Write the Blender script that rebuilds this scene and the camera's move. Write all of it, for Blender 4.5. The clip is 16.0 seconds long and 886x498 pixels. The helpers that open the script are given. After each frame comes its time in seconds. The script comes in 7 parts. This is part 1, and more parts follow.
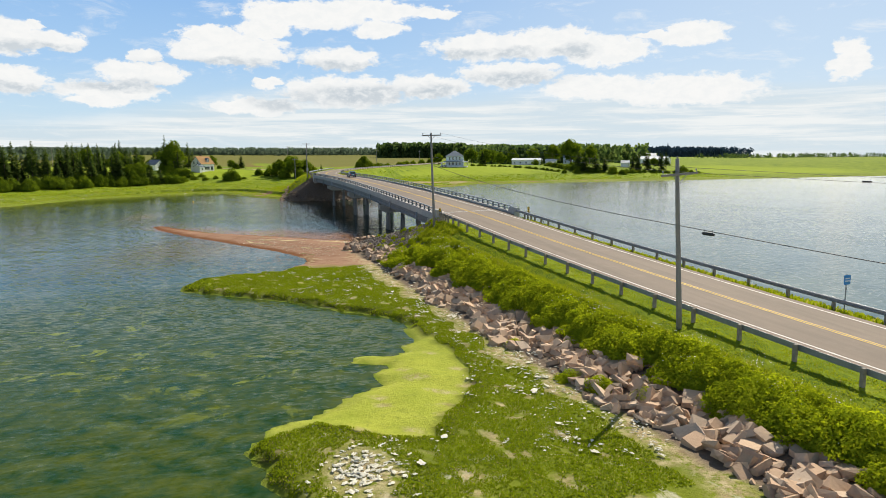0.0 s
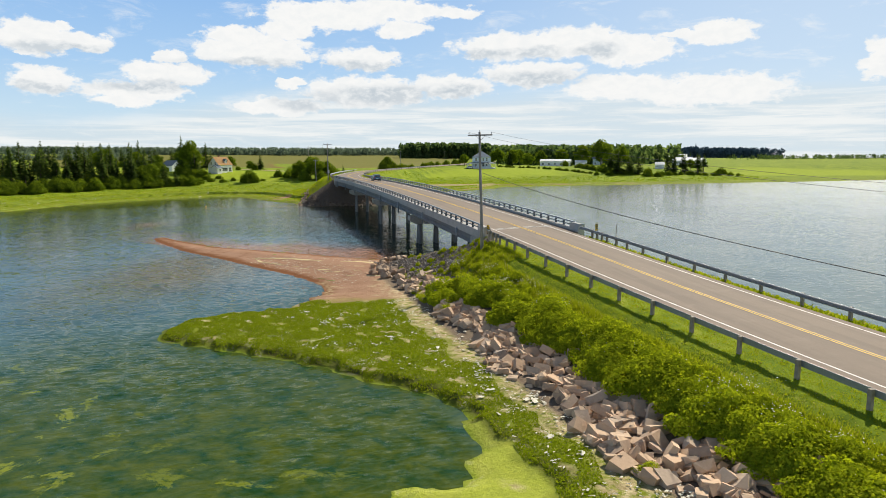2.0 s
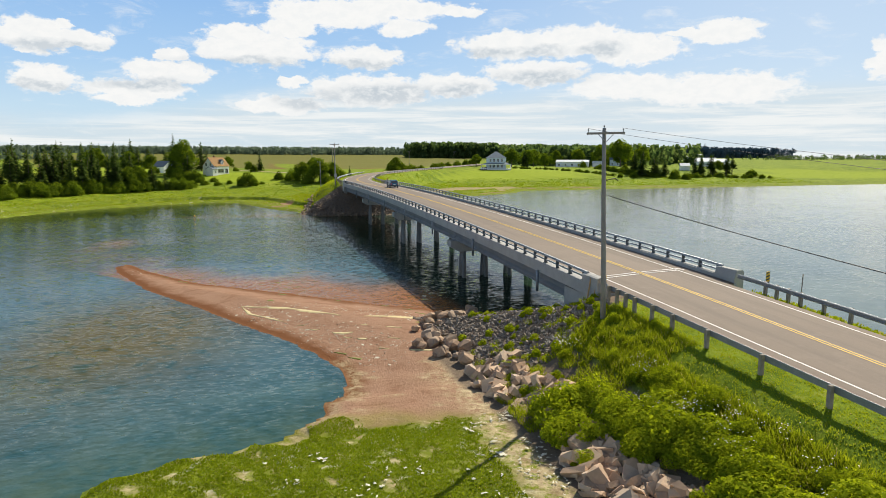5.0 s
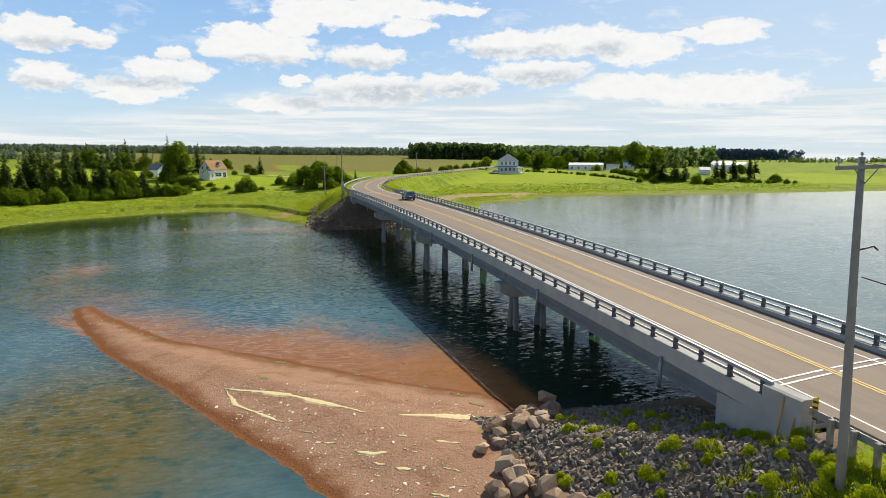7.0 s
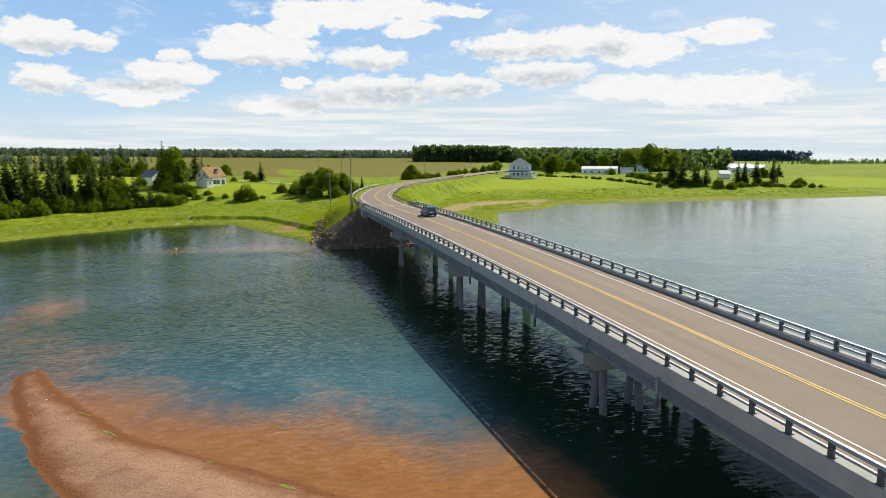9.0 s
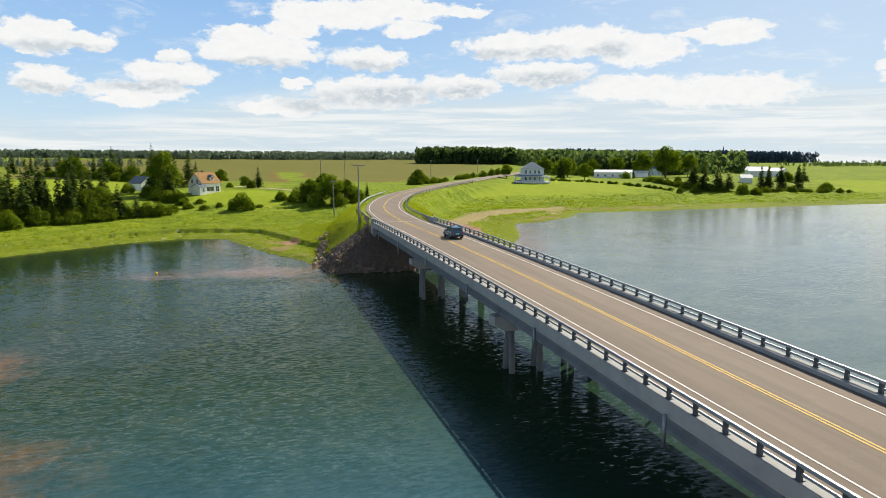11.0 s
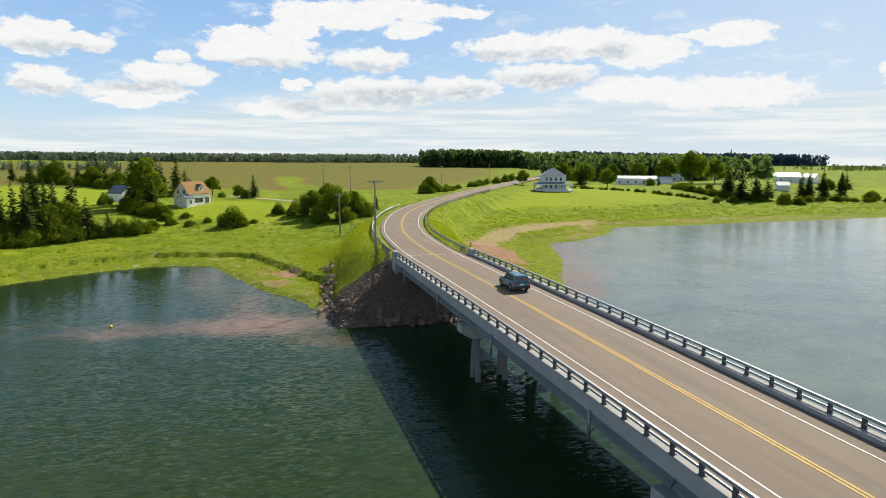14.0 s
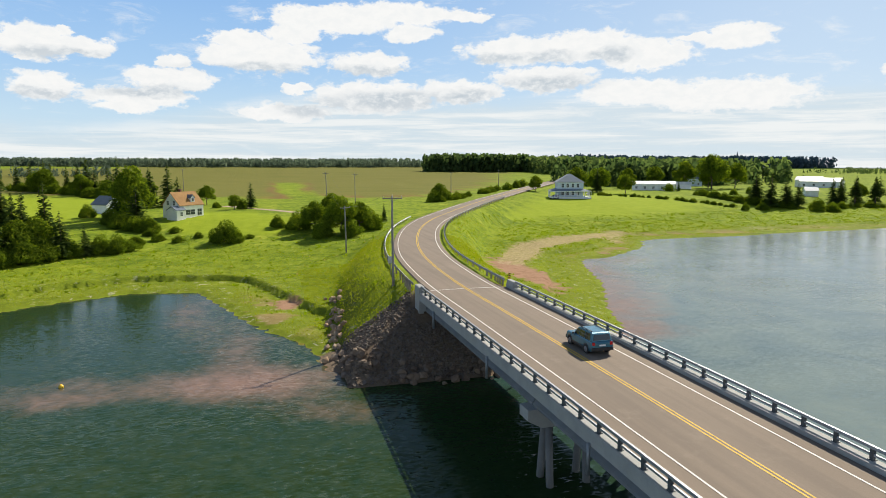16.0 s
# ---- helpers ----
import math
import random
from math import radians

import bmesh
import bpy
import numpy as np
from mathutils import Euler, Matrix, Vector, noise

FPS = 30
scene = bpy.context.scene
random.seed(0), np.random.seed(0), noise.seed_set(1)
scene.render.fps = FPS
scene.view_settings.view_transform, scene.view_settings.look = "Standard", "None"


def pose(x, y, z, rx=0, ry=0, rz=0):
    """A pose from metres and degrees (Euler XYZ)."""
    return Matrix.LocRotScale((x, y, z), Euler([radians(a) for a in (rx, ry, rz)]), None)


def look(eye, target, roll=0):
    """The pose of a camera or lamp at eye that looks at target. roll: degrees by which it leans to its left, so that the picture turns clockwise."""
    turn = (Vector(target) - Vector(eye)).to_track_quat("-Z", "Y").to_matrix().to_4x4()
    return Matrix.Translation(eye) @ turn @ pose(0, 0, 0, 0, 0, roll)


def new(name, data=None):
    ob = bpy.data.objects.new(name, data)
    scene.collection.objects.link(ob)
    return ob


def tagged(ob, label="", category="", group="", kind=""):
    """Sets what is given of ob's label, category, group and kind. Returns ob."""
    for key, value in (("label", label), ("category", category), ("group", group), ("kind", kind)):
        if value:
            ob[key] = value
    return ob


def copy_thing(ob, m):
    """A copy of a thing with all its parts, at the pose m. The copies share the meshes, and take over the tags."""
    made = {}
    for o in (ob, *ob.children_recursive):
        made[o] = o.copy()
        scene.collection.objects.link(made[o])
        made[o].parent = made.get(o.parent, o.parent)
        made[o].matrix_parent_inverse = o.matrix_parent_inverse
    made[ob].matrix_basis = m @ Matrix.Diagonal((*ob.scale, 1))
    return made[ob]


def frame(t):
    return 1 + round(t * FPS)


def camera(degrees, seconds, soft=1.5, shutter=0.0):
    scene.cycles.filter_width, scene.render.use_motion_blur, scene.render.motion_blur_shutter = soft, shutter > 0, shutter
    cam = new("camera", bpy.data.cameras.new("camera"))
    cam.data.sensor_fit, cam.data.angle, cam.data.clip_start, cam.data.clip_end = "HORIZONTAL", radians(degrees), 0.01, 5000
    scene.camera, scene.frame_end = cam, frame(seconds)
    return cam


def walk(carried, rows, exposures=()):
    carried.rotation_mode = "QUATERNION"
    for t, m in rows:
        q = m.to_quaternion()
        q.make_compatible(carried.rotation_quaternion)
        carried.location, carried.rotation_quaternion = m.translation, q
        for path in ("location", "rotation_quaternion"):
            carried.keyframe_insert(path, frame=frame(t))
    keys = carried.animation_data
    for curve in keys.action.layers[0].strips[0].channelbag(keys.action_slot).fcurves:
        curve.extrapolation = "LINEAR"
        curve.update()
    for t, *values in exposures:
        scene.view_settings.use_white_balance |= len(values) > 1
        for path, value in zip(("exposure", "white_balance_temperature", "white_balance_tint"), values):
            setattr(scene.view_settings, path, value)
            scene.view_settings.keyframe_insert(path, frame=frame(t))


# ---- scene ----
cam = camera(67.6, 16.0, 0.8)
PATH = [
    (0, (0.014, 0.013, 12.619), (-0.217, 9.919, 11.271), -0.25),
    (0.5, (-0.660, 4.091, 12.818), (-0.906, 13.997, 11.468), -0.20),
    (1, (-1.442, 8.154, 12.967), (-1.790, 18.056, 11.614), -0.17),
    (1.5, (-2.319, 12.193, 13.071), (-2.849, 22.088, 11.723), -0.16),
    (2, (-3.265, 16.229, 13.163), (-3.812, 26.123, 11.818), -0.13),
    (2.5, (-4.246, 20.273, 13.215), (-4.803, 30.165, 11.859), -0.13),
    (3, (-5.287, 24.317, 13.270), (-5.847, 34.208, 11.909), -0.11),
    (3.5, (-6.486, 28.372, 13.338), (-7.053, 38.262, 11.971), -0.09),
    (4, (-7.852, 32.479, 13.445), (-8.417, 42.370, 12.087), -0.12),
    (6.5, (-14.428, 55.269, 15.314), (-15.011, 65.159, 13.956), 0.25),
    (7, (-15.705, 59.216, 15.713), (-16.295, 69.105, 14.349), 0.23),
    (7.5, (-17.005, 63.214, 16.027), (-17.599, 73.105, 14.675), 0.17),
    (8, (-18.266, 67.203, 16.383), (-18.866, 77.094, 15.033), 0.13),
    (8.5, (-19.476, 71.215, 16.792), (-20.080, 81.106, 15.451), 0.07),
    (9, (-20.718, 75.246, 17.206), (-21.334, 85.136, 15.864), 0.02),
    (11.5, (-27.151, 97.828, 19.090), (-27.765, 107.720, 17.759), 0.02),
    (12, (-28.451, 102.413, 19.428), (-29.066, 112.305, 18.098), 0.11),
    (12.5, (-29.784, 106.955, 19.757), (-30.395, 116.847, 18.428), 0.15),
    (13, (-31.118, 111.422, 20.065), (-31.723, 121.316, 18.740), 0.13),
    (13.5, (-32.363, 115.804, 20.374), (-32.970, 125.699, 19.059), 0.08),
    (14, (-33.542, 120.173, 20.716), (-34.151, 130.068, 19.404), 0.11),
    (14.5, (-34.677, 124.520, 20.985), (-35.291, 134.417, 19.686), 0.04),
    (15, (-35.820, 128.885, 21.234), (-36.439, 138.783, 19.948), -0.07),
    (15.5, (-37.101, 133.344, 21.485), (-37.721, 143.243, 20.213), -0.13),
    (16, (-38.457, 137.819, 21.742), (-39.082, 147.719, 20.482), -0.15),
]
walk(cam, [(t, look(eye, target, roll)) for t, eye, target, roll in PATH])

# ---------------- daylight ----------------
SUN_AZ, SUN_EL = radians(30.0), radians(39.0)


def build_sky():
    world = bpy.data.worlds.new("sky")
    scene.world = world
    world.use_nodes = True
    nt = world.node_tree
    sky = nt.nodes.new("ShaderNodeTexSky")
    sky.sky_type = "NISHITA"
    sky.sun_disc = False
    sky.sun_elevation = SUN_EL
    sky.sun_rotation = SUN_AZ
    sky.air_density, sky.dust_density, sky.ozone_density = 1.0, 0.6, 1.0
    bg = nt.nodes["Background"]
    nt.links.new(sky.outputs[0], bg.inputs[0])
    bg.inputs[1].default_value = 0.065
    lamp = bpy.data.lights.new("sun", "SUN")
    lamp.energy, lamp.angle, lamp.color = 5.0, radians(0.53), (1.0, 0.91, 0.76)
    d = Vector((math.sin(SUN_AZ) * math.cos(SUN_EL), math.cos(SUN_AZ) * math.cos(SUN_EL), math.sin(SUN_EL)))
    new("sun", lamp).matrix_world = look(d * 100, (0, 0, 0))


build_sky()
scene.view_settings.exposure = 0.42

# ---------------- plan: u runs along the bridge, v to its right ----------------
HEAD = radians(19.1)
UX, UY = -math.sin(HEAD), math.cos(HEAD)
C0X, C0Y = 2.8, 87.0
BRIDGE_A, BRIDGE_B = 1.0, 133.0


def wxy(u, v):
    """World x, y of plan coordinates."""
    return C0X + UX * u + UY * v, C0Y + UY * u - UX * v


def W(u, v, z):
    x, y = wxy(u, v)
    return Vector((x, y, z))


CU = [-400, -75, -50, -25, 0, 12, 60, 120, 138, 147, 158.6, 173, 188.6, 204, 220, 246, 285, 330, 388, 520, 800]
CV = [19.4, 3.3, 2.0, 0.9, 0.35, 0.3, 0.3, 0.3, 0.4, 0.9, 1.9, 4.1, 7.6, 12.1, 18.3, 31.5, 53, 80, 116, 200, 380]
ZU = [-400, -110, -75, -50, -25, 0, 30, 60, 95, 135, 180, 230, 330, 500, 900]
ZV = [1.6, 1.5, 1.7, 2.6, 3.8, 5.16, 6.22, 6.96, 7.45, 7.55, 7.6, 8.2, 9.2, 11, 16]


def smooth_table(xs, ys):
    """A monotone-friendly cubic through the knots, sampled at 0.5."""
    xs, ys = np.array(xs, float), np.array(ys, float)
    m = np.gradient(ys, xs)
    g = np.arange(xs[0], xs[-1] + 0.25, 0.5)
    i = np.clip(np.searchsorted(xs, g, side="right") - 1, 0, len(xs) - 2)
    h = xs[i + 1] - xs[i]
    t = (g - xs[i]) / h
    y = ((1 + 2 * t) * (1 - t) ** 2 * ys[i] + t * (1 - t) ** 2 * h * m[i]
         + t * t * (3 - 2 * t) * ys[i + 1] + t * t * (t - 1) * h * m[i + 1])
    return g, y


CG, CY = smooth_table(CU, CV)
ZG, ZY = smooth_table(ZU, ZV)


def vc(u):
    return np.interp(u, CG, CY)


def zr(u):
    return np.interp(u, ZG, ZY)


def off(u, d, z=0.0):
    """Point d to the right of the road's centre line, z above the road there."""
    s = (float(vc(u + 0.5)) - float(vc(u - 0.5)))
    n = math.hypot(1, s)
    return W(u - d * s / n, float(vc(u)) + d / n, float(zr(u)) + z)


def heading(u):
    """Turn about z of a thing whose own y axis points along the road."""
    return HEAD - math.atan(float(vc(u + 0.5)) - float(vc(u - 0.5)))


def at(u, d, z=0.0, turn=0.0):
    return Matrix.Translation(off(u, d, z)) @ Matrix.Rotation(heading(u) + turn, 4, "Z")


def plan_at(u, v, z, turn=0.0):
    return Matrix.Translation(W(u, v, z)) @ Matrix.Rotation(HEAD + turn, 4, "Z")


# ---------------- mesh helpers ----------------
def finish(name, bm, material, smooth=False):
    me = bpy.data.meshes.new(name)
    bm.normal_update()
    bm.to_mesh(me)
    bm.free()
    for m in (material if isinstance(material, (list, tuple)) else [material]):
        me.materials.append(m)
    if smooth:
        me.shade_smooth()
    return me


def part(name, bm, material, parent, label="", smooth=False):
    ob = new(name, finish(name, bm, material, smooth))
    ob.parent = parent
    if label:
        ob["label"] = label
    return ob


def empty(name, m, label, category, group="", kind=""):
    ob = new(name)
    ob.empty_display_size = 0.2
    ob.matrix_world = m
    return tagged(ob, label, category, group, kind)


def thing(name, bm, material, m, label, category, group="", kind="", smooth=False):
    ob = new(name, finish(name, bm, material, smooth))
    ob.matrix_world = m
    return tagged(ob, label, category, group, kind)


def box(bm, lo, hi, m=None, bevel=0.0, mat=0):
    """A box from corner to corner, with an optional small bevel."""
    cs = [(x, y, z) for z in (lo[2], hi[2]) for y in (lo[1], hi[1]) for x in (lo[0], hi[0])]
    vs = [bm.verts.new((m @ Vector(c)) if m else c) for c in cs]
    fs = [bm.faces.new([vs[i] for i in q]) for q in ((0, 2, 3, 1), (4, 5, 7, 6), (0, 1, 5, 4), (2, 6, 7, 3), (0, 4, 6, 2), (1, 3, 7, 5))]
    for f in fs:
        f.material_index = mat
    if bevel:
        es = list({e for f in fs for e in f.edges})
        bmesh.ops.bevel(bm, geom=es, offset=bevel, segments=1, affect="EDGES", profile=0.5)
    return vs


def tube(bm, a, b, ra, rb=None, n=10, caps=True):
    """A tapered round bar from a to b."""
    a, b = Vector(a), Vector(b)
    rb = ra if rb is None else rb
    q = (b - a).to_track_quat("Z", "Y")
    rings = []
    for p, r in ((a, ra), (b, rb)):
        rings.append([bm.verts.new(p + q @ Vector((r * math.cos(2 * math.pi * i / n), r * math.sin(2 * math.pi * i / n), 0))) for i in range(n)])
    for i in range(n):
        f = bm.faces.new((rings[0][i], rings[0][(i + 1) % n], rings[1][(i + 1) % n], rings[1][i]))
        f.smooth = True
    if caps:
        bm.faces.new(rings[0][::-1])
        bm.faces.new(rings[1])


def pipe(bm, pts, radii, n=10):
    """One continuous round bar through the points."""
    pts = [Vector(p) for p in pts]
    rings = []
    for i, (p, r) in enumerate(zip(pts, radii)):
        d = pts[min(i + 1, len(pts) - 1)] - pts[max(i - 1, 0)]
        q = Vector((0, 0, 1)).rotation_difference(d)
        rings.append([bm.verts.new(p + q @ Vector((r * math.cos(2 * math.pi * k / n), r * math.sin(2 * math.pi * k / n), 0))) for k in range(n)])
    for a, b in zip(rings, rings[1:]):
        for k in range(n):
            bm.faces.new((a[k], a[(k + 1) % n], b[(k + 1) % n], b[k])).smooth = True
    bm.faces.new(rings[0][::-1])
    bm.faces.new(rings[-1])


def prism(bm, outline, y0, y1, m=None):
    """An outline in x, z, drawn out from y0 to y1."""
    a = [bm.verts.new((m @ Vector((x, y0, z))) if m else (x, y0, z)) for x, z in outline]
    b = [bm.verts.new((m @ Vector((x, y1, z))) if m else (x, y1, z)) for x, z in outline]
    n = len(a)
    bm.faces.new(a)
    bm.faces.new(b[::-1])
    for i in range(n):
        bm.faces.new((a[(i + 1) % n], a[i], b[i], b[(i + 1) % n]))


def sweep(bm, profile, us, closed=True, caps=True, base=None):
    """Draws a profile of (offset, height over the road) out along the road."""
    rings = []
    for u in us:
        ring = []
        for d, z in profile:
            p = off(u, d, z)
            if base:
                p.z = base(u) + z
            ring.append(bm.verts.new(p))
        rings.append(ring)
    n = len(profile)
    for a, b in zip(rings, rings[1:]):
        for i in range(n if closed else n - 1):
            j = (i + 1) % n
            bm.faces.new((a[i], a[j], b[j], b[i]))
    if closed and caps:
        bm.faces.new(rings[0][::-1])
        bm.faces.new(rings[-1])
    bmesh.ops.recalc_face_normals(bm, faces=bm.faces[:])


def steps(a, b, d):
    n = max(1, round((b - a) / d))
    return [a + (b - a) * i / n for i in range(n + 1)]


# ---------------- materials ----------------
class Nodes:
    """Short names for building a node material."""

    def __init__(self, name):
        self.mat = bpy.data.materials.new(name)
        self.mat.use_nodes = True
        self.tree = self.mat.node_tree
        self.bsdf = self.tree.nodes["Principled BSDF"]
        self.out = self.tree.nodes["Material Output"]

    def node(self, kind, **values):
        n = self.tree.nodes.new(kind)
        for key, value in values.items():
            setattr(n, key, value)
        return n

    def link(self, a, b):
        self.tree.links.new(a, b)

    def put(self, socket, value):
        if hasattr(value, "default_value") or hasattr(value, "is_output"):
            self.link(value, socket)
        else:
            socket.default_value = value

    def coords(self):
        return self.node("ShaderNodeTexCoord").outputs["Object"]

    def world(self):
        return self.node("ShaderNodeNewGeometry").outputs["Position"]

    def scaled(self, vector, s):
        n = self.node("ShaderNodeMapping")
        self.link(vector, n.inputs["Vector"])
        n.inputs["Scale"].default_value = s if isinstance(s, tuple) else (s, s, s)
        return n.outputs["Vector"]

    def noise(self, vector, scale, detail=4.0, rough=0.55, distortion=0.0):
        n = self.node("ShaderNodeTexNoise")
        self.link(vector, n.inputs["Vector"])
        n.inputs["Scale"].default_value = scale
        n.inputs["Detail"].default_value = detail
        n.inputs["Roughness"].default_value = rough
        n.inputs["Distortion"].default_value = distortion
        return n.outputs["Fac"]

    def voronoi(self, vector, scale, out="Distance"):
        n = self.node("ShaderNodeTexVoronoi")
        self.link(vector, n.inputs["Vector"])
        n.inputs["Scale"].default_value = scale
        return n.outputs[out]

    def ramp(self, fac, stops):
        n = self.node("ShaderNodeValToRGB")
        self.link(fac, n.inputs["Fac"])
        e = n.color_ramp.elements
        while len(e) < len(stops):
            e.new(0.5)
        for el, (p, c) in zip(e, stops):
            el.position = p
            el.color = (c, c, c, 1) if isinstance(c, (int, float)) else (*c, 1)
        return n.outputs["Color"]

    def mix(self, fac, a, b, blend="MIX"):
        n = self.node("ShaderNodeMix", data_type="RGBA", blend_type=blend)
        self.put(n.inputs["Factor"], fac)
        for s, v in ((n.inputs[6], a), (n.inputs[7], b)):
            self.put(s, (*v, 1) if isinstance(v, tuple) and len(v) == 3 else v)
        return n.outputs[2]

    def math(self, op, a, b=0.0, c=0.0):
        n = self.node("ShaderNodeMath", operation=op)
        for s, v in zip(n.inputs, (a, b, c)):
            self.put(s, v)
        return n.outputs[0]

    def range(self, v, a, b, lo=0.0, hi=1.0, smooth=True):
        n = self.node("ShaderNodeMapRange", interpolation_type="SMOOTHSTEP" if smooth else "LINEAR")
        self.put(n.inputs["Value"], v)
        for key, val in (("From Min", a), ("From Max", b), ("To Min", lo), ("To Max", hi)):
            n.inputs[key].default_value = val
        return n.outputs["Result"]

    def attribute(self, name):
        return self.node("ShaderNodeAttribute", attribute_name=name)

    def random(self):
        return self.node("ShaderNodeObjectInfo").outputs["Random"]

    def island(self):
        return self.node("ShaderNodeNewGeometry").outputs["Random Per Island"]

    def bump(self, height, strength=0.3, distance=0.05):
        n = self.node("ShaderNodeBump")
        self.link(height, n.inputs["Height"])
        n.inputs["Strength"].default_value = strength
        n.inputs["Distance"].default_value = distance
        self.link(n.outputs["Normal"], self.bsdf.inputs["Normal"])

    def done(self, color, rough=0.8, metal=0.0, spec=0.5):
        self.put(self.bsdf.inputs["Base Color"], (*color, 1) if isinstance(color, tuple) else color)
        self.put(self.bsdf.inputs["Roughness"], rough)
        self.bsdf.inputs["Metallic"].default_value = metal
        self.bsdf.inputs["Specular IOR Level"].default_value = spec
        return self.mat


def worn(name, a, b, scale=3.0, rough=0.8, metal=0.0, bump=0.3, fine=40.0, spec=0.4, depth=0.01):
    """A surface whose colour wanders between two tones at two scales, with a fine relief."""
    n = Nodes(name)
    p = n.coords()
    big, small = n.noise(p, scale, 5, 0.6), n.noise(p, fine, 4, 0.6)
    c = n.mix(n.ramp(big, [(0.3, 0.0), (0.7, 1.0)]), a, b)
    c = n.mix(0.35, c, n.mix(small, tuple(v * 0.55 for v in a), tuple(min(1, v * 1.35) for v in b)))
    n.bump(small, bump, depth)
    return n.done(c, rough, metal, spec)

M_ASPHALT_N = Nodes("asphalt")
_p = M_ASPHALT_N.world()
_n = M_ASPHALT_N
_big = _n.noise(_p, 0.12, 5, 0.6)
_fine = _n.noise(_p, 14.0, 4, 0.7)
_c = _n.mix(_n.ramp(_big, [(0.3, 0.0), (0.7, 1.0)]), (0.172, 0.132, 0.094), (0.216, 0.168, 0.12))
_c = _n.mix(0.35, _c, _n.mix(_fine, (0.1, 0.08, 0.064), (0.31, 0.25, 0.2)))
_lane = _n.node("ShaderNodeVectorRotate", rotation_type="Z_AXIS")
_lane.inputs["Angle"].default_value = -HEAD
_n.link(_p, _lane.inputs["Vector"])
_wear = _n.noise(_n.scaled(_lane.outputs[0], (0.9, 0.025, 1.0)), 1.0, 4, 0.6)
_c = _n.mix(_n.ramp(_wear, [(0.38, 0.4), (0.55, 0.0)]), _c, (0.125, 0.1, 0.078))
_c = _n.mix(_n.ramp(_n.noise(_p, 0.6, 5, 0.7), [(0.55, 0.0), (0.75, 0.35)]), _c, (0.27, 0.22, 0.17))
_n.bump(_fine, 0.25, 0.02)
M_ASPHALT = _n.done(_c, 0.85, 0.0, 0.3)
M_WHITE_LINE = worn("white_road_paint", (0.72, 0.7, 0.66), (0.6, 0.57, 0.52), 0.8, 0.7)
M_YELLOW_LINE = worn("yellow_road_paint", (0.6, 0.39, 0.006), (0.5, 0.31, 0.012), 0.8, 0.7)
M_CONCRETE = worn("weathered_concrete", (0.27, 0.275, 0.26), (0.4, 0.395, 0.365), 0.7, 0.85)
# girder colour is darkened and blued to paint in the shade under the deck
M_GIRDER_SHADED = worn("shaded_girder_concrete", (0.13, 0.145, 0.155), (0.2, 0.215, 0.225), 0.7, 0.85)
# pier columns get a darker concrete, with underdeck shade put into the colour
M_CONCRETE_DARK = worn("shaded_pier_concrete", (0.12, 0.12, 0.115), (0.2, 0.2, 0.19), 0.6, 0.85)
M_GALV = worn("galvanised_steel", (0.2, 0.22, 0.235), (0.3, 0.32, 0.335), 2.0, 0.5, 0.55)
M_DARK_STEEL = worn("dark_weathered_steel", (0.06, 0.07, 0.075), (0.11, 0.12, 0.125), 2.0, 0.6, 0.3)
M_WOODPOST = worn("weathered_wood_post", (0.2, 0.17, 0.13), (0.33, 0.29, 0.23), 3.0, 0.85)
M_POLE = worn("grey_weathered_pole", (0.2, 0.185, 0.165), (0.31, 0.29, 0.26), 1.2, 0.85)

# ---------------- ground sheet ----------------
NEAR_SHORE = [(-900, -60), (-110, -34), (-70, -31), (-57, -29.7), (-52.5, -30.8), (-50.7, -29.5), (-49.2, -27.5), (-47.5, -24.9), (-45.6, -23.7), (-42.8, -22.4),
              (-41.5, -24.2), (-40.3, -23.7), (-41, -21.2), (-37.6, -19.3), (-33.8, -18.9), (-30, -19.6), (-27.5, -22.3), (-23, -25.3),
              (-19, -29.5), (-15.5, -34), (-12.9, -36.2), (-9.1, -35.1), (-7.2, -31.2), (-6.6, -26.5), (-0.5, -22.7), (3.2, -22.1),
              (6.8, -23), (13.2, -25.6), (18.8, -28.9), (27.2, -33.2), (36.9, -38.9), (50.9, -44.4), (54.5, -45.2), (56.3, -44), (50.2, -41),
              (39.9, -34.4), (31.4, -24.9), (23.6, -16.9), (20.3, -12.1), (16.7, -10.8), (16, -5), (15, 6), (9, 13), (-5, 13), (-60, 15), (-900, 60)]
FAR_SHORE = [(-300, -900), (60, -230), (114, -98), (140, -86), (155, -79), (165, -70), (178, -54), (183, -44), (181, -33), (171, -29.5), (160, -25.7),
             (153, -23.6), (146.6, -19.8), (140, -17), (131, -15.6), (126, -12), (124.5, -5), (124.5, 6), (130, 15), (139, 24), (150.7, 28.4),
             (170.8, 38.4), (190.6, 44.9), (198.5, 48.6), (200.8, 57.2), (213, 72.2), (220, 77.6), (230, 84), (232, 117), (236, 150), (241, 220),
             (246, 285), (262, 420), (310, 700), (620, 1050), (1300, 1330), (2600, 2500), (4700, 4400), (4700, -4400), (-300, -4400)]


ALGAE = [(-30, -20.2), (-31.9, -19.4), (-36.8, -18.3), (-41.4, -17.8), (-46.2, -18.2), (-49.7, -19.6), (-52.3, -21.7), (-54.6, -22.9), (-54, -24.6), (-51.3, -27.7), (-52.8, -32), (-45, -27), (-38, -24)]
FIELD = [(352, 14), (346, 24), (352, 50), (420, 92), (527, 146), (720, 226), (1060, 182), (1010, -62), (850, -290), (420, -150), (402, -100), (358, -40), (347, -11), (387, -13.6), (470, -14), (552, -12), (557, 10), (470, 6), (433, 3), (372, 4.4)]

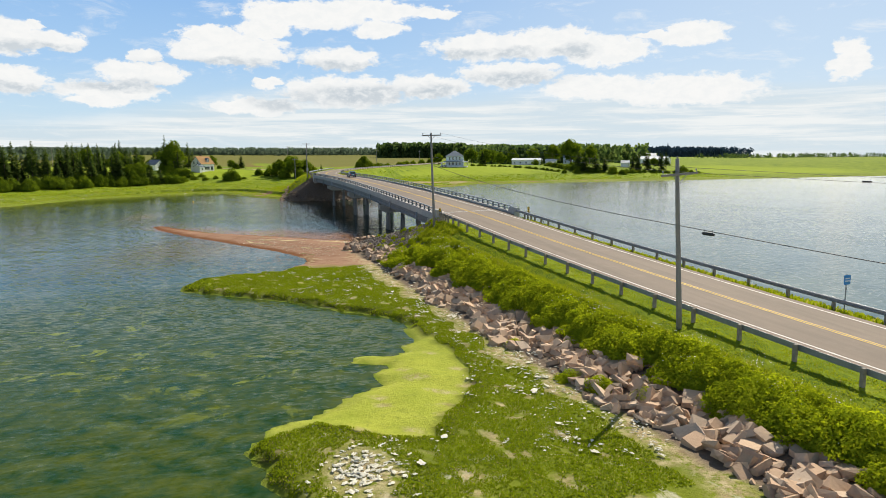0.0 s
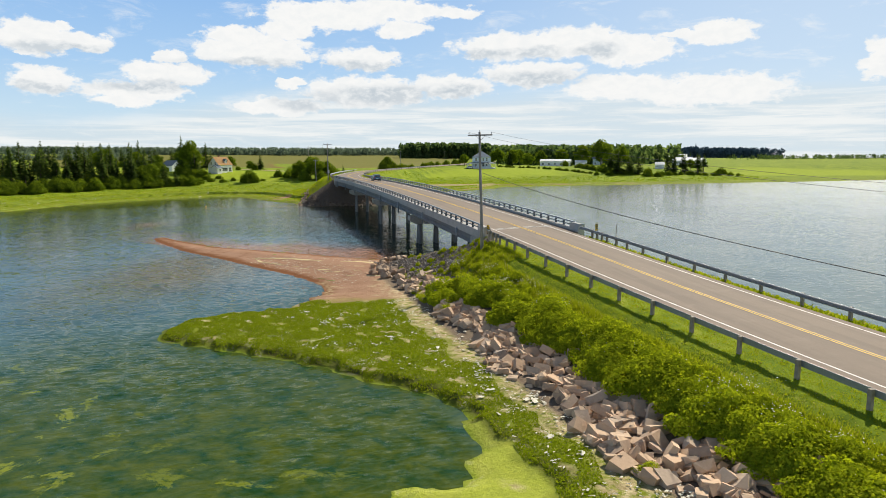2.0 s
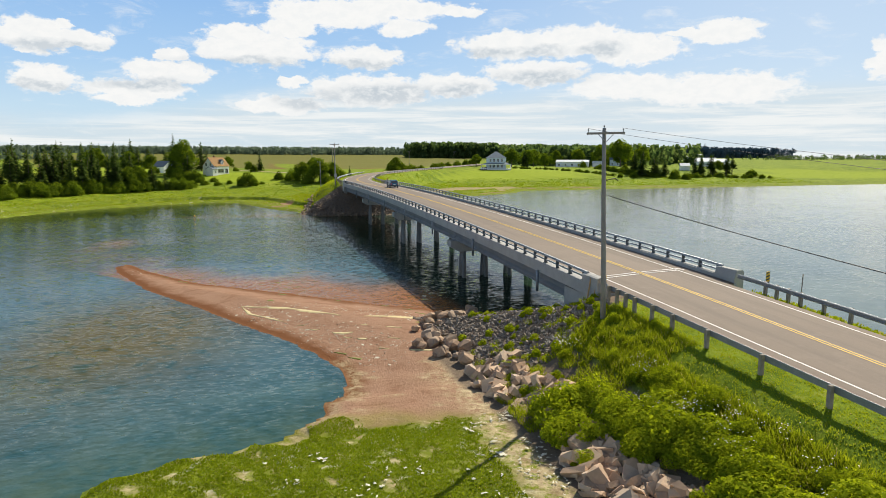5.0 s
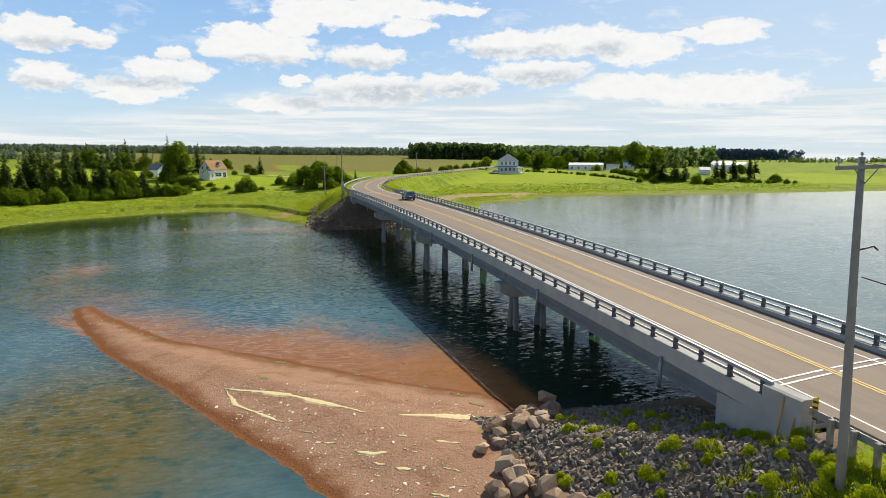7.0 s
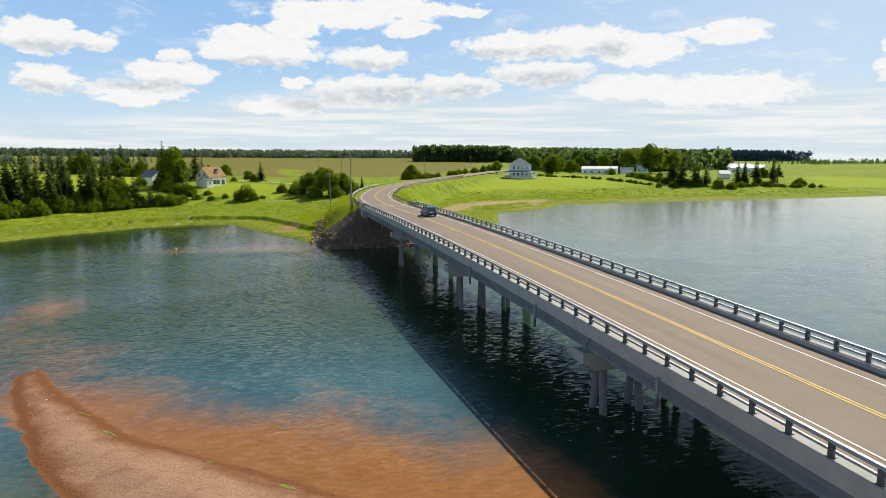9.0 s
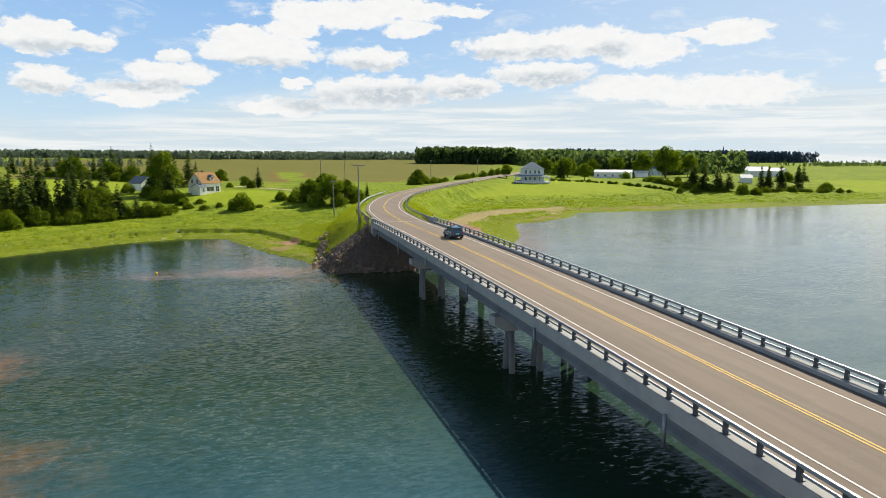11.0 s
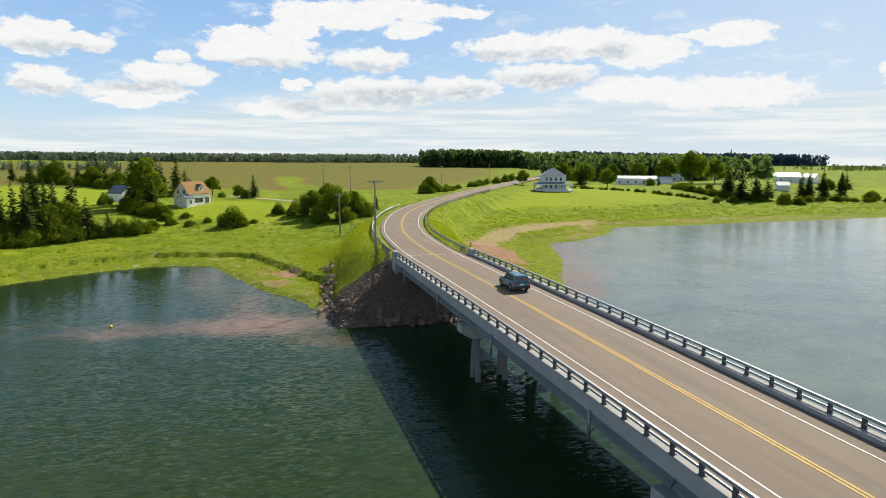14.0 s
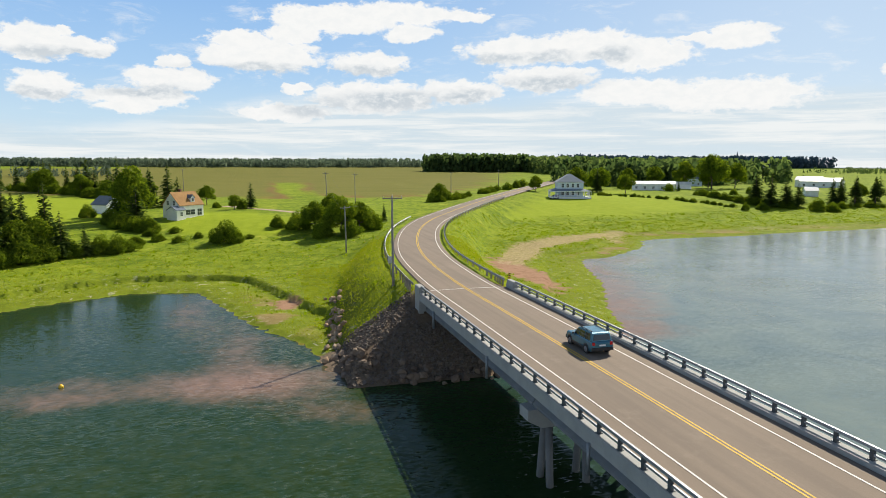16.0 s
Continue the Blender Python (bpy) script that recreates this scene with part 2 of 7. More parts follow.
LAWNS = ([(266, 55.6), (305, 81), (340, 102), (372, 150), (316, 149), (294, 152), (284, 145), (271, 101), (270, 88)],
         [(272, -36), (272, -25), (250, -12), (231.5, -16), (233, -24), (234.4, -34.4), (239, -43), (260, -49)],
         [(413, -148), (353, -82), (300, -70), (252, -64), (247, -79), (242, -91), (300, -170)],
         [(327, 292), (322, 312), (310, 420), (284, 420), (282, 265), (284, 246)])
MUDDY = [(188, 24), (203, 31), (217, 39), (231, 57), (247, 88), (239, 85), (221, 58), (211, 45), (196, 36), (184, 28)]


def inland(poly, u, v):
    """Signed distance to a shore line, positive on land."""
    px, py = np.array(poly, float).T
    best = np.full(u.shape, 1e9)
    odd = np.zeros(u.shape, bool)
    for i in range(len(px)):
        ax, ay, bx, by = px[i - 1], py[i - 1], px[i], py[i]
        dx, dy = bx - ax, by - ay
        t = np.clip(((u - ax) * dx + (v - ay) * dy) / (dx * dx + dy * dy), 0, 1)
        best = np.minimum(best, np.hypot(u - ax - t * dx, v - ay - t * dy))
        cross = (ay > v) != (by > v)
        with np.errstate(divide="ignore", invalid="ignore"):
            x = ax + (v - ay) / (by - ay if by != ay else 1e-9) * dx
        odd ^= cross & (u < x)
    return np.where(odd, best, -best)


def fuzz(u, v, size, seed=0):
    """Cheap smooth noise in about -1..1 for whole arrays."""
    out = np.zeros(u.shape)
    rng = np.random.RandomState(seed + 11)
    for k in range(5):
        a, ph = rng.uniform(0, 6.28), rng.uniform(0, 6.28)
        f = rng.uniform(0.6, 1.7) * 2 * math.pi / size
        out += np.sin((u * math.cos(a) + v * math.sin(a)) * f + ph + 1.3 * np.sin((v * math.cos(a) - u * math.sin(a)) * f * 0.7 + ph))
    return out / 3.0


def smoothstep(x, a, b):
    t = np.clip((x - a) / (b - a), 0, 1)
    return t * t * (3 - 2 * t)


def pool2(u, v, a, b, ru, rv):
    return np.exp(-((u - a) / ru) ** 2 - ((v - b) / rv) ** 2)


def land(u, v):
    """Height of the ground, and its zones: sand, marsh, stone."""
    u, v = np.asarray(u, float), np.asarray(v, float)
    jit = 0.5 * fuzz(u, v, 5.0, 3) + 0.25 * fuzz(u, v, 1.7, 4)
    d1 = inland(NEAR_SHORE, u, v) + jit * 0.8 * (0.9 - 0.65 * smoothstep(u, -2, 6))
    d2 = inland(FAR_SHORE, u, v) + jit
    d = np.maximum(d1, d2)
    spit = smoothstep(u, -8, 4) * smoothstep(-v, 5, 9) * smoothstep(-u, -80, -70)
    bed_slope = np.where(spit > 0.5, 0.028, 0.06)
    bed = -np.minimum(2.4, bed_slope * np.maximum(-d, 0) ** 1.15)
    c, r = vc(u), zr(u)
    w = v - c
    # causeway
    edge = smoothstep(d1, 0, 0.9)
    flat = 0.26 * edge + 0.12 * smoothstep(d1, 0.5, 4) + 0.05 * fuzz(u, v, 3.0, 5) * edge
    flat = flat * (1 - spit) + spit * (0.1 * smoothstep(d1, 0, 0.8) + 0.55 * smoothstep(d1, 0.4, 7) + 0.015 * fuzz(u, v, 2.0, 5) * edge)
    left = np.interp(-w, [0, 4.4, 6.5, 7.3, 8.6, 11.5, 14.8, 16.5, 19], [0, 0.01, 0.04, 0.1, 0.3, 0.66, 0.93, 1.0, 1.6])
    left_top, left_bot = r - 0.14, 0.3
    emb = np.where(w < 0, left_top + (left_bot - left_top) * left, np.interp(w, [0, 4.4, 6.3, 13.5], [0, 0.02, 0.14, 1.0]) * (-0.8 - r) + r - 0.14)
    emb = np.where(u > 0.5, np.minimum(emb, r - 1.0 - (u - 0.5) * 0.31), emb)
    emb = np.where(u > 25, -9, emb) + 0.05 * fuzz(u, v, 2.5, 9) * (np.abs(w) > 5)
    near = np.maximum(flat, emb)
    # far land
    bank = np.interp(d2, [0, 0.8, 3, 9.2, 9.75, 16, 32, 56, 80, 130, 400], [0.0, 0.35, 0.5, 0.52, 1.45, 1.6, 2.6, 5.0, 7.5, 8.2, 9.0])
    right = smoothstep(v, 20, 60)
    bank = bank * (1 - 0.25 * right * smoothstep(-d2, -60, -10))
    dist = np.hypot(u - 150, v)
    hill = 13.5 * smoothstep(dist, 330, 1000) * (1 - 0.62 * smoothstep(v / np.maximum(u, 1), 0.15, 0.7)) * smoothstep(u, 150, 350)
    bank = bank + hill + 0.25 * fuzz(u, v, 30, 6) * smoothstep(d2, 3, 25) + 0.05 * fuzz(u, v, 3.5, 7) * smoothstep(d2, 0, 1)
    wing = np.interp(np.abs(w), [0, 4.6, 5.8, 13.5, 15.5], [0.14, 0.16, 0.5, 5.6, 9.0])
    emb2 = r - wing
    emb2 = np.where(u < 134, np.minimum(emb2, (u - 124.3) * 0.6), emb2)
    emb2 = np.where(u < 122, -9, emb2)
    soft = 1 - smoothstep(u, 240, 330)
    far = np.where(emb2 > bank, bank + (emb2 - bank) * soft, bank)
    cut = (1 - smoothstep(np.abs(w), 5.0, 16.0)) * smoothstep(u, 134, 150)
    far = far + cut * (r - 0.14 - far)
    z = np.where(d1 > 0, near, np.where(d2 > 0, far, bed))
    z = np.where((d1 <= 0) & (u < 25) & (w > -17) & (emb > bed), np.maximum(bed, emb), z)
    z = np.where((d2 <= 0) & (u > 115) & (u < 200) & (emb2 > bed), np.maximum(bed, emb2), z)
    # zones
    sand = np.where((d1 > -2.5) & (u > -7) & (w < -5) & (emb < flat + 0.1), smoothstep(u + 0.35 * (v + 22) + 0.8 * fuzz(u, v, 4, 41), -9, -3.5), 0)
    track = np.exp(-((w + 16.3 + 0.8 * fuzz(u, v, 9, 12)) / 1.0) ** 2) * (u < 4)
    pale = np.where(d1 > 0.3, track, 0) + np.where(d1 > 0, np.exp(-(((u + 57) / 2.2) ** 2 + ((v + 26.7) / 1.5) ** 2)), 0)
    tide = (1 - smoothstep(d2, 3, 12)) * (d2 > 0) * np.clip(pool2(u, v, 160, -20, 14, 6) + pool2(u, v, 205, 62, 30, 14), 0, 1) * smoothstep(fuzz(u, v, 14, 21) + fuzz(u, v, 5, 22) * 0.5, 0.15, 0.5)
    inlet = pool2(u, v, 178, 25.5, 18, 4.5) + 0.9 * pool2(u, v, 164, -19, 4, 2.6)
    flats = np.exp(-((d2 - 6 - 2.5 * fuzz(u, v, 22, 51)) / 1.3) ** 2) * smoothstep(v, 45, 70) * smoothstep(fuzz(u, v, 17, 52), -0.15, 0.25)
    tide = np.maximum(tide, flats)
    sand = np.maximum(sand, np.where(d2 > 1.0, np.maximum(tide * 0.7, smoothstep(inlet + 0.2 * fuzz(u, v, 4, 23), 0.35, 0.6)), 0))
    marsh = np.where((d1 > 0) & (u < 8) & (w < -13.5), 1 - sand, 0) + np.where((d2 > 0) & (d2 < 22), 1 - d2 / 22, 0) * 0.8
    stone = np.where((u < 2) & (w < -9.8) & (w > -16), 1.0, 0)
    stone = np.maximum(stone, np.where((u > -1.5 + 0.3 * (w + 6)) & (u < 20) & (emb > flat - 0.3) & (w < 9) & (w > -17 + 0.25 * np.abs(u)), 1.0, 0))
    stone = np.maximum(stone, np.where((u > 118) & (u < 136.5) & (emb2 > -1.5) & (w > -17), 1.0, 0))
    algae = smoothstep(inland(ALGAE, u, v) + 0.5 * jit, -0.15, 0.25) * (d1 > 0)
    shelf = inland(ALGAE, u, v) + 0.5 * jit
    rough = (d1 > 0) & (u < -2) & (w < -14.5)
    z = z + np.where(rough, 0.16 * (1 - algae) * smoothstep(d1, 0.0, 0.7) + algae * 0.05 * fuzz(u, v, 1.9, 33), 0)
    # dark marsh-edge line: soil, with the bank's shadow painted into it
    soil_shade = np.where(rough & (d1 > 0.2), np.maximum(np.exp(-((shelf + 0.3) / 0.32) ** 2), np.exp(-((d1 - 0.35) / 0.35) ** 2) * (v < -3 * u - 52) * (1 - algae)), 0)
    spots = smoothstep(fuzz(u, v, 2.6, 31) + 0.6 * fuzz(u, v, 1.2, 32), 0.75, 1.0) * (d1 > 0.6) * (u < 3) * (w < -14)
    rim = smoothstep(d1, 0.02, 0.2) * (1 - smoothstep(d1 + 0.3 * fuzz(u, v, 3.3, 71), 0.5, 1.0)) * (u < 6) * (w < -14) * np.where(v < -3 * u - 52, 0.1, 0.7)
    toe = np.where(d1 > 0.3, np.exp(-((w + 15.9 + 0.7 * fuzz(u, v, 6, 72)) / 1.7) ** 2) * smoothstep(u, -24, -16) * (u < 0), 0)
    pale = np.maximum(np.maximum(pale, 0.8 * spots), np.maximum(rim, toe))
    mud = smoothstep(inland(MUDDY, u, v) + 0.7 * fuzz(u, v, 4, 91) + 0.4 * fuzz(u, v, 1.6, 92), -0.4, 0.6) * (d2 > 0.6)
    sand, pale = np.maximum(sand, mud * 0.5), np.maximum(pale, 0.55 * mud)
    drift = np.exp(-((d2 - 7.5 - 1.6 * fuzz(u, v, 18, 93)) / 0.9) ** 2) * smoothstep(fuzz(u, v, 11, 94), 0.0, 0.4) * (v > 70)
    pale = np.maximum(pale, np.where(d2 > 1, 0.9 * drift, 0))
    return z, sand, np.clip(marsh, 0, 1), stone, algae, d, np.clip(pale, 0, 1), soil_shade


def lines(a, b, fine_a, fine_b, step, grow=1.12):
    """Grid lines that are close between fine_a and fine_b and open up outwards."""
    mid = list(np.arange(fine_a, fine_b + step / 2, step))
    up, s = [], step
    x = mid[-1]
    while x < b:
        s = min(s * grow, 160)
        x += s
        up.append(x)
    down, s, x = [], step, mid[0]
    while x > a:
        s = min(s * grow, 160)
        x -= s
        down.append(x)
    return np.array(down[::-1] + mid + up)


def grid_mesh(name, us, vs, z):
    uu, vv = np.meshgrid(us, vs, indexing="ij")
    x, y = C0X + UX * uu + UY * vv, C0Y + UY * uu - UX * vv
    co = np.stack([x, y, z], -1).reshape(-1, 3)
    nu, nv = len(us), len(vs)
    i = np.arange(nu * nv).reshape(nu, nv)
    quads = np.stack([i[:-1, :-1], i[1:, :-1], i[1:, 1:], i[:-1, 1:]], -1).reshape(-1, 4)[:, ::-1]
    me = bpy.data.meshes.new(name)
    me.from_pydata(co.tolist(), [], quads.tolist())
    me.shade_smooth()
    return me


def build_ground():
    us = lines(-900, 4600, -75, 205, 0.6)
    vs = lines(-4300, 4300, -62, 60, 0.6)
    uu, vv = np.meshgrid(us, vs, indexing="ij")
    z, sand, marsh, stone, algae, d, pale, soil_shade = land(uu, vv)
    edge = inland(FIELD, uu, vv) + 1.5 * fuzz(uu, vv, 19, 81)
    field = smoothstep(edge, -2.5, 2.5)
    bare = np.exp(-(edge / 3.2) ** 2) * (uu < 640) * smoothstep(fuzz(uu, vv, 26, 82), -0.5, 0.1)
    lawn = np.zeros(uu.shape)
    for shape in LAWNS:
        lawn = np.maximum(lawn, smoothstep(inland(shape, uu, vv) + 0.6 * fuzz(uu, vv, 6, 83), -0.8, 0.8))
    # the ground lies under the carriageway
    w = np.abs(vv - vc(uu))
    z = np.where((w < 5.2) & ((uu < 1) | (uu > 133)), np.minimum(z, zr(uu) - 0.16), z)
    me = grid_mesh("ground", us, vs, z)
    for key, arr in (("sand", sand), ("marsh", marsh), ("stone", stone), ("algae", algae), ("pale", pale), ("soil_shade", soil_shade), ("field", field), ("bare", bare), ("lawn", lawn), ("redbed", smoothstep(uu, -9, 1)), ("inland", np.clip(d / 40, -1, 1))):
        a = me.attributes.new(key, "FLOAT", "POINT")
        a.data.foreach_set("value", arr.astype(np.float32).ravel())
    n = Nodes("ground_cover")
    p = n.world()
    big, mid, fine = n.noise(p, 0.035, 4, 0.6), n.noise(p, 0.35, 5, 0.6), n.noise(p, 5.0, 5, 0.7)
    grass = n.mix(n.ramp(big, [(0.35, 0.0), (0.65, 1.0)]), (0.18, 0.255, 0.011), (0.275, 0.34, 0.018))
    grass = n.mix(n.ramp(mid, [(0.3, 0.0), (0.7, 1.0)]), grass, (0.165, 0.235, 0.012))
    grass = n.mix(0.4, grass, n.mix(fine, (0.11, 0.17, 0.008), (0.38, 0.42, 0.04)))
    streak = n.noise(n.scaled(p, (0.5, 1.6, 1.0)), 0.16, 6, 0.7, 0.6)
    grass = n.mix(n.ramp(streak, [(0.46, 0.0), (0.62, 0.75)]), grass, (0.13, 0.19, 0.012))
    grass = n.mix(n.ramp(streak, [(0.3, 0.6), (0.42, 0.0)]), grass, (0.36, 0.36, 0.05))
    mown = n.mix(n.ramp(mid, [(0.3, 0.0), (0.7, 1.0)]), (0.22, 0.29, 0.014), (0.27, 0.335, 0.022))
    green = n.mix(n.ramp(mid, [(0.35, 0.0), (0.62, 1.0)]), (0.115, 0.16, 0.009), (0.195, 0.24, 0.015))
    green = n.mix(0.4, green, n.mix(fine, (0.06, 0.085, 0.006), (0.27, 0.29, 0.04)))
    patches = n.ramp(n.noise(p, 0.7, 6, 0.65, 1.0), [(0.58, 0.0), (0.66, 1.0)])
    green = n.mix(n.math("MULTIPLY", patches, 0.8), green, (0.5, 0.47, 0.34))
    slime = n.mix(n.ramp(mid, [(0.35, 0.0), (0.65, 1.0)]), (0.27, 0.34, 0.012), (0.42, 0.45, 0.04))
    clots = n.noise(p, 1.5, 6, 0.72, 0.8)
    slime = n.mix(n.ramp(clots, [(0.5, 0.0), (0.66, 0.75)]), slime, (0.19, 0.25, 0.012))
    slime = n.mix(0.4, slime, n.mix(fine, (0.12, 0.16, 0.015), (0.5, 0.49, 0.15)))
    sandc = n.mix(n.ramp(mid, [(0.3, 0.0), (0.7, 1.0)]), (0.3, 0.165, 0.098), (0.37, 0.215, 0.135))
    sandc = n.mix(0.3, sandc, n.mix(fine, (0.15, 0.085, 0.05), (0.46, 0.34, 0.25)))
    tide = n.noise(n.scaled(p, (0.35, 0.5, 1.0)), 1.0, 7, 0.72, 1.2)
    sandc = n.mix(n.ramp(tide, [(0.5, 0.0), (0.62, 0.55)]), sandc, (0.21, 0.105, 0.058))
    sandc = n.mix(n.ramp(n.noise(p, 3.2, 5, 0.8), [(0.62, 0.0), (0.72, 0.6)]), sandc, (0.44, 0.32, 0.22))
    stonec = n.mix(fine, (0.1, 0.075, 0.055), (0.26, 0.2, 0.14))
    # rough meadow: tussocks and damp hollows between the mown lawns
    damp = n.noise(p, 0.07, 5, 0.65, 0.6)
    grass = n.mix(n.ramp(damp, [(0.48, 0.0), (0.62, 0.65)]), grass, (0.115, 0.175, 0.012))
    tussock = n.noise(n.scaled(p, (1.0, 0.55, 1.0)), 0.55, 6, 0.7, 0.8)
    grass = n.mix(n.ramp(tussock, [(0.5, 0.0), (0.6, 0.7)]), grass, (0.085, 0.14, 0.012))
    grass = n.mix(n.ramp(tussock, [(0.34, 0.55), (0.44, 0.0)]), grass, (0.34, 0.36, 0.06))
    grass = n.mix(n.attribute("lawn").outputs["Fac"], grass, mown)
    c = n.mix(n.attribute("marsh").outputs["Fac"], grass, green)
    c = n.mix(n.attribute("algae").outputs["Fac"], c, slime)
    hz = n.node("ShaderNodeSeparateXYZ")
    n.link(p, hz.inputs[0])
    wet = n.range(n.math("ADD", hz.outputs["Z"], n.math("MULTIPLY", mid, 0.14)), 0.25, 0.13)
    sandc = n.mix(wet, sandc, (0.17, 0.072, 0.03))
    c = n.mix(n.attribute("sand").outputs["Fac"], c, sandc)
    straw = n.mix(n.ramp(n.noise(p, 1.6, 5, 0.7), [(0.35, 0.0), (0.65, 1.0)]), (0.28, 0.2, 0.11), (0.58, 0.48, 0.29))
    c = n.mix(n.math("MULTIPLY", n.attribute("pale").outputs["Fac"], n.ramp(n.noise(p, 2.2, 6, 0.75), [(0.4, 0.0), (0.52, 1.0)])), c, straw)
    # soil and painted bank shadow along the marsh edge
    c = n.mix(n.math("MULTIPLY", n.attribute("soil_shade").outputs["Fac"], n.ramp(n.noise(p, 1.3, 5, 0.7), [(0.32, 0.25), (0.5, 1.0)])), c, (0.05, 0.05, 0.016))
    crop = n.mix(n.ramp(n.noise(n.scaled(p, (0.02, 0.3, 1)), 1.0, 4, 0.6), [(0.3, 0.0), (0.7, 1.0)]), (0.125, 0.135, 0.026), (0.18, 0.165, 0.04))
    c = n.mix(n.attribute("field").outputs["Fac"], c, crop)
    c = n.mix(n.math("MULTIPLY", n.attribute("bare").outputs["Fac"], n.ramp(mid, [(0.3, 0.3), (0.6, 0.9)])), c, (0.2, 0.1, 0.05))
    # dark brown where a marsh bank is steep
    slope = n.node("ShaderNodeSeparateXYZ")
    n.link(n.node("ShaderNodeNewGeometry").outputs["Normal"], slope.inputs[0])
    steep = n.math("MULTIPLY", n.range(slope.outputs["Z"], 0.86, 0.7), n.math("MULTIPLY", n.attribute("marsh").outputs["Fac"], n.ramp(mid, [(0.3, 1.0), (0.65, 0.4)])))
    c = n.mix(steep, c, (0.075, 0.055, 0.03))
    c = n.mix(n.attribute("stone").outputs["Fac"], c, stonec)
    # the bed of the water: red sand in the shallows, then weed, then dark mud
    zz = n.node("ShaderNodeSeparateXYZ")
    n.link(p, zz.inputs[0])
    deep = n.math("ADD", zz.outputs["Z"], n.math("MULTIPLY", n.math("SUBTRACT", n.noise(p, 0.09, 5, 0.65, 0.6), 0.5), 1.5))
    weed = n.mix(n.ramp(n.noise(p, 0.5, 5, 0.7), [(0.4, 0.0), (0.6, 1.0)]), (0.1, 0.15, 0.035), (0.26, 0.26, 0.045))
    bed = n.mix(n.range(deep, -0.4, -1.0), n.mix(n.attribute("redbed").outputs["Fac"], (0.13, 0.16, 0.03), (0.27, 0.118, 0.05)), weed)
    bed = n.mix(n.range(deep, -1.1, -2.2), bed, (0.06, 0.115, 0.085))
    c = n.mix(n.range(zz.outputs["Z"], 0.03, -0.03), c, bed)
    n.bump(n.math("ADD", n.math("MULTIPLY", mid, 0.6), fine), 0.6, 0.15)
    me.materials.append(n.done(c, 0.95, 0.0, 0.05))
    ob = new("ground", me)
    tagged(ob, "green coastal meadows, marsh, red sand and seabed", "ground", kind="structure")
    return us, vs, z


SHEET_U, SHEET_V, SHEET_Z = build_ground()


def build_water():
    n = Nodes("water")
    p = n.world()
    turned = n.node("ShaderNodeVectorRotate")
    turned.rotation_type = "Z_AXIS"
    turned.inputs["Angle"].default_value = -0.3
    n.link(p, turned.inputs["Vector"])
    q = n.scaled(turned.outputs[0], (0.42, 1.0, 1.0))
    def slopes(vector, scale, detail, rough, sx, sy):
        """The leaning of one set of waves, as x and y slopes."""
        w = n.node("ShaderNodeTexNoise")
        n.link(vector, w.inputs["Vector"])
        w.inputs["Scale"].default_value, w.inputs["Detail"].default_value = scale, detail
        w.inputs["Roughness"].default_value, w.inputs["Distortion"].default_value = rough, 0.5
        lean = n.node("ShaderNodeVectorMath", operation="MULTIPLY_ADD")
        n.link(w.outputs["Color"], lean.inputs[0])
        lean.inputs[1].default_value, lean.inputs[2].default_value = (sx, sy, 0), (-sx / 2, -sy / 2, 0)
        return lean.outputs[0]

    # wind ripples about half a metre apart, finer ones across them, and a slow swell
    lean = None
    for part_of in (slopes(q, 3.6, 1, 0.5, 0.2, 0.6), slopes(n.scaled(p, (0.6, 1.0, 1.0)), 9.0, 2, 0.55, 0.3, 0.36), slopes(q, 0.7, 2, 0.5, 0.03, 0.1)):
        if lean is None:
            lean = part_of
        else:
            add = n.node("ShaderNodeVectorMath", operation="ADD")
            n.link(lean, add.inputs[0])
            n.link(part_of, add.inputs[1])
            lean = add.outputs[0]
    calm = n.range(n.noise(p, 0.045, 4, 0.62, 0.6), 0.35, 0.65, 0.55, 1.2)
    calm = n.math("MULTIPLY", calm, n.attribute("ruffled").outputs["Fac"])
    size = n.node("ShaderNodeVectorMath", operation="SCALE")
    n.link(lean, size.inputs[0])
    n.link(calm, size.inputs["Scale"])
    lifted = n.node("ShaderNodeVectorMath", operation="ADD")
    n.link(size.outputs[0], lifted.inputs[0])
    lifted.inputs[1].default_value = (0, 0, 1)
    unit = n.node("ShaderNodeVectorMath", operation="NORMALIZE")
    n.link(lifted.outputs[0], unit.inputs[0])
    tilt = unit.outputs[0]
    gloss = n.node("ShaderNodeBsdfGlossy")
    n.link(n.range(n.attribute("open").outputs["Fac"], 0.0, 1.0, 0.08, 0.13), gloss.inputs["Roughness"])
    n.link(tilt, gloss.inputs["Normal"])
    # silt, weed, depth and painted bridge shade give the water its body colour
    big = n.noise(p, 0.11, 5, 0.62, 0.5)
    mid = n.noise(p, 0.6, 5, 0.68, 0.4)
    c = n.mix(n.ramp(big, [(0.35, 0.0), (0.65, 1.0)]), (0.034, 0.098, 0.13), (0.07, 0.145, 0.168))
    green = n.mix(n.ramp(mid, [(0.35, 0.0), (0.65, 1.0)]), (0.013, 0.046, 0.011), (0.07, 0.092, 0.01))
    c = n.mix(n.attribute("green").outputs["Fac"], c, green)
    olive = n.mix(n.ramp(mid, [(0.33, 0.0), (0.5, 1.0)]), (0.03, 0.055, 0.026), (0.11, 0.088, 0.022))
    c = n.mix(n.attribute("weed").outputs["Fac"], c, olive)
    c = n.mix(n.math("MULTIPLY", n.attribute("open").outputs["Fac"], 0.8), c, n.mix(n.ramp(big, [(0.3, 0.0), (0.7, 1.0)]), (0.13, 0.175, 0.175), (0.2, 0.24, 0.21)))
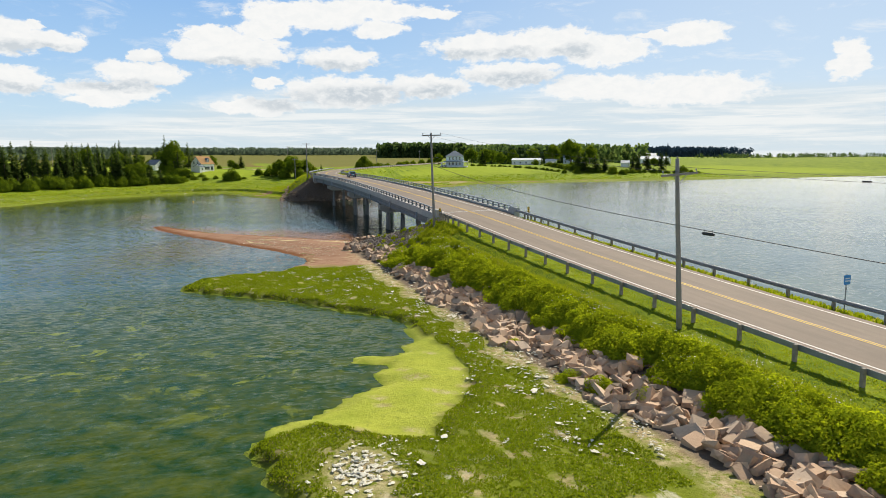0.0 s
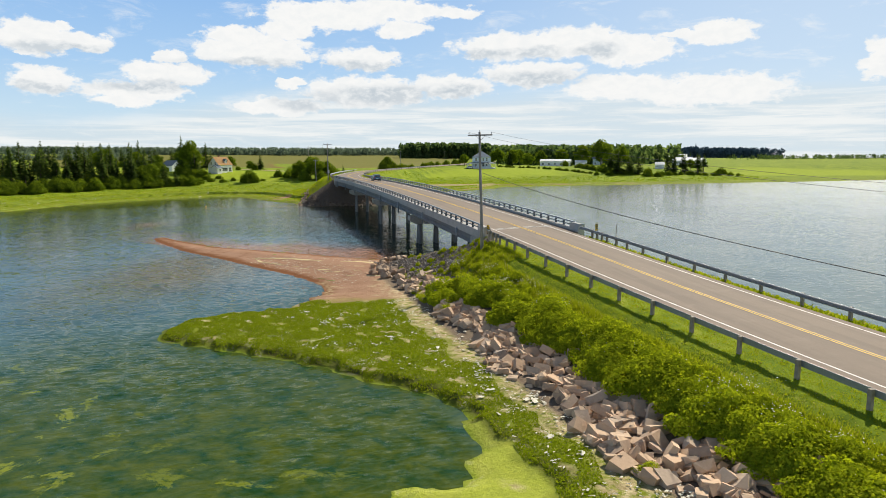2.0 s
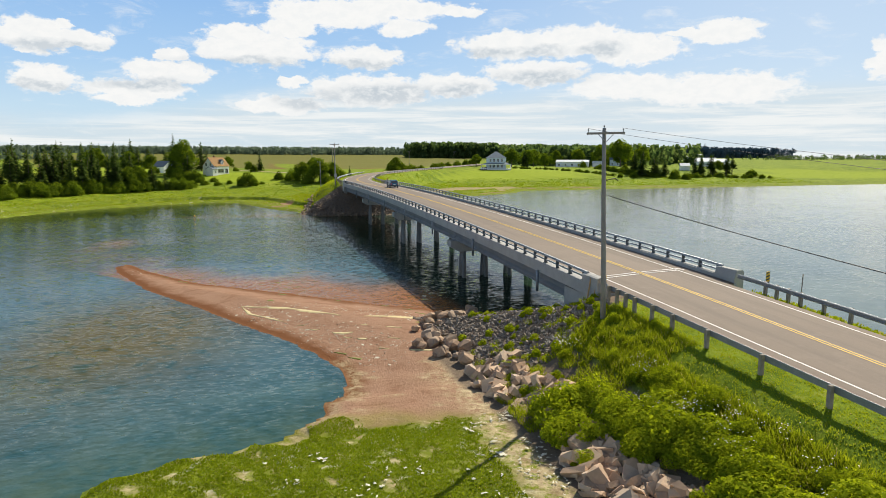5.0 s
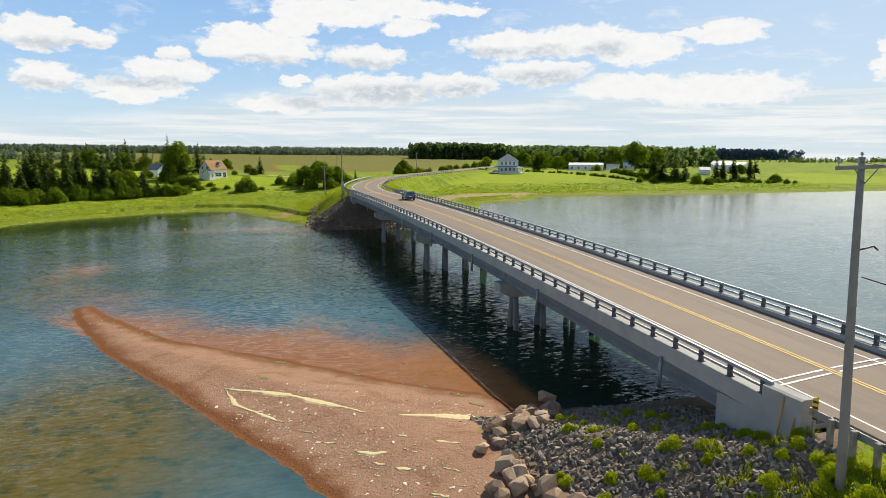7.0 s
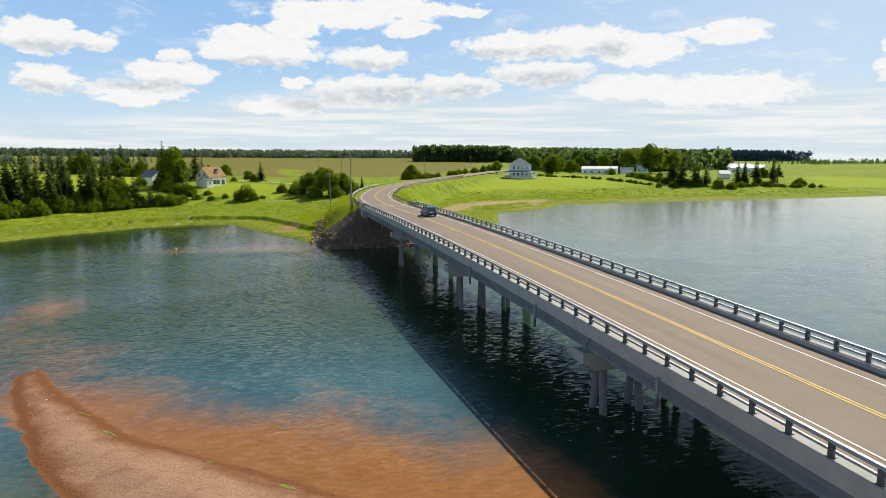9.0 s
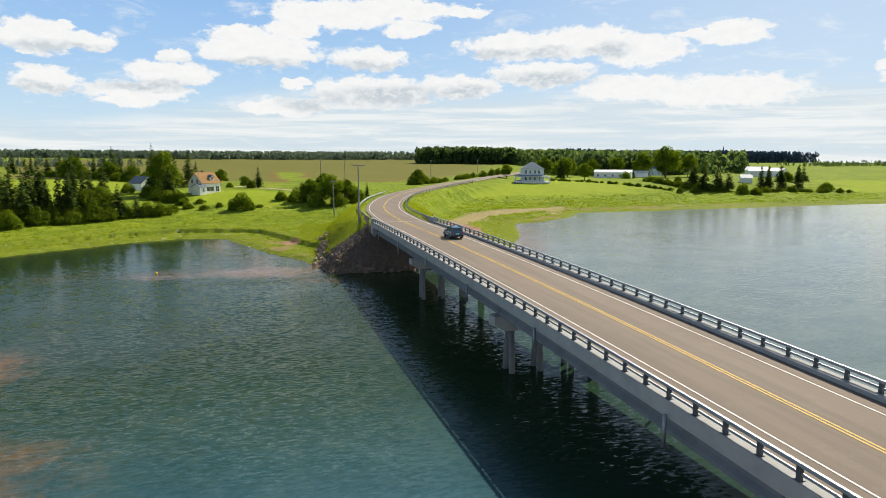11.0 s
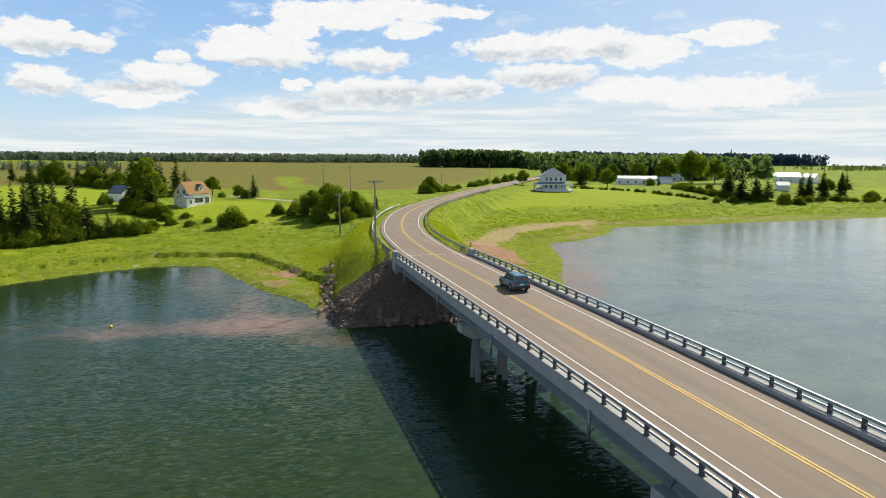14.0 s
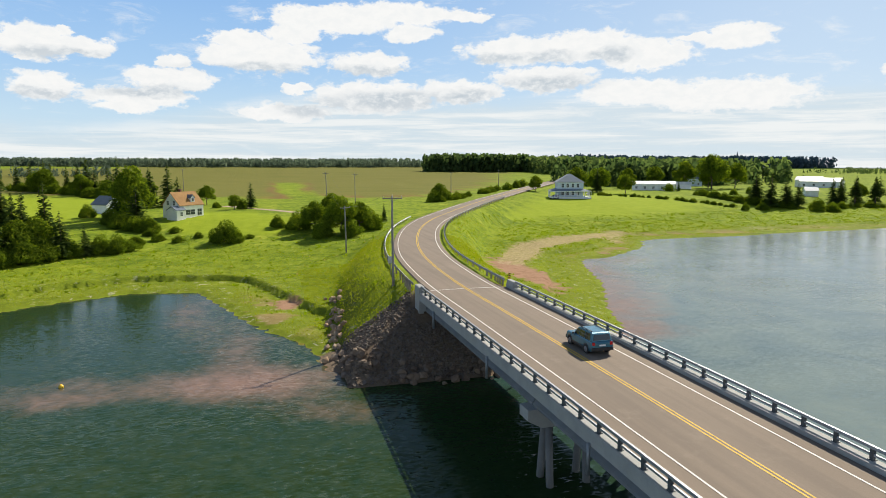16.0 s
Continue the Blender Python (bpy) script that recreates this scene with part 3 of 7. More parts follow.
    # darkens the channel and, as painted shade, the water along the bridge
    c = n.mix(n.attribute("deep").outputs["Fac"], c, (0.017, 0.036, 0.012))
    both = n.math("ADD", n.math("MULTIPLY", big, 0.65), n.math("MULTIPLY", mid, 0.35))
    silt = n.math("ADD", n.attribute("silt").outputs["Fac"], n.math("MULTIPLY", n.math("SUBTRACT", both, 0.5), 1.2))
    red = n.mix(n.ramp(mid, [(0.3, 0.0), (0.7, 1.0)]), (0.28, 0.12, 0.036), (0.34, 0.158, 0.056))
    red = n.mix(n.attribute("ochre").outputs["Fac"], n.mix(mid, (0.17, 0.105, 0.075), (0.27, 0.175, 0.125)), red)
    c = n.mix(n.math("MULTIPLY", n.range(silt, 0.25, 0.95), n.range(n.attribute("silt").outputs["Fac"], 0.02, 0.3)), c, red)
    spot = n.math("MULTIPLY", n.range(n.noise(p, 0.42, 6, 0.72, 0.5), 0.56, 0.63), n.attribute("bloom").outputs["Fac"])
    c = n.mix(spot, c, (0.17, 0.2, 0.015))
    body = n.node("ShaderNodeBsdfDiffuse")
    n.link(c, body.inputs["Color"])
    n.link(tilt, body.inputs["Normal"])
    clear = n.node("ShaderNodeBsdfTransparent")
    clear.inputs["Color"].default_value = (0.93, 0.95, 0.92, 1)
    under = n.node("ShaderNodeMixShader")
    n.link(n.attribute("turbid").outputs["Fac"], under.inputs[0])
    n.link(clear.outputs[0], under.inputs[1])
    n.link(body.outputs[0], under.inputs[2])
    fres = n.node("ShaderNodeFresnel")
    fres.inputs["IOR"].default_value = 1.33
    n.link(tilt, fres.inputs["Normal"])
    top = n.node("ShaderNodeMixShader")
    n.link(n.math("MINIMUM", n.math("MULTIPLY", n.math("POWER", fres.outputs[0], 1.5), 1.35), 1.0), top.inputs[0])
    n.link(under.outputs[0], top.inputs[1])
    n.link(gloss.outputs[0], top.inputs[2])
    n.link(top.outputs[0], n.out.inputs["Surface"])
    us = lines(-900, 4600, -75, 205, 1.0, 1.3)
    vs = lines(-4300, 4300, -62, 72, 1.0, 1.3)
    uu, vv = np.meshgrid(us, vs, indexing="ij")
    d = -land(uu, vv)[5]

    def pool(u, v, ru, rv):
        return np.exp(-((uu - u) / ru) ** 2 - ((vv - v) / rv) ** 2)

    spit = smoothstep(uu, -6, 4) * smoothstep(-uu, -82, -70) * smoothstep(-vv, 7, 11)
    silt = spit * np.exp(-np.maximum(d, 0) / np.where(vv > -0.83 * uu - 5.5, 12.0, 3.0)) * 1.3 * np.where(vv > -0.83 * uu - 5.5, 1.0, 0.3 * smoothstep(uu, 5, 20)) * (0.45 + 0.55 * smoothstep(-uu, -56, -32)) + 0.55 * pool(80, -50, 13, 6)
    silt = silt + 0.55 * pool(166, -33, 17, 5) + 0.5 * pool(146, -25, 16, 5) + 0.5 * pool(127, -20, 7, 9) + 0.5 * pool(129, -36, 5, 18) + 0.45 * pool(118, -16, 4, 6) + 0.3 * pool(135, -60, 9, 34)
    silt = silt + 0.75 * smoothstep(vv, 10, 18) * smoothstep(-uu, -215, -190) * smoothstep(uu, 125, 135) * np.exp(-(np.maximum(d, 0) / 11.0) ** 2)
    green = smoothstep(-uu + 0.35 * (vv + 40), -4, 24) * smoothstep(-vv, 17, 20) + 0.85 * smoothstep(uu, 42, 80) * (vv < 0) + 0.6 * pool(165, 62, 22, 16)
    weed = pool(20, -37, 15, 9) * 1.2 + 0.5 * pool(50, -60, 30, 12) + 0.35 * pool(5, -46, 12, 8) + 0.4 * pool(86, -38, 13, 26)
    bloom = pool(-34, -40, 12, 5) + 0.9 * pool(-42, -30, 8, 5) + 0.6 * pool(-25, -44, 12, 5)
    ruff = (1 - 0.2 * smoothstep(-uu, 8, 34) * (vv < 0)) * (1 - 0.75 * np.clip(pool(176, -42, 11, 16) + pool(150, -70, 22, 14), 0, 1)) * (1 - 0.52 * smoothstep(vv, 10, 30)) * (1 - 0.35 * smoothstep(uu, 110, 150) * (vv < 0)) * (1 - 0.35 * smoothstep(vv, -14, -10) * smoothstep(-vv, -9, -5) * smoothstep(uu, 8, 20) * smoothstep(-uu, -128, -118))
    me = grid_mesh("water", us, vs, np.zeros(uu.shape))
    # deep: the channel itself, then a shade band painted along the bridge
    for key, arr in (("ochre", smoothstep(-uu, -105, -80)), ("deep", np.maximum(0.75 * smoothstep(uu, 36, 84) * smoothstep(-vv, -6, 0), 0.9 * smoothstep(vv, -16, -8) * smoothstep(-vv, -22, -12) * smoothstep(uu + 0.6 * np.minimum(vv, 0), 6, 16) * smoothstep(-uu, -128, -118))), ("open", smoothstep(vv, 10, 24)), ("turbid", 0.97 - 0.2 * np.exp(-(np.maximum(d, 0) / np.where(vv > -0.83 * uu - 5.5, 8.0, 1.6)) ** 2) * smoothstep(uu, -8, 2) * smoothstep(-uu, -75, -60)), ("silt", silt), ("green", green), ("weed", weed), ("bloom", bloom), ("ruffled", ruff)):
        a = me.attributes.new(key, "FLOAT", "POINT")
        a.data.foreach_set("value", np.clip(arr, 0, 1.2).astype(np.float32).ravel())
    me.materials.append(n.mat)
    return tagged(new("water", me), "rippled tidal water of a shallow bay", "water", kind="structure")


build_water()

# ---------------- road and bridge ----------------
def build_road():
    bm = bmesh.new()
    us = steps(-380, BRIDGE_A - 0.4, 3) 
    sweep(bm, [(-4.4, -0.14), (-4.25, 0.0), (0, 0.05), (4.25, 0.0), (4.4, -0.14), (0, -0.2)], us)
    us = steps(BRIDGE_B + 0.4, 520, 2.5)
    sweep(bm, [(-4.4, -0.14), (-4.25, 0.0), (0, 0.05), (4.25, 0.0), (4.4, -0.14), (0, -0.2)], us)
    road = new("road", finish("road", bm, M_ASPHALT))
    tagged(road, "worn two-lane brownish asphalt country road", "road", kind="structure")
    for name, d, w, mat, spans in (("edge_line", -3.55, 0.06, M_WHITE_LINE, ((-380, 430),)), ("edge_line", 3.55, 0.06, M_WHITE_LINE, ((-380, 430),)),
                                   ("centre_line", -0.13, 0.06, M_YELLOW_LINE, ((-380, 430),)), ("centre_line", 0.13, 0.06, M_YELLOW_LINE, ((-380, 430),))):
        for a, b in spans:
            bm = bmesh.new()
            z = 0.05 * (1 - abs(d) / 4.25) + 0.01
            sweep(bm, [(d - w, z), (d + w, z + 0.001), (d + w, z - 0.004), (d - w, z - 0.004)], steps(a, b, 2.5))
            part(name, bm, mat, road, "yellow painted line" if mat is M_YELLOW_LINE else "white painted line")
    for u, skew in ((4.65, 0.17), (5.15, 0.17), (BRIDGE_B + 0.3, 0.0)):
        bm = bmesh.new()
        for a, b in ((-4.2, -0.3), (0.3, 4.2)):
            prof = [(d, 0.05 * (1 - abs(d) / 4.25) + 0.016) for d in (a, (a + b) / 2, b)]
            ring = prof + [(d, z - 0.012) for d, z in prof[::-1]]
            ends = [[bm.verts.new(off(u + skew * d + k, d, z)) for d, z in ring] for k in (-0.07, 0.07)]
            for i in range(len(ring)):
                j = (i + 1) % len(ring)
                bm.faces.new((ends[0][i], ends[0][j], ends[1][j], ends[1][i]))
            bm.faces.new(ends[0][::-1])
            bm.faces.new(ends[1])
        bmesh.ops.recalc_face_normals(bm, faces=bm.faces[:])
        part("joint_seal", bm, M_WHITE_LINE, road, "pale sealed expansion joint across the road")
    return road


build_road()


def ibeam(bm, d, us, top, depth):
    w, f = 0.42, 0.12
    prof = [(-w, 0), (w, 0), (w, -f), (0.14, -f - 0.14), (0.12, -depth + 0.42), (0.32, -depth + 0.2), (0.32, -depth), (-0.32, -depth), (-0.32, -depth + 0.2), (-0.12, -depth + 0.42), (-0.14, -f - 0.14), (-w, -f)]
    sweep(bm, [(d + a, top + b) for a, b in prof], us)


PIERS = (36.0, 69.0, 101.5)
RAIL_D = {-1: 5.72, 1: 5.42}


def build_bridge():
    br = empty("bridge", Matrix.Translation(W(67, 0, 0)), "long grey concrete girder road bridge with steel railings", "bridge")
    inv = br.matrix_world.inverted()

    def add(name, bm, mat, label="", parent=br):
        bmesh.ops.transform(bm, matrix=inv, verts=bm.verts[:])
        return part(name, bm, mat, parent, label)

    us = steps(BRIDGE_A - 0.4, BRIDGE_B + 0.4, 3)
    bm = bmesh.new()
    sweep(bm, [(-5.2, -0.02), (0, 0.05), (4.9, -0.02), (4.9, -0.2), (-5.2, -0.2)], us)
    add("deck_surface", bm, M_ASPHALT, "brownish worn asphalt deck surface")
    bm = bmesh.new()
    sweep(bm, [(-5.74, -0.206), (5.44, -0.206), (5.44, -0.42), (-5.74, -0.42)], us)
    add("deck_slab", bm, M_CONCRETE, "grey concrete deck slab")
    for s, k in ((-1, 0.35), (1, 0.05)):
        bm = bmesh.new()
        sweep(bm, [(s * (4.86 + k), -0.2), (s * (4.9 + k), 0.22), (s * (5.62 + k), 0.22), (s * (5.66 + k), -0.62), (s * (5.4 + k), -0.62), (s * (5.4 + k), -0.2)], us)
        add("kerb", bm, M_CONCRETE, "pale concrete kerb with a deep outer fascia")
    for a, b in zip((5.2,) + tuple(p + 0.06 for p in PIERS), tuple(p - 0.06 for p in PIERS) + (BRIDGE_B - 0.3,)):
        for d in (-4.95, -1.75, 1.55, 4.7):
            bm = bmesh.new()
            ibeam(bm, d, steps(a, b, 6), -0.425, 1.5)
            add("girder", bm, M_GIRDER_SHADED, "grey concrete girder")
    for s in (-1, 1):
        for z0, z1, w in ((0.78, 0.93, 0.1), (0.45, 0.56, 0.06)):
            bm = bmesh.new()
            d = s * RAIL_D[s]
            sweep(bm, [(d - w, z0), (d - w * 0.7, z1), (d + w * 0.7, z1), (d + w, z0)], steps(BRIDGE_A + 1.5, BRIDGE_B - 1.5, 3))
            add("rail", bm, M_GALV, "galvanised steel rail")
    post = bmesh.new()
    box(post, (-0.09, -0.11, 0.2), (0.09, 0.11, 0.8), bevel=0.012)
    box(post, (-0.15, -0.15, 0.2), (0.15, 0.15, 0.25))
    pm = finish("rail_post", post, M_DARK_STEEL)
    u = BRIDGE_A + 2.0
    while u < BRIDGE_B - 1.6:
        for s in (-1, 1):
            ob = new("rail_post", pm)
            ob.parent = br
            ob.matrix_basis = inv @ at(u, s * (RAIL_D[s] + 0.02))
        u += 2.11
    # end blocks
    for u, e in ((BRIDGE_A, -1), (BRIDGE_B, 1)):
        for s in (-1, 1):
            bm = bmesh.new()
            m = at(u, s * (RAIL_D[s] - 0.1), 0.0)
            prism(bm, [(-0.4, -1.9), (-0.4, 0.2), (-0.22, 0.86), (0.25, 0.86), (0.4, 0.8), (0.4, -1.9)] if s > 0 else
                  [(-0.4, -1.9), (-0.4, 0.8), (-0.25, 0.86), (0.22, 0.86), (0.4, 0.2), (0.4, -1.9)], e * -1.75, e * 0.4, m)
            bmesh.ops.recalc_face_normals(bm, faces=bm.faces[:])
            add("end_block", bm, M_CONCRETE, "pale concrete parapet end block")
        bm = bmesh.new()
        box(bm, (-5.6, -0.5, -3.9), (5.3, 0.5, -0.43), at(4.75 if e < 0 else u + 0.6, 0), bevel=0.03)
        add("abutment", bm, M_CONCRETE, "concrete abutment wall on the bank")
        for s in (-1, 1):
            bm = bmesh.new()
            a, b = (-0.35, 4.9) if e < 0 else (-0.6, 3.0)
            prism(bm, [(-0.3, -3.9), (-0.3, -0.63), (0.3, -0.63), (0.3, -3.9)], a, b, at(u + e * 0.3 if e > 0 else u, s * (RAIL_D[s] - 0.26)))
            bmesh.ops.recalc_face_normals(bm, faces=bm.faces[:])
            add("wing_wall", bm, M_CONCRETE, "concrete wing wall")
    # drains
    u = 10.0
    while u < BRIDGE_B:
        for s in (-1, 1):
            bm = bmesh.new()
            a = off(u, s * (RAIL_D[s] + 0.42), -0.45)
            tube(bm, a, a - Vector((0, 0, 1.75)), 0.11, n=8)
            add("drain_pipe", bm, M_GALV, "grey steel scupper pipe")
        u += 16.4
    for pu in PIERS:
        pier = part("pier", bmesh.new(), M_CONCRETE, br, "concrete pile bent")
        bm = bmesh.new()
        m = at(pu, 0, -1.98)
        prism(bm, [(-5.9, 0), (5.9, 0), (5.9, -0.75), (4.9, -1.3), (-4.9, -1.3), (-5.9, -0.75)], -0.75, 0.75, m)
        bmesh.ops.recalc_face_normals(bm, faces=bm.faces[:])
        add("pile_cap", bm, M_CONCRETE, "tapered concrete pile cap", pier)
        for d in (-4.2, -1.5, 1.5, 4.2):
            for y, lean in ((-0.35, -0.75), (0.35, 0.75)):
                bm = bmesh.new()
                a = m @ Vector((d, y, -1.25))
                b = m @ Vector((d * 1.03, y + lean, 0))
                b.z = -2.6
                tube(bm, a, b, 0.27, 0.27, n=12)
                add("pier_column", bm, M_CONCRETE_DARK, "concrete pier column, darkened for shade", pier)
    return br


build_bridge()

# ---------------- cloudy backdrop, all round the horizon ----------------
# heading, height, half width and half height of each puff, in degrees
PUFFS = [(-34.0, 8.9, 2.4, 1.2), (-31.0, 8.7, 2.2, 0.7), (-32.1, 9.7, 0.6, 0.3), (-33.6, 5.9, 2.1, 0.9), (-34.7, 7.7, 0.8, 0.2), (-24.8, 8.1, 1.1, 0.5), (-18.2, 8.8, 4.6, 1.3),
          (-19.7, 9.9, 2.4, 0.7), (-25.1, 6.7, 3.2, 0.9), (-27.3, 5.3, 3.8, 0.8), (-12.3, 11.7, 5.1, 1.1), (-7.1, 12.2, 5.2, 0.9), (-6.0, 10.8, 2.1, 0.7), (-15.6, 10.5, 2.3, 0.8),
          (-1.6, 12.2, 2.2, 0.5), (-9.4, 8.3, 3.1, 0.9), (-15.3, 6.4, 1.0, 0.4), (-16.4, 4.4, 3.4, 0.7), (-9.1, 5.7, 5.2, 1.2), (-1.9, 6.1, 3.4, 0.9), (2.6, 9.3, 4.0, 1.1), (8.3,
          9.5, 4.4, 1.2), (12.8, 8.8, 3.9, 1.2), (5.0, 7.1, 4.0, 1.0), (19.8, 9.8, 2.7, 0.9), (16.7, 9.9, 1.5, 0.3), (15.7, 9.1, 0.6, 0.3), (12.2, 5.9, 4.1, 1.0), (19.2, 5.4, 5.9,
          1.2), (30.8, 7.1, 1.2, 1.3), (-28.4, 4.5, 2.3, 0.4)]
# grey undersides
SHADED = [(-13.3, 4.8, 2.1, 0.5), (-7.2, 5.4, 3.1, 0.5), (10.4, 8.8, 1.1, 0.4), (5.5, 6.7, 2.6, 0.4), (0.9, 8.7, 1.8, 0.3), (5.1, 8.8, 1.6, 0.3), (-32.1, 8.1, 2.9, 0.3), (-1.3,
          5.7, 1.7, 0.4), (-18.7, 7.7, 3.5, 0.3), (-9.1, 7.7, 2.4, 0.3), (-26.4, 5.7, 2.4, 0.3), (-33.5, 5.3, 1.6, 0.2)]


def build_backdrop():
    r, na, lo, hi = 4650.0, 96, -2.0, 30.0
    rows = [lo, 0, 3, 6, 10, 15, 20, 25, hi]
    bm = bmesh.new()
    uv = bm.loops.layers.uv.new("angle")
    ring = []
    for el in rows:
        e = radians(el)
        ring.append([bm.verts.new((r * math.cos(e) * math.sin(2 * math.pi * i / na), 100 + r * math.cos(e) * math.cos(2 * math.pi * i / na), 10 + r * math.sin(e))) for i in range(na)])
    for k in range(len(rows) - 1):
        for i in range(na):
            j = (i + 1) % na
            f = bm.faces.new((ring[k][i], ring[k + 1][i], ring[k + 1][j], ring[k][j]))
            f.smooth = True
            a0 = 360 * i / na - (360 if i >= na // 2 else 0)
            a1 = a0 + 360 / na
            for loop, (a, el) in zip(f.loops, ((a0, rows[k]), (a0, rows[k + 1]), (a1, rows[k + 1]), (a1, rows[k]))):
                loop[uv].uv = (a, el)
    n = Nodes("cloudy_sky")
    src = n.node("ShaderNodeUVMap", uv_map="angle").outputs["UV"]
    sep = n.node("ShaderNodeSeparateXYZ")
    n.link(src, sep.inputs[0])
    wob = n.node("ShaderNodeTexNoise")
    n.link(n.scaled(src, (0.5, 0.85, 1)), wob.inputs["Vector"])
    wob.inputs["Scale"].default_value, wob.inputs["Detail"].default_value, wob.inputs["Roughness"].default_value = 1.0, 9, 0.6
    shift = n.node("ShaderNodeVectorMath", operation="MULTIPLY_ADD")
    n.link(wob.outputs["Color"], shift.inputs[0])
    shift.inputs[1].default_value, shift.inputs[2].default_value = (3.2, 1.5, 0), (-0.95, -0.8, 0)
    moved = n.node("ShaderNodeVectorMath", operation="ADD")
    n.link(src, moved.inputs[0])
    n.link(shift.outputs[0], moved.inputs[1])

    def nearest(shapes, grow):
        """Distance to the nearest of the puffs, 1 at its rim."""
        best = None
        for a, e, w, h in shapes:
            q = n.node("ShaderNodeVectorMath", operation="MULTIPLY_ADD")
            n.link(moved.outputs[0], q.inputs[0])
            q.inputs[1].default_value = (1 / (w * grow), 1 / (h * grow), 0)
            q.inputs[2].default_value = (-a / (w * grow), -e / (h * grow), 0)
            d = n.node("ShaderNodeVectorMath", operation="LENGTH")
            n.link(q.outputs[0], d.inputs[0])
            best = d.outputs["Value"] if best is None else n.math("MINIMUM", best, d.outputs["Value"])
        return best

    billow = n.noise(n.scaled(src, (0.9, 1.5, 1)), 1.0, 8, 0.62, 0.2)
    reach = n.math("ADD", nearest(PUFFS, 1.1), n.math("MULTIPLY", n.math("SUBTRACT", billow, 0.5), 1.1))
    mask = n.range(reach, 1.12, 0.78)
    belly = n.math("MULTIPLY", n.range(nearest(SHADED, 1.6), 1.5, 0.4), n.range(billow, 0.25, 0.6))
    # scattered clouds elsewhere, thin wisps, and a pale veil low over the horizon
    other = n.noise(n.scaled(src, (0.07, 0.24, 1)), 1.0, 7, 0.6, 0.4)
    away = n.range(n.math("ABSOLUTE", sep.outputs["X"]), 44, 60)
    mask = n.math("MAXIMUM", mask, n.math("MULTIPLY", away, n.range(other, 0.5, 0.62)))
    wisp = n.math("MULTIPLY", n.range(n.noise(n.scaled(src, (0.22, 0.7, 1)), 1.0, 8, 0.65, 0.5), 0.52, 0.74), 0.5)
    mask = n.math("MAXIMUM", mask, wisp)
    streak = n.noise(n.scaled(src, (0.06, 1.1, 1)), 1.0, 7, 0.62, 0.35)
    top = n.math("MULTIPLY_ADD", n.range(sep.outputs["X"], -36, -14), 2.6, 3.0)
    low = n.math("SUBTRACT", top, n.math("ADD", sep.outputs["Y"], n.math("MULTIPLY", n.math("SUBTRACT", other, 0.5), 3.0)))
    veil = n.math("MULTIPLY", n.range(low, -0.7, 1.3), n.range(streak, 0.25, 0.6, 0.5, 0.92))
    blue = n.ramp(n.range(sep.outputs["Y"], -1, 24, smooth=False), [(0.0, (0.66, 0.8, 0.87)), (0.2, (0.58, 0.77, 0.92)), (0.35, (0.42, 0.65, 0.93)), (0.6, (0.29, 0.52, 0.88)), (1.0, (0.22, 0.44, 0.82))])
    sunward = n.math("MULTIPLY", n.range(sep.outputs["X"], -22, 28), 0.5)
    blue = n.mix(sunward, blue, (0.79, 0.89, 0.97))
    haze = n.mix(n.range(streak, 0.42, 0.62), (0.7, 0.79, 0.84), (0.93, 0.95, 0.94))
    cloud = n.mix(n.math("MULTIPLY", belly, 0.95), (0.985, 0.985, 0.97), (0.56, 0.63, 0.69))
    lit = n.range(reach, 1.1, 0.2, 1.0, 0.0)
    cloud = n.mix(n.math("MULTIPLY", lit, 0.25), cloud, (0.99, 0.99, 0.98))
    cloud = n.mix(n.range(billow, 0.6, 0.35, 0.0, 0.22), cloud, (0.76, 0.82, 0.86))
    col = n.mix(mask, n.mix(veil, blue, haze), cloud)
    em = n.node("ShaderNodeEmission")
    n.link(col, em.inputs["Color"])
    em.inputs["Strength"].default_value = 0.715
    n.link(em.outputs[0], n.out.inputs["Surface"])
    ob = new("backdrop", finish("backdrop", bm, n.mat, True))
    return tagged(ob, "pale blue summer sky with scattered white cumulus clouds", "sky", kind="structure")


build_backdrop()

# ---------------- plants ----------------
def leaf_material(name, a, b, glow, dead=None):
    n = Nodes(name)
    r = n.island()
    c = n.mix(r, a, b)
    c = n.mix(n.math("MULTIPLY", n.random(), 0.55), c, tuple(v * 0.75 for v in a))
    if dead:
        c = n.mix(n.range(r, 0.93, 0.96), c, dead)
    dif = n.node("ShaderNodeBsdfDiffuse")
    tra = n.node("ShaderNodeBsdfTranslucent")
    n.link(c, dif.inputs["Color"])
    n.link(n.mix(1.0, c, glow, "MULTIPLY"), tra.inputs["Color"])
    mixer = n.node("ShaderNodeMixShader")
    mixer.inputs[0].default_value = 0.48
    n.link(dif.outputs[0], mixer.inputs[1])
    n.link(tra.outputs[0], mixer.inputs[2])
    n.link(mixer.outputs[0], n.out.inputs["Surface"])
    return n.mat


M_LEAF = leaf_material("broad_leaves", (0.08, 0.13, 0.013), (0.22, 0.28, 0.025), (1.6, 1.6, 0.6))
M_LEAF_BRIGHT = leaf_material("shrub_leaves", (0.23, 0.29, 0.012), (0.44, 0.48, 0.03), (1.4, 1.4, 0.5))
M_NEEDLE = leaf_material("spruce_needles", (0.055, 0.095, 0.024), (0.135, 0.18, 0.045), (1.5, 1.5, 0.8))
# distance haze is painted into the next two leaf colours, paler and bluer
M_WOODS = leaf_material("haze_tinted_woods", (0.105, 0.145, 0.105), (0.18, 0.23, 0.16), (1.4, 1.4, 1.2))
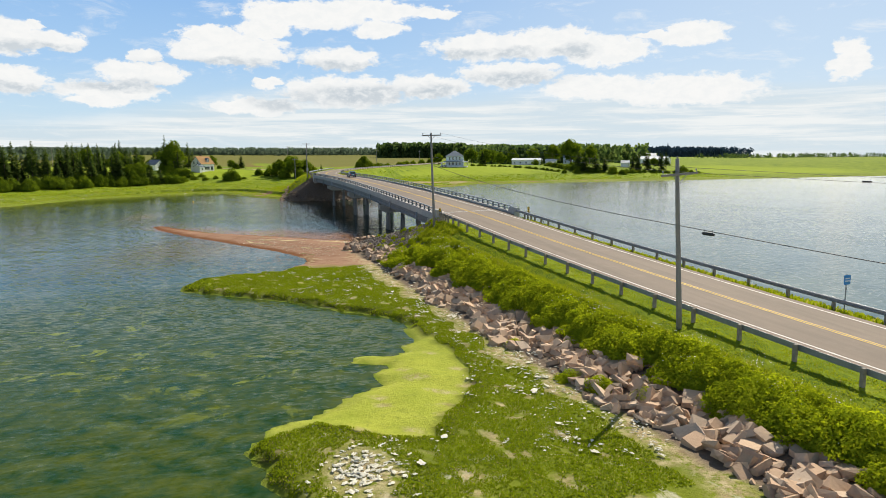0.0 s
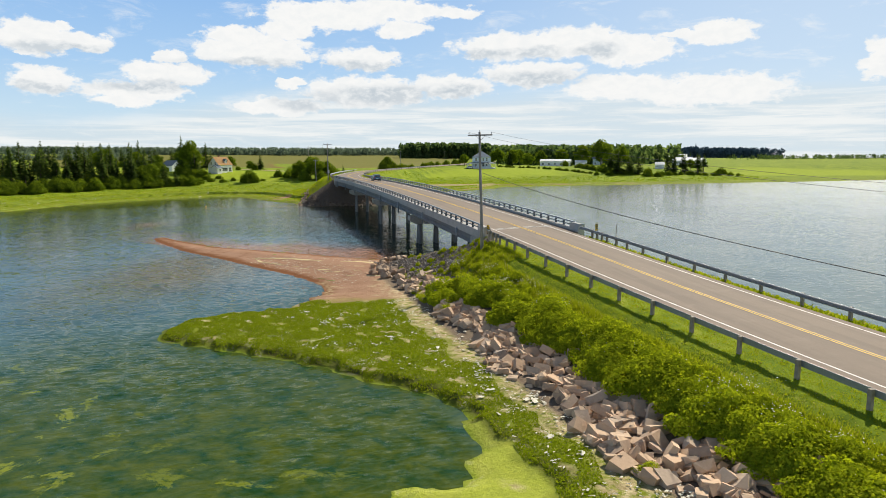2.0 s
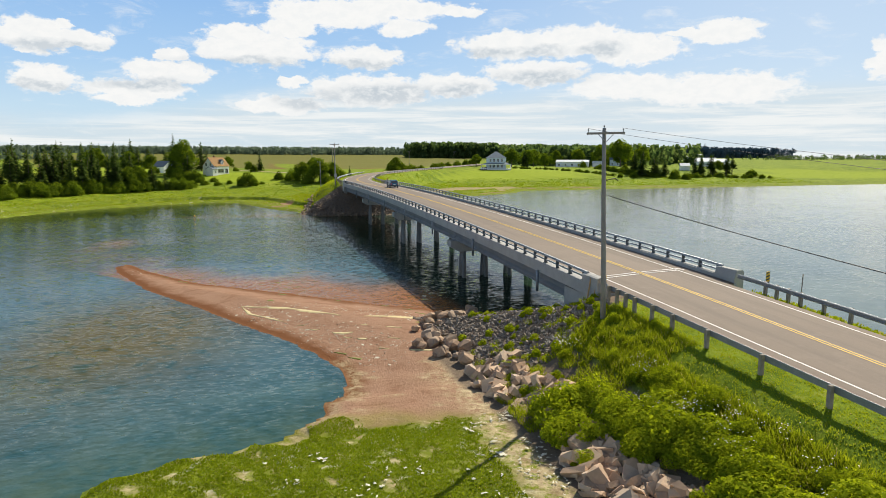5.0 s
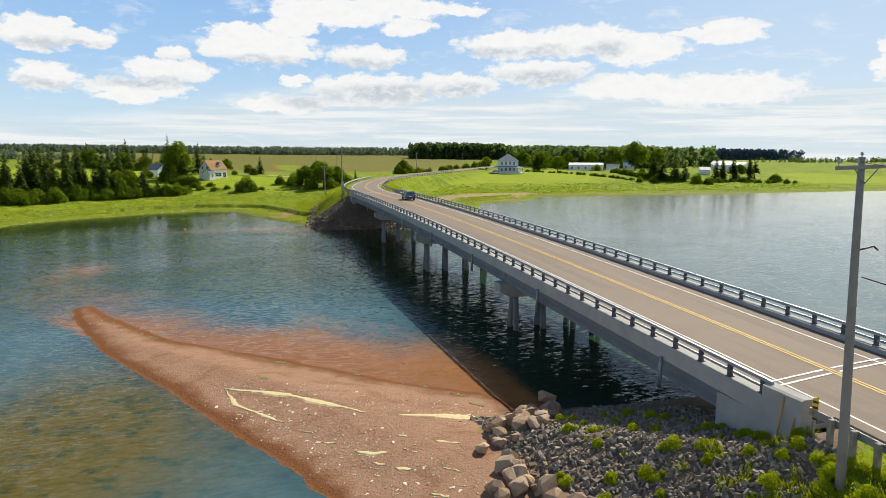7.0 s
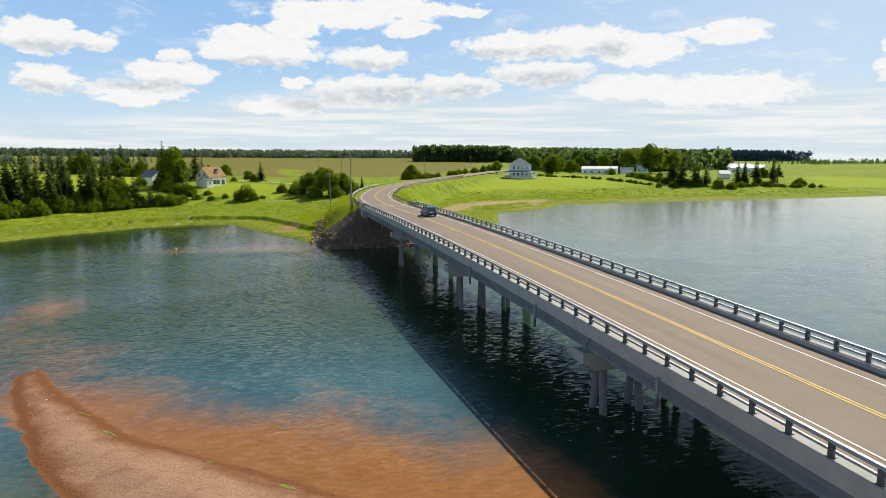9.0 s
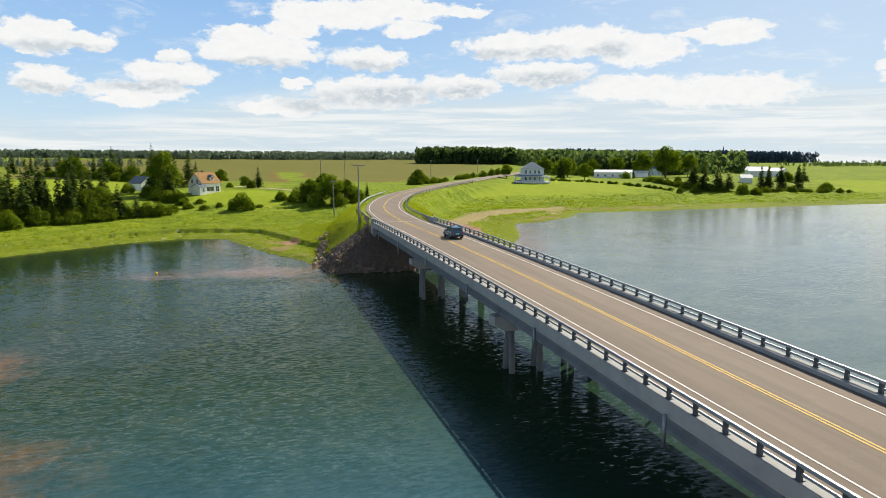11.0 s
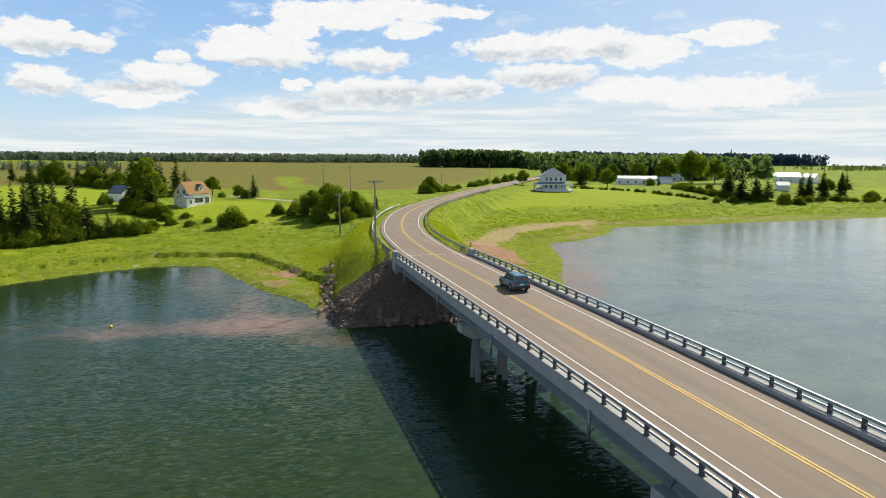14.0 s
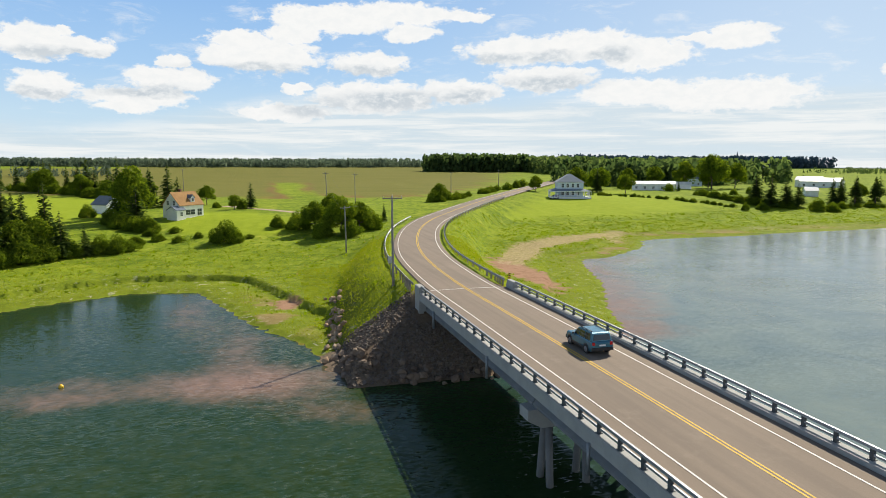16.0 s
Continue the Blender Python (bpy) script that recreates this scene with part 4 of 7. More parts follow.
M_RIDGE = leaf_material("haze_tinted_ridge", (0.085, 0.135, 0.15), (0.14, 0.19, 0.2), (1.3, 1.3, 1.3))
M_WOODS_NEAR = leaf_material("sunlit_mixed_woods", (0.055, 0.098, 0.036), (0.14, 0.19, 0.06), (1.4, 1.4, 1.0))
M_BLADE = leaf_material("grass_blades", (0.23, 0.28, 0.014), (0.37, 0.4, 0.036), (1.4, 1.4, 0.5), (0.34, 0.3, 0.14))
M_MARSH = leaf_material("marsh_grass_blades", (0.135, 0.178, 0.01), (0.24, 0.285, 0.02), (1.4, 1.45, 0.5), (0.34, 0.3, 0.14))
M_MARSH_PALE = leaf_material("rough_meadow_herbs", (0.15, 0.21, 0.012), (0.26, 0.32, 0.02), (1.4, 1.5, 0.5), (0.34, 0.3, 0.14))
M_PETAL = worn("white_blossom", (0.72, 0.72, 0.6), (0.8, 0.79, 0.68), 5, 0.7)
M_BARK = worn("grey_brown_bark", (0.09, 0.07, 0.05), (0.17, 0.14, 0.11), 4, 0.9)


def quad_mesh(name, centre, ax, ay, material):
    """One mesh of many small four-cornered leaves."""
    n = len(centre)
    co = np.stack([centre - ax - ay * 0.6, centre + ax - ay, centre + ax * 0.7 + ay, centre - ax * 0.8 + ay * 0.9], 1).reshape(-1, 3)
    me = bpy.data.meshes.new(name)
    me.from_pydata(co.tolist(), [], np.arange(4 * n).reshape(n, 4).tolist())
    me.materials.append(material)
    return me


def spread(rng, n):
    d = rng.normal(size=(n, 3))
    return d / np.linalg.norm(d, axis=1, keepdims=True)


def leaf_axes(rng, normal, size):
    t = np.cross(normal, spread(rng, len(normal)))
    t /= np.linalg.norm(t, axis=1, keepdims=True) + 1e-9
    b = np.cross(normal, t)
    s = size * rng.uniform(0.6, 1.3, (len(normal), 1))
    return t * s, b * s


def crown_points(rng, lobes, n, inner=0.55):
    """Leaves gathered near the skins of several lobes."""
    which = rng.randint(0, len(lobes), n)
    c, r = np.array([l[0] for l in lobes])[which], np.array([l[1] for l in lobes])[which]
    d = spread(rng, n)
    rad = rng.uniform(inner, 1.06, (n, 1)) ** 0.6
    p = c + d * rad * r[:, None] * np.array([1, 1, 0.85])
    normal = d + 0.8 * spread(rng, n) + np.array([0, 0, 0.35])
    return p, normal / np.linalg.norm(normal, axis=1, keepdims=True)


def broad_tree(name, seed, h, w, leaf, n, material, label, trunk=True, low=0.2):
    """A tree or bush: tapered trunk, limbs to its lobes, and a crown of leaves."""
    rng = np.random.RandomState(seed)
    ob = empty(name, Matrix(), label, "tree" if trunk else "bush", "trees" if trunk else "bushes")
    lobes = []
    k = 19 if trunk else 15
    for i in range(k):
        a, f = rng.uniform(0, 6.28), rng.uniform(0.1, 0.95)
        if not trunk:
            f = rng.uniform(0.0, 0.25) if i < k * 0.55 else rng.uniform(0.3, 0.75)
        z = h * (low + (0.88 - low) * f)
        reach = w * 0.5 * math.sqrt(max(0.08, 1 - abs(2 * f - 0.75) ** 2 if trunk else 1.15 - f)) * rng.uniform(0.35, 0.82)
        lobes.append(((reach * math.cos(a), reach * math.sin(a), z), w * rng.uniform(0.12, 0.27)))
    lobes.append(((0, 0, h * 0.8), w * 0.24))
    p, normal = crown_points(rng, lobes, n)
    p[:, 2] = np.maximum(p[:, 2], 0.05 + 0.2 * rng.uniform(size=n))
    ax, ay = leaf_axes(rng, normal, leaf)
    crown = new("crown", quad_mesh("crown", p, ax, ay, material))
    crown.parent = ob
    bm = bmesh.new()
    r0 = max(0.03, 0.022 * h)
    fork = Vector((0, 0, h * (0.3 if trunk else 0.08)))
    tube(bm, (0, 0, -0.3), fork, r0, r0 * 0.75, 8)
    part("trunk", bm, M_BARK, ob, "grey-brown trunk")
    for c, r in lobes[:: 3 if trunk else 6]:
        bm = bmesh.new()
        c = Vector(c)
        m = fork.lerp(c, 0.55) + Vector((0, 0, -0.04 * h))
        tube(bm, fork - Vector((0, 0, 0.02 * h)), m, r0 * 0.5, r0 * 0.3, 6)
        tube(bm, m, c, r0 * 0.3, r0 * 0.1, 5)
        part("limb", bm, M_BARK, ob)
    return ob


def spruce(name, seed, h, w, n_levels, label, material=None, bare=0.08):
    """A spruce: straight trunk, drooping whorls of needled branches with gaps."""
    rng = np.random.RandomState(seed)
    ob = empty(name, Matrix(), label, "tree", "trees")
    cs, axs, ays = [], [], []
    for i in range(n_levels):
        f = i / (n_levels - 1)
        z = h * (bare + (0.98 - bare) * f)
        rad = w * 0.5 * (1 - f) ** 0.8 + 0.12
        k = max(4, int(9 * (1 - f) + 4))
        for j in range(k):
            a = rng.uniform(0, 6.28)
            ln = rad * rng.uniform(0.6, 1.12)
            if rng.uniform() < 0.1:
                continue
            m = max(2, int(ln / (0.028 * h)) + 1)
            for s in range(m):
                t = (s + 0.6) / m
                droop = -0.24 * ln * t * t + 0.05 * ln * t
                x = np.array([math.cos(a), math.sin(a), 0.0]) * ln * t
                x[2] = z + droop + rng.normal() * 0.012 * h
                out = np.array([math.cos(a), math.sin(a), -0.35 * t])
                side = np.array([-math.sin(a), math.cos(a), rng.normal() * 0.3])
                width = (0.045 * h * (1 - 0.5 * t) + 0.05) * rng.uniform(0.6, 1.3) * (0.5 + 0.5 * (1 - f))
                cs.append(x)
                axs.append(out * ln / m * 0.85)
                ays.append(side * width)
    crown = new("crown", quad_mesh("crown", np.array(cs), np.array(axs), np.array(ays), material or M_NEEDLE))
    crown.parent = ob
    bm = bmesh.new()
    tube(bm, (0, 0, -0.3), (0, 0, h * 0.97), 0.016 * h, 0.01, 8)
    part("trunk", bm, M_BARK, ob, "straight grey trunk")
    return ob


def ground_z(u, v):
    """Height of the ground sheet at a place of the plan."""
    i = min(max(int(np.searchsorted(SHEET_U, u)) - 1, 0), len(SHEET_U) - 2)
    j = min(max(int(np.searchsorted(SHEET_V, v)) - 1, 0), len(SHEET_V) - 2)
    a = (u - SHEET_U[i]) / (SHEET_U[i + 1] - SHEET_U[i])
    b = (v - SHEET_V[j]) / (SHEET_V[j + 1] - SHEET_V[j])
    z = SHEET_Z
    return float((z[i, j] * (1 - a) + z[i + 1, j] * a) * (1 - b) + (z[i, j + 1] * (1 - a) + z[i + 1, j + 1] * a) * b)


PLANTS = {}


def plant(kind, u, v, scale=1.0, wide=1.0, label=""):
    """A copy of a plant on the ground at a place of the plan."""
    rng = random.Random(int(u * 131 + v * 977) & 0xFFFF)
    src = PLANTS[kind][rng.randrange(len(PLANTS[kind]))]
    ob = copy_thing(src, Matrix())
    ob.matrix_basis = Matrix.Translation(W(u, v, ground_z(u, v) - 0.05)) @ Matrix.Rotation(rng.uniform(0, 6.28), 4, "Z") @ Matrix.Diagonal((scale * wide, scale * wide, scale, 1))
    if label:
        ob["label"] = label
    return ob


def build_plants():
    # one tree of each kind, ten metres high, is shaped at the place of its first copy below
    PLANTS["broad"] = [broad_tree("deciduous_tree", 5 + i, 10, 8.5, 0.17, 6500, M_LEAF, "leafy dark green deciduous tree with a full crown") for i in range(3)]
    PLANTS["bush"] = [broad_tree("bush", 25 + i, 4, 5.6, 0.11, 5200, M_LEAF, "dense dark green rounded bush", False, 0.14) for i in range(2)]
    PLANTS["shrub"] = [broad_tree("shrub", 45 + i, 1.1, 2.7, 0.04, 7600, M_LEAF_BRIGHT, "bright green leafy roadside shrub", False, 0.1) for i in range(4)]
    PLANTS["spruce"] = [spruce("spruce_tree", 65 + i, 10, 4.6 - 0.5 * i, 26, "dark green spruce tree with drooping branches") for i in range(3)]
    PLANTS["thin"] = [spruce("spruce_tree", 85 + i, 10, 3.6, 20, "thin spruce tree with a bare lower trunk", bare=0.32) for i in range(2)]
    # shoreline wood on the far bank
    rng = random.Random(4)
    for i in range(26):
        f = i / 25
        u, v = 176 + 34 * f + rng.uniform(-4, 6), -112 + 42 * f + rng.uniform(-4, 4)
        plant(rng.choice(["spruce", "thin", "spruce", "thin", "thin"]), u, v, rng.uniform(1.1, 1.6), rng.uniform(0.8, 1.1))
    for i in range(22):
        f = i / 21
        u, v = 182 + 36 * f + rng.uniform(-4, 8), -116 + 46 * f + rng.uniform(-4, 4)
        plant(rng.choice(["spruce", "thin", "spruce"]), u, v, rng.uniform(1.1, 1.65), rng.uniform(0.85, 1.15))
    for i in range(38):
        f = i / 37
        u, v = 172 + 38 * f + rng.uniform(-3, 2), -108 + 40 * f + rng.uniform(-2, 2)
        plant("bush", u, v, rng.uniform(0.7, 1.3))
    for u, v, k, s, w in ((207, -73, "spruce", 1.5, 1.1), (210, -69, "broad", 1.0, 0.95), (213, -66.5, "broad", 1.05, 0.9), (210, -65, "bush", 1.3, 1.0), (213, -62, "spruce", 1.15, 1.3), (212, -64.5, "bush", 1.2, 0.9),
                          (215, -58, "spruce", 0.78, 1.4), (214, -60.5, "bush", 1.0, 1.0), (217, -55.5, "bush", 1.2, 0.9), (218, -52.5, "bush", 1.15, 0.9), (220, -50, "bush", 0.7, 1.2), (226, -50, "bush", 0.6, 1.4),
                          (230, -46, "bush", 0.5, 1.5), (228, -41, "bush", 0.45, 1.5), (232, -37, "bush", 0.4, 1.6), (224.5, -30, "bush", 1.5, 1.05), (226, -33, "bush", 0.4, 1.7), (229, -25, "bush", 0.3, 1.9),
                          (236, -48, "bush", 0.55, 1.5), (240, -43, "bush", 0.45, 1.5)):
        plant(k, u, v, s * 0.86, w)
    # round the white house
    plant("broad", 257, -55.5, 1.55, 0.8)
    plant("spruce", 263, -60, 1.72, 0.9)
    plant("spruce", 250, -53.5, 1.05, 1.75)
    for u, v, k, s, w in ((242, -50, "bush", 0.95, 1.1), (244, -53, "bush", 0.9, 1.2), (247, -57, "bush", 1.0, 1.2), (252, -60, "bush", 1.0, 1.1), (262, -68, "bush", 0.9, 0.9),
                          (300, -57, "spruce", 1.25, 1.3), (302, -52, "spruce", 1.4, 1.3), (296, -62, "spruce", 1.1, 1.3), (312, -50, "spruce", 1.0, 1.3),
                          (306, -40, "broad", 0.72, 1.0), (281, -30, "broad", 0.5, 1.0), (282, -27.5, "bush", 0.8, 0.8), (285, -25, "spruce", 0.85, 1.3), (290, -36, "bush", 0.5, 1.4)):
        plant(k, u, v, s, w)
    # hedge with spruces in front of the big field
    for i in range(46):
        f = i / 45
        plant(rng.choice(["bush", "bush", "bush", "broad"]), 340 + 130 * f + rng.uniform(-3, 3), -66 - 84 * f + rng.uniform(-3, 3), rng.uniform(0.75, 1.25) * (0.55 if i % 4 == 3 else 1), 1.15)
    for u, v, s, w in ((462, -146, 1.35, 1.3), (456, -138, 1.5, 1.3), (455, -131, 1.6, 1.3), (440, -124, 1.5, 1.1), (425, -113, 1.3, 1.0), (408, -104, 1.4, 1.2), (402, -99, 1.75, 1.05), (398, -95, 1.3, 1.2),
                       (392, -88, 1.25, 1.3), (388, -86, 1.0, 1.3), (372, -76, 1.1, 1.2), (366, -72, 1.2, 1.2), (358, -66, 1.3, 1.2), (480, -160, 1.3, 1.2), (500, -176, 1.4, 1.2)):
        plant("spruce", u, v, s, w)
    # thicket beside the far approach
    for u, v, k, s in ((231, -9, "broad", 0.85), (226, -3, "broad", 1.0), (229, 2, "broad", 0.8), (236, -13, "bush", 1.2), (224, -8, "bush", 1.1), (222, -1, "bush", 1.0),
                       (233, 5, "bush", 1.3), (238, -4, "broad", 0.9), (249, 12, "spruce", 0.55), (246, 9, "bush", 0.5), (240, -18, "bush", 0.8)):
        plant(k, u, v, s)
    # along the road beyond
    for u, v, k, s in ((310, 45, "broad", 0.72), (307, 42, "bush", 1.1), (316, 49, "bush", 1.1), (327, 57, "bush", 0.8), (341, 67, "bush", 0.6), (356, 78, "bush", 0.7), (366, 86, "bush", 0.8),
                       (378, 94, "bush", 0.8), (388, 103, "bush", 1.0), (400, 113, "bush", 1.1), (410, 121, "bush", 1.1)):
        plant(k, u, v, s)
    for i in range(26):
        f = rng.random()
        plant("bush", 305 + 108 * f + rng.uniform(-2, 2), 41 + 80 * f + rng.uniform(-2, 2), rng.uniform(0.25, 0.75), rng.uniform(0.9, 1.6))
    # round the blue house and the sheds
    for u, v, k, s in ((362, 108, "broad", 0.8), (358, 139, "spruce", 1.3), (362, 143, "broad", 1.2), (345, 147, "broad", 1.0), (372, 128, "spruce", 1.2), (378, 138, "broad", 1.3), (380, 150, "broad", 1.2),
                       (392, 160, "broad", 1.25), (372, 216, "broad", 2.0), (384, 207, "broad", 1.6), (378, 236, "broad", 1.5), (388, 226, "broad", 1.5), (396, 196, "broad", 1.3), (398, 180, "broad", 1.2),
                       (360, 181, "bush", 1.0), (356, 184, "spruce", 0.55), (330, 205, "bush", 0.8), (322, 190, "bush", 0.7)):
        plant(k, u, v, s)
    for u, v, k, s, w in ((297, 180.5, "spruce", 1.3, 1.5), (300, 184, "spruce", 1.2, 1.5), (288, 180.5, "spruce", 1.45, 1.4), (287, 187, "spruce", 1.2, 1.5), (289, 195, "spruce", 1.0, 1.7), (290, 191, "spruce", 0.8, 1.6),
                          (296, 220, "spruce", 1.15, 1.3), (294, 223, "spruce", 1.2, 1.2), (298, 226, "spruce", 1.1, 1.2), (291, 227, "thin", 1.25, 1.4), (293, 230, "spruce", 1.2, 1.1), (290, 237, "thin", 1.25, 1.4), (294, 241, "spruce", 1.2, 1.2), (296, 246, "thin", 1.2, 1.3),
                          (278, 194, "bush", 1.25, 1.1), (275, 199, "bush", 0.85, 1.2), (283, 172, "bush", 0.7, 1.3), (282, 163, "bush", 0.75, 0.7), (301, 240, "broad", 0.8, 1.0), (288, 253, "bush", 1.0, 1.3)):
        plant(k, u, v, s, w)
    # hedges across the hay meadows
    for path, lo, hi, k in ((((336, 124), (313, 147), (288, 162)), 0.2, 0.42, 34), (((327, 172), (308, 176), (292, 178), (284, 188)), 0.45, 0.85, 22), (((285, 198), (283, 230), (280, 262)), 0.35, 0.7, 18)):
        pts = np.array(path, float)
        for i in range(k):
            f = (len(pts) - 1) * (i + rng.random()) / k
            j = min(int(f), len(pts) - 2)
            a = pts[j] + (pts[j + 1] - pts[j]) * (f - j)
            plant("bush", a[0] + rng.uniform(-1.2, 1.2), a[1] + rng.uniform(-1.2, 1.2), rng.uniform(lo, hi), rng.uniform(1.0, 1.6))
    # shrubs down the causeway's bank
    for i in range(190):
        u = -74 + 65 * (i + rng.uniform(0, 1)) / 190
        w = -rng.uniform(9.0, 11.7) if u < -22 else -rng.uniform(8.6, 12.4)
        plant("shrub", u, float(vc(u)) + w, rng.uniform(0.65, 1.25) * (0.7 if w > -9.5 else 1), rng.uniform(0.95, 1.25))
    for u, w, s in ((-9.5, -13.4, 1.3), (-11.5, -14.0, 1.0), (-26, -12.6, 0.7), (-43, -15.6, 0.45), (-50, -15.8, 0.5), (-52, -15.2, 0.6), (-54, -13.8, 0.5), (-14, -14.6, 0.5), (-57, -12.5, 0.6)):
        plant("shrub", u, float(vc(u)) + w, s, 1.15)
    for i in range(110):
        u = rng.uniform(-9, 13)
        plant("shrub", u, float(vc(0)) - rng.uniform(5.8, 14), rng.uniform(0.16, 0.42) * (1.2 if u < -2 else 1), 0.85)
    for srcs in PLANTS.values():
        for s in srcs:
            for o in [*s.children_recursive, s]:
                bpy.data.objects.remove(o)


build_plants()


def strip_woods(name, label, a, b, depth, count, seed, h0, h1, broad=0.3, material=None):
    """A far wood: many small trees with ragged tops in one mesh."""
    rng = np.random.RandomState(seed)
    n = count
    f = rng.uniform(size=n)
    u = a[0] + (b[0] - a[0]) * f + rng.uniform(-depth, depth, n)
    v = a[1] + (b[1] - a[1]) * f + rng.uniform(-depth, depth, n)
    z = land(u, v)[0]
    h = rng.uniform(h0, h1, n)
    leafy = rng.uniform(size=n) < broad
    x, y = C0X + UX * u + UY * v, C0Y + UY * u - UX * v
    k = 22
    t = rng.uniform(0.04, 1.0, (n, k))
    wide = np.where(leafy[:, None], 0.34 * np.sqrt(np.clip(1 - (1.6 * t - 0.75) ** 2, 0.05, 1)), 0.19 * (1 - t) + 0.015) * h[:, None]
    ang = rng.uniform(0, 6.28, (n, k))
    rad = wide * rng.uniform(0.35, 1.0, (n, k))
    c = np.stack([x[:, None] + rad * np.cos(ang), y[:, None] + rad * np.sin(ang), z[:, None] + t * h[:, None] * 0.97], -1).reshape(-1, 3)
    size = (h[:, None] * np.where(leafy[:, None], 0.1, 0.035 + 0.05 * (1 - t))).reshape(-1, 1)
    nrm = np.stack([np.cos(ang), np.sin(ang), 0.4 + 0 * ang], -1).reshape(-1, 3) + 0.7 * rng.normal(size=(n * k, 3))
    nrm /= np.linalg.norm(nrm, axis=1, keepdims=True)
    up = np.array([[0, 0, 1.0]])
    s = np.cross(nrm, up)
    s /= np.linalg.norm(s, axis=1, keepdims=True) + 1e-9
    tt = np.cross(s, nrm)
    me = quad_mesh(name, c, s * size, tt * size * 1.25, material or M_WOODS)
    return tagged(new(name, me), label, "woods", kind="stuff")


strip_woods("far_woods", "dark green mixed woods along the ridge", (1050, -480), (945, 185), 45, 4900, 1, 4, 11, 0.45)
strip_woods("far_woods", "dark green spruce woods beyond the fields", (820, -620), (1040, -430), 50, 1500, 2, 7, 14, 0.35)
strip_woods("far_woods", "dense dark green wood at the field's edge", (770, 168), (752, 262), 16, 800, 3, 11, 19, 0.6, M_WOODS_NEAR)
strip_woods("far_woods", "mixed green woods behind the farmsteads", (800, 300), (470, 300), 45, 1500, 4, 9, 17, 0.6, M_WOODS_NEAR)
strip_woods("far_woods", "distant wooded ridge, tinted blue-green for haze", (1240, 560), (1180, 1050), 60, 2200, 5, 14, 24, 0.3, M_RIDGE)
strip_woods("far_woods", "mixed woods behind the sheds", (450, 180), (440, 260), 22, 260, 6, 9, 15, 0.7, M_WOODS_NEAR)
strip_woods("far_woods", "hedges and copses beyond the hay fields", (620, 560), (560, 900), 40, 420, 7, 3, 6, 0.7, M_WOODS_NEAR)
strip_woods("far_woods", "scattered hedge trees between fields", (640, -330), (700, -140), 14, 160, 8, 5, 10, 0.4)

# ---------------- guard rails ----------------
M_BARK_POST = M_WOODPOST


def build_guard_rail(d, us, posts, label):
    rail = empty("guard_rail", Matrix.Translation(off(us[0], d, 0)), label, "guard rail", "guard rails", "")
    inv = rail.matrix_world.inverted()
    s = 1 if d < 0 else -1
    prof = [(d + s * a, z) for a, z in ((0.0, 0.38), (0.07, 0.42), (0.075, 0.48), (0.02, 0.51), (0.02, 0.57), (0.075, 0.6), (0.07, 0.66), (0.0, 0.7), (-0.02, 0.7), (-0.015, 0.38))]
    bm = bmesh.new()
    sweep(bm, prof, us)
    bmesh.ops.transform(bm, matrix=inv, verts=bm.verts[:])
    part("rail_beam", bm, M_GALV, rail, "grey galvanised corrugated steel beam")
    bm = bmesh.new()
    box(bm, (-0.1, -0.1, -0.9), (0.1, 0.1, 0.72), bevel=0.015)
    pm = finish("post", bm, M_BARK_POST)
    for u in posts:
        o = new("post", pm)
        o.parent = rail
        o.matrix_basis = inv @ at(u, d - s * 0.14, -0.02)
    return rail


def post_list(a, b, d, dense_end=None):
    out = list(np.arange(a, b, d))
    if dense_end is not None:
        out += [dense_end + k * x for k, x in [((-1) if dense_end < 60 else 1, v) for v in (0.6, 1.6, 2.6, 3.6, 5.4, 7.3)]]
    return [float(x) for x in out]


build_guard_rail(-5.85, steps(-150, 0.35, 2.5), post_list(-148, -8.5, 3.72, -0.2), "galvanised steel guard rail on wooden posts along the grass verge")
build_guard_rail(5.0, steps(-150, 0.3, 2.5), post_list(-147, -9.5, 3.66, -1.6), "galvanised steel guard rail on wooden posts above the water")
build_guard_rail(-5.85, steps(135.2, 224, 2.0), post_list(143, 222, 3.7, 135.6), "galvanised guard rail round the outside of the bend")
build_guard_rail(5.35, steps(135.2, 305, 2.0), post_list(143, 304, 3.7, 135.6), "galvanised guard rail round the inside of the bend")

# ---------------- poles and lines ----------------
M_CABLE = worn("black_cable", (0.03, 0.03, 0.03), (0.05, 0.05, 0.05), 2, 0.6)
M_CERAMIC = worn("glazed_insulator", (0.3, 0.3, 0.3), (0.4, 0.4, 0.4), 8, 0.3)


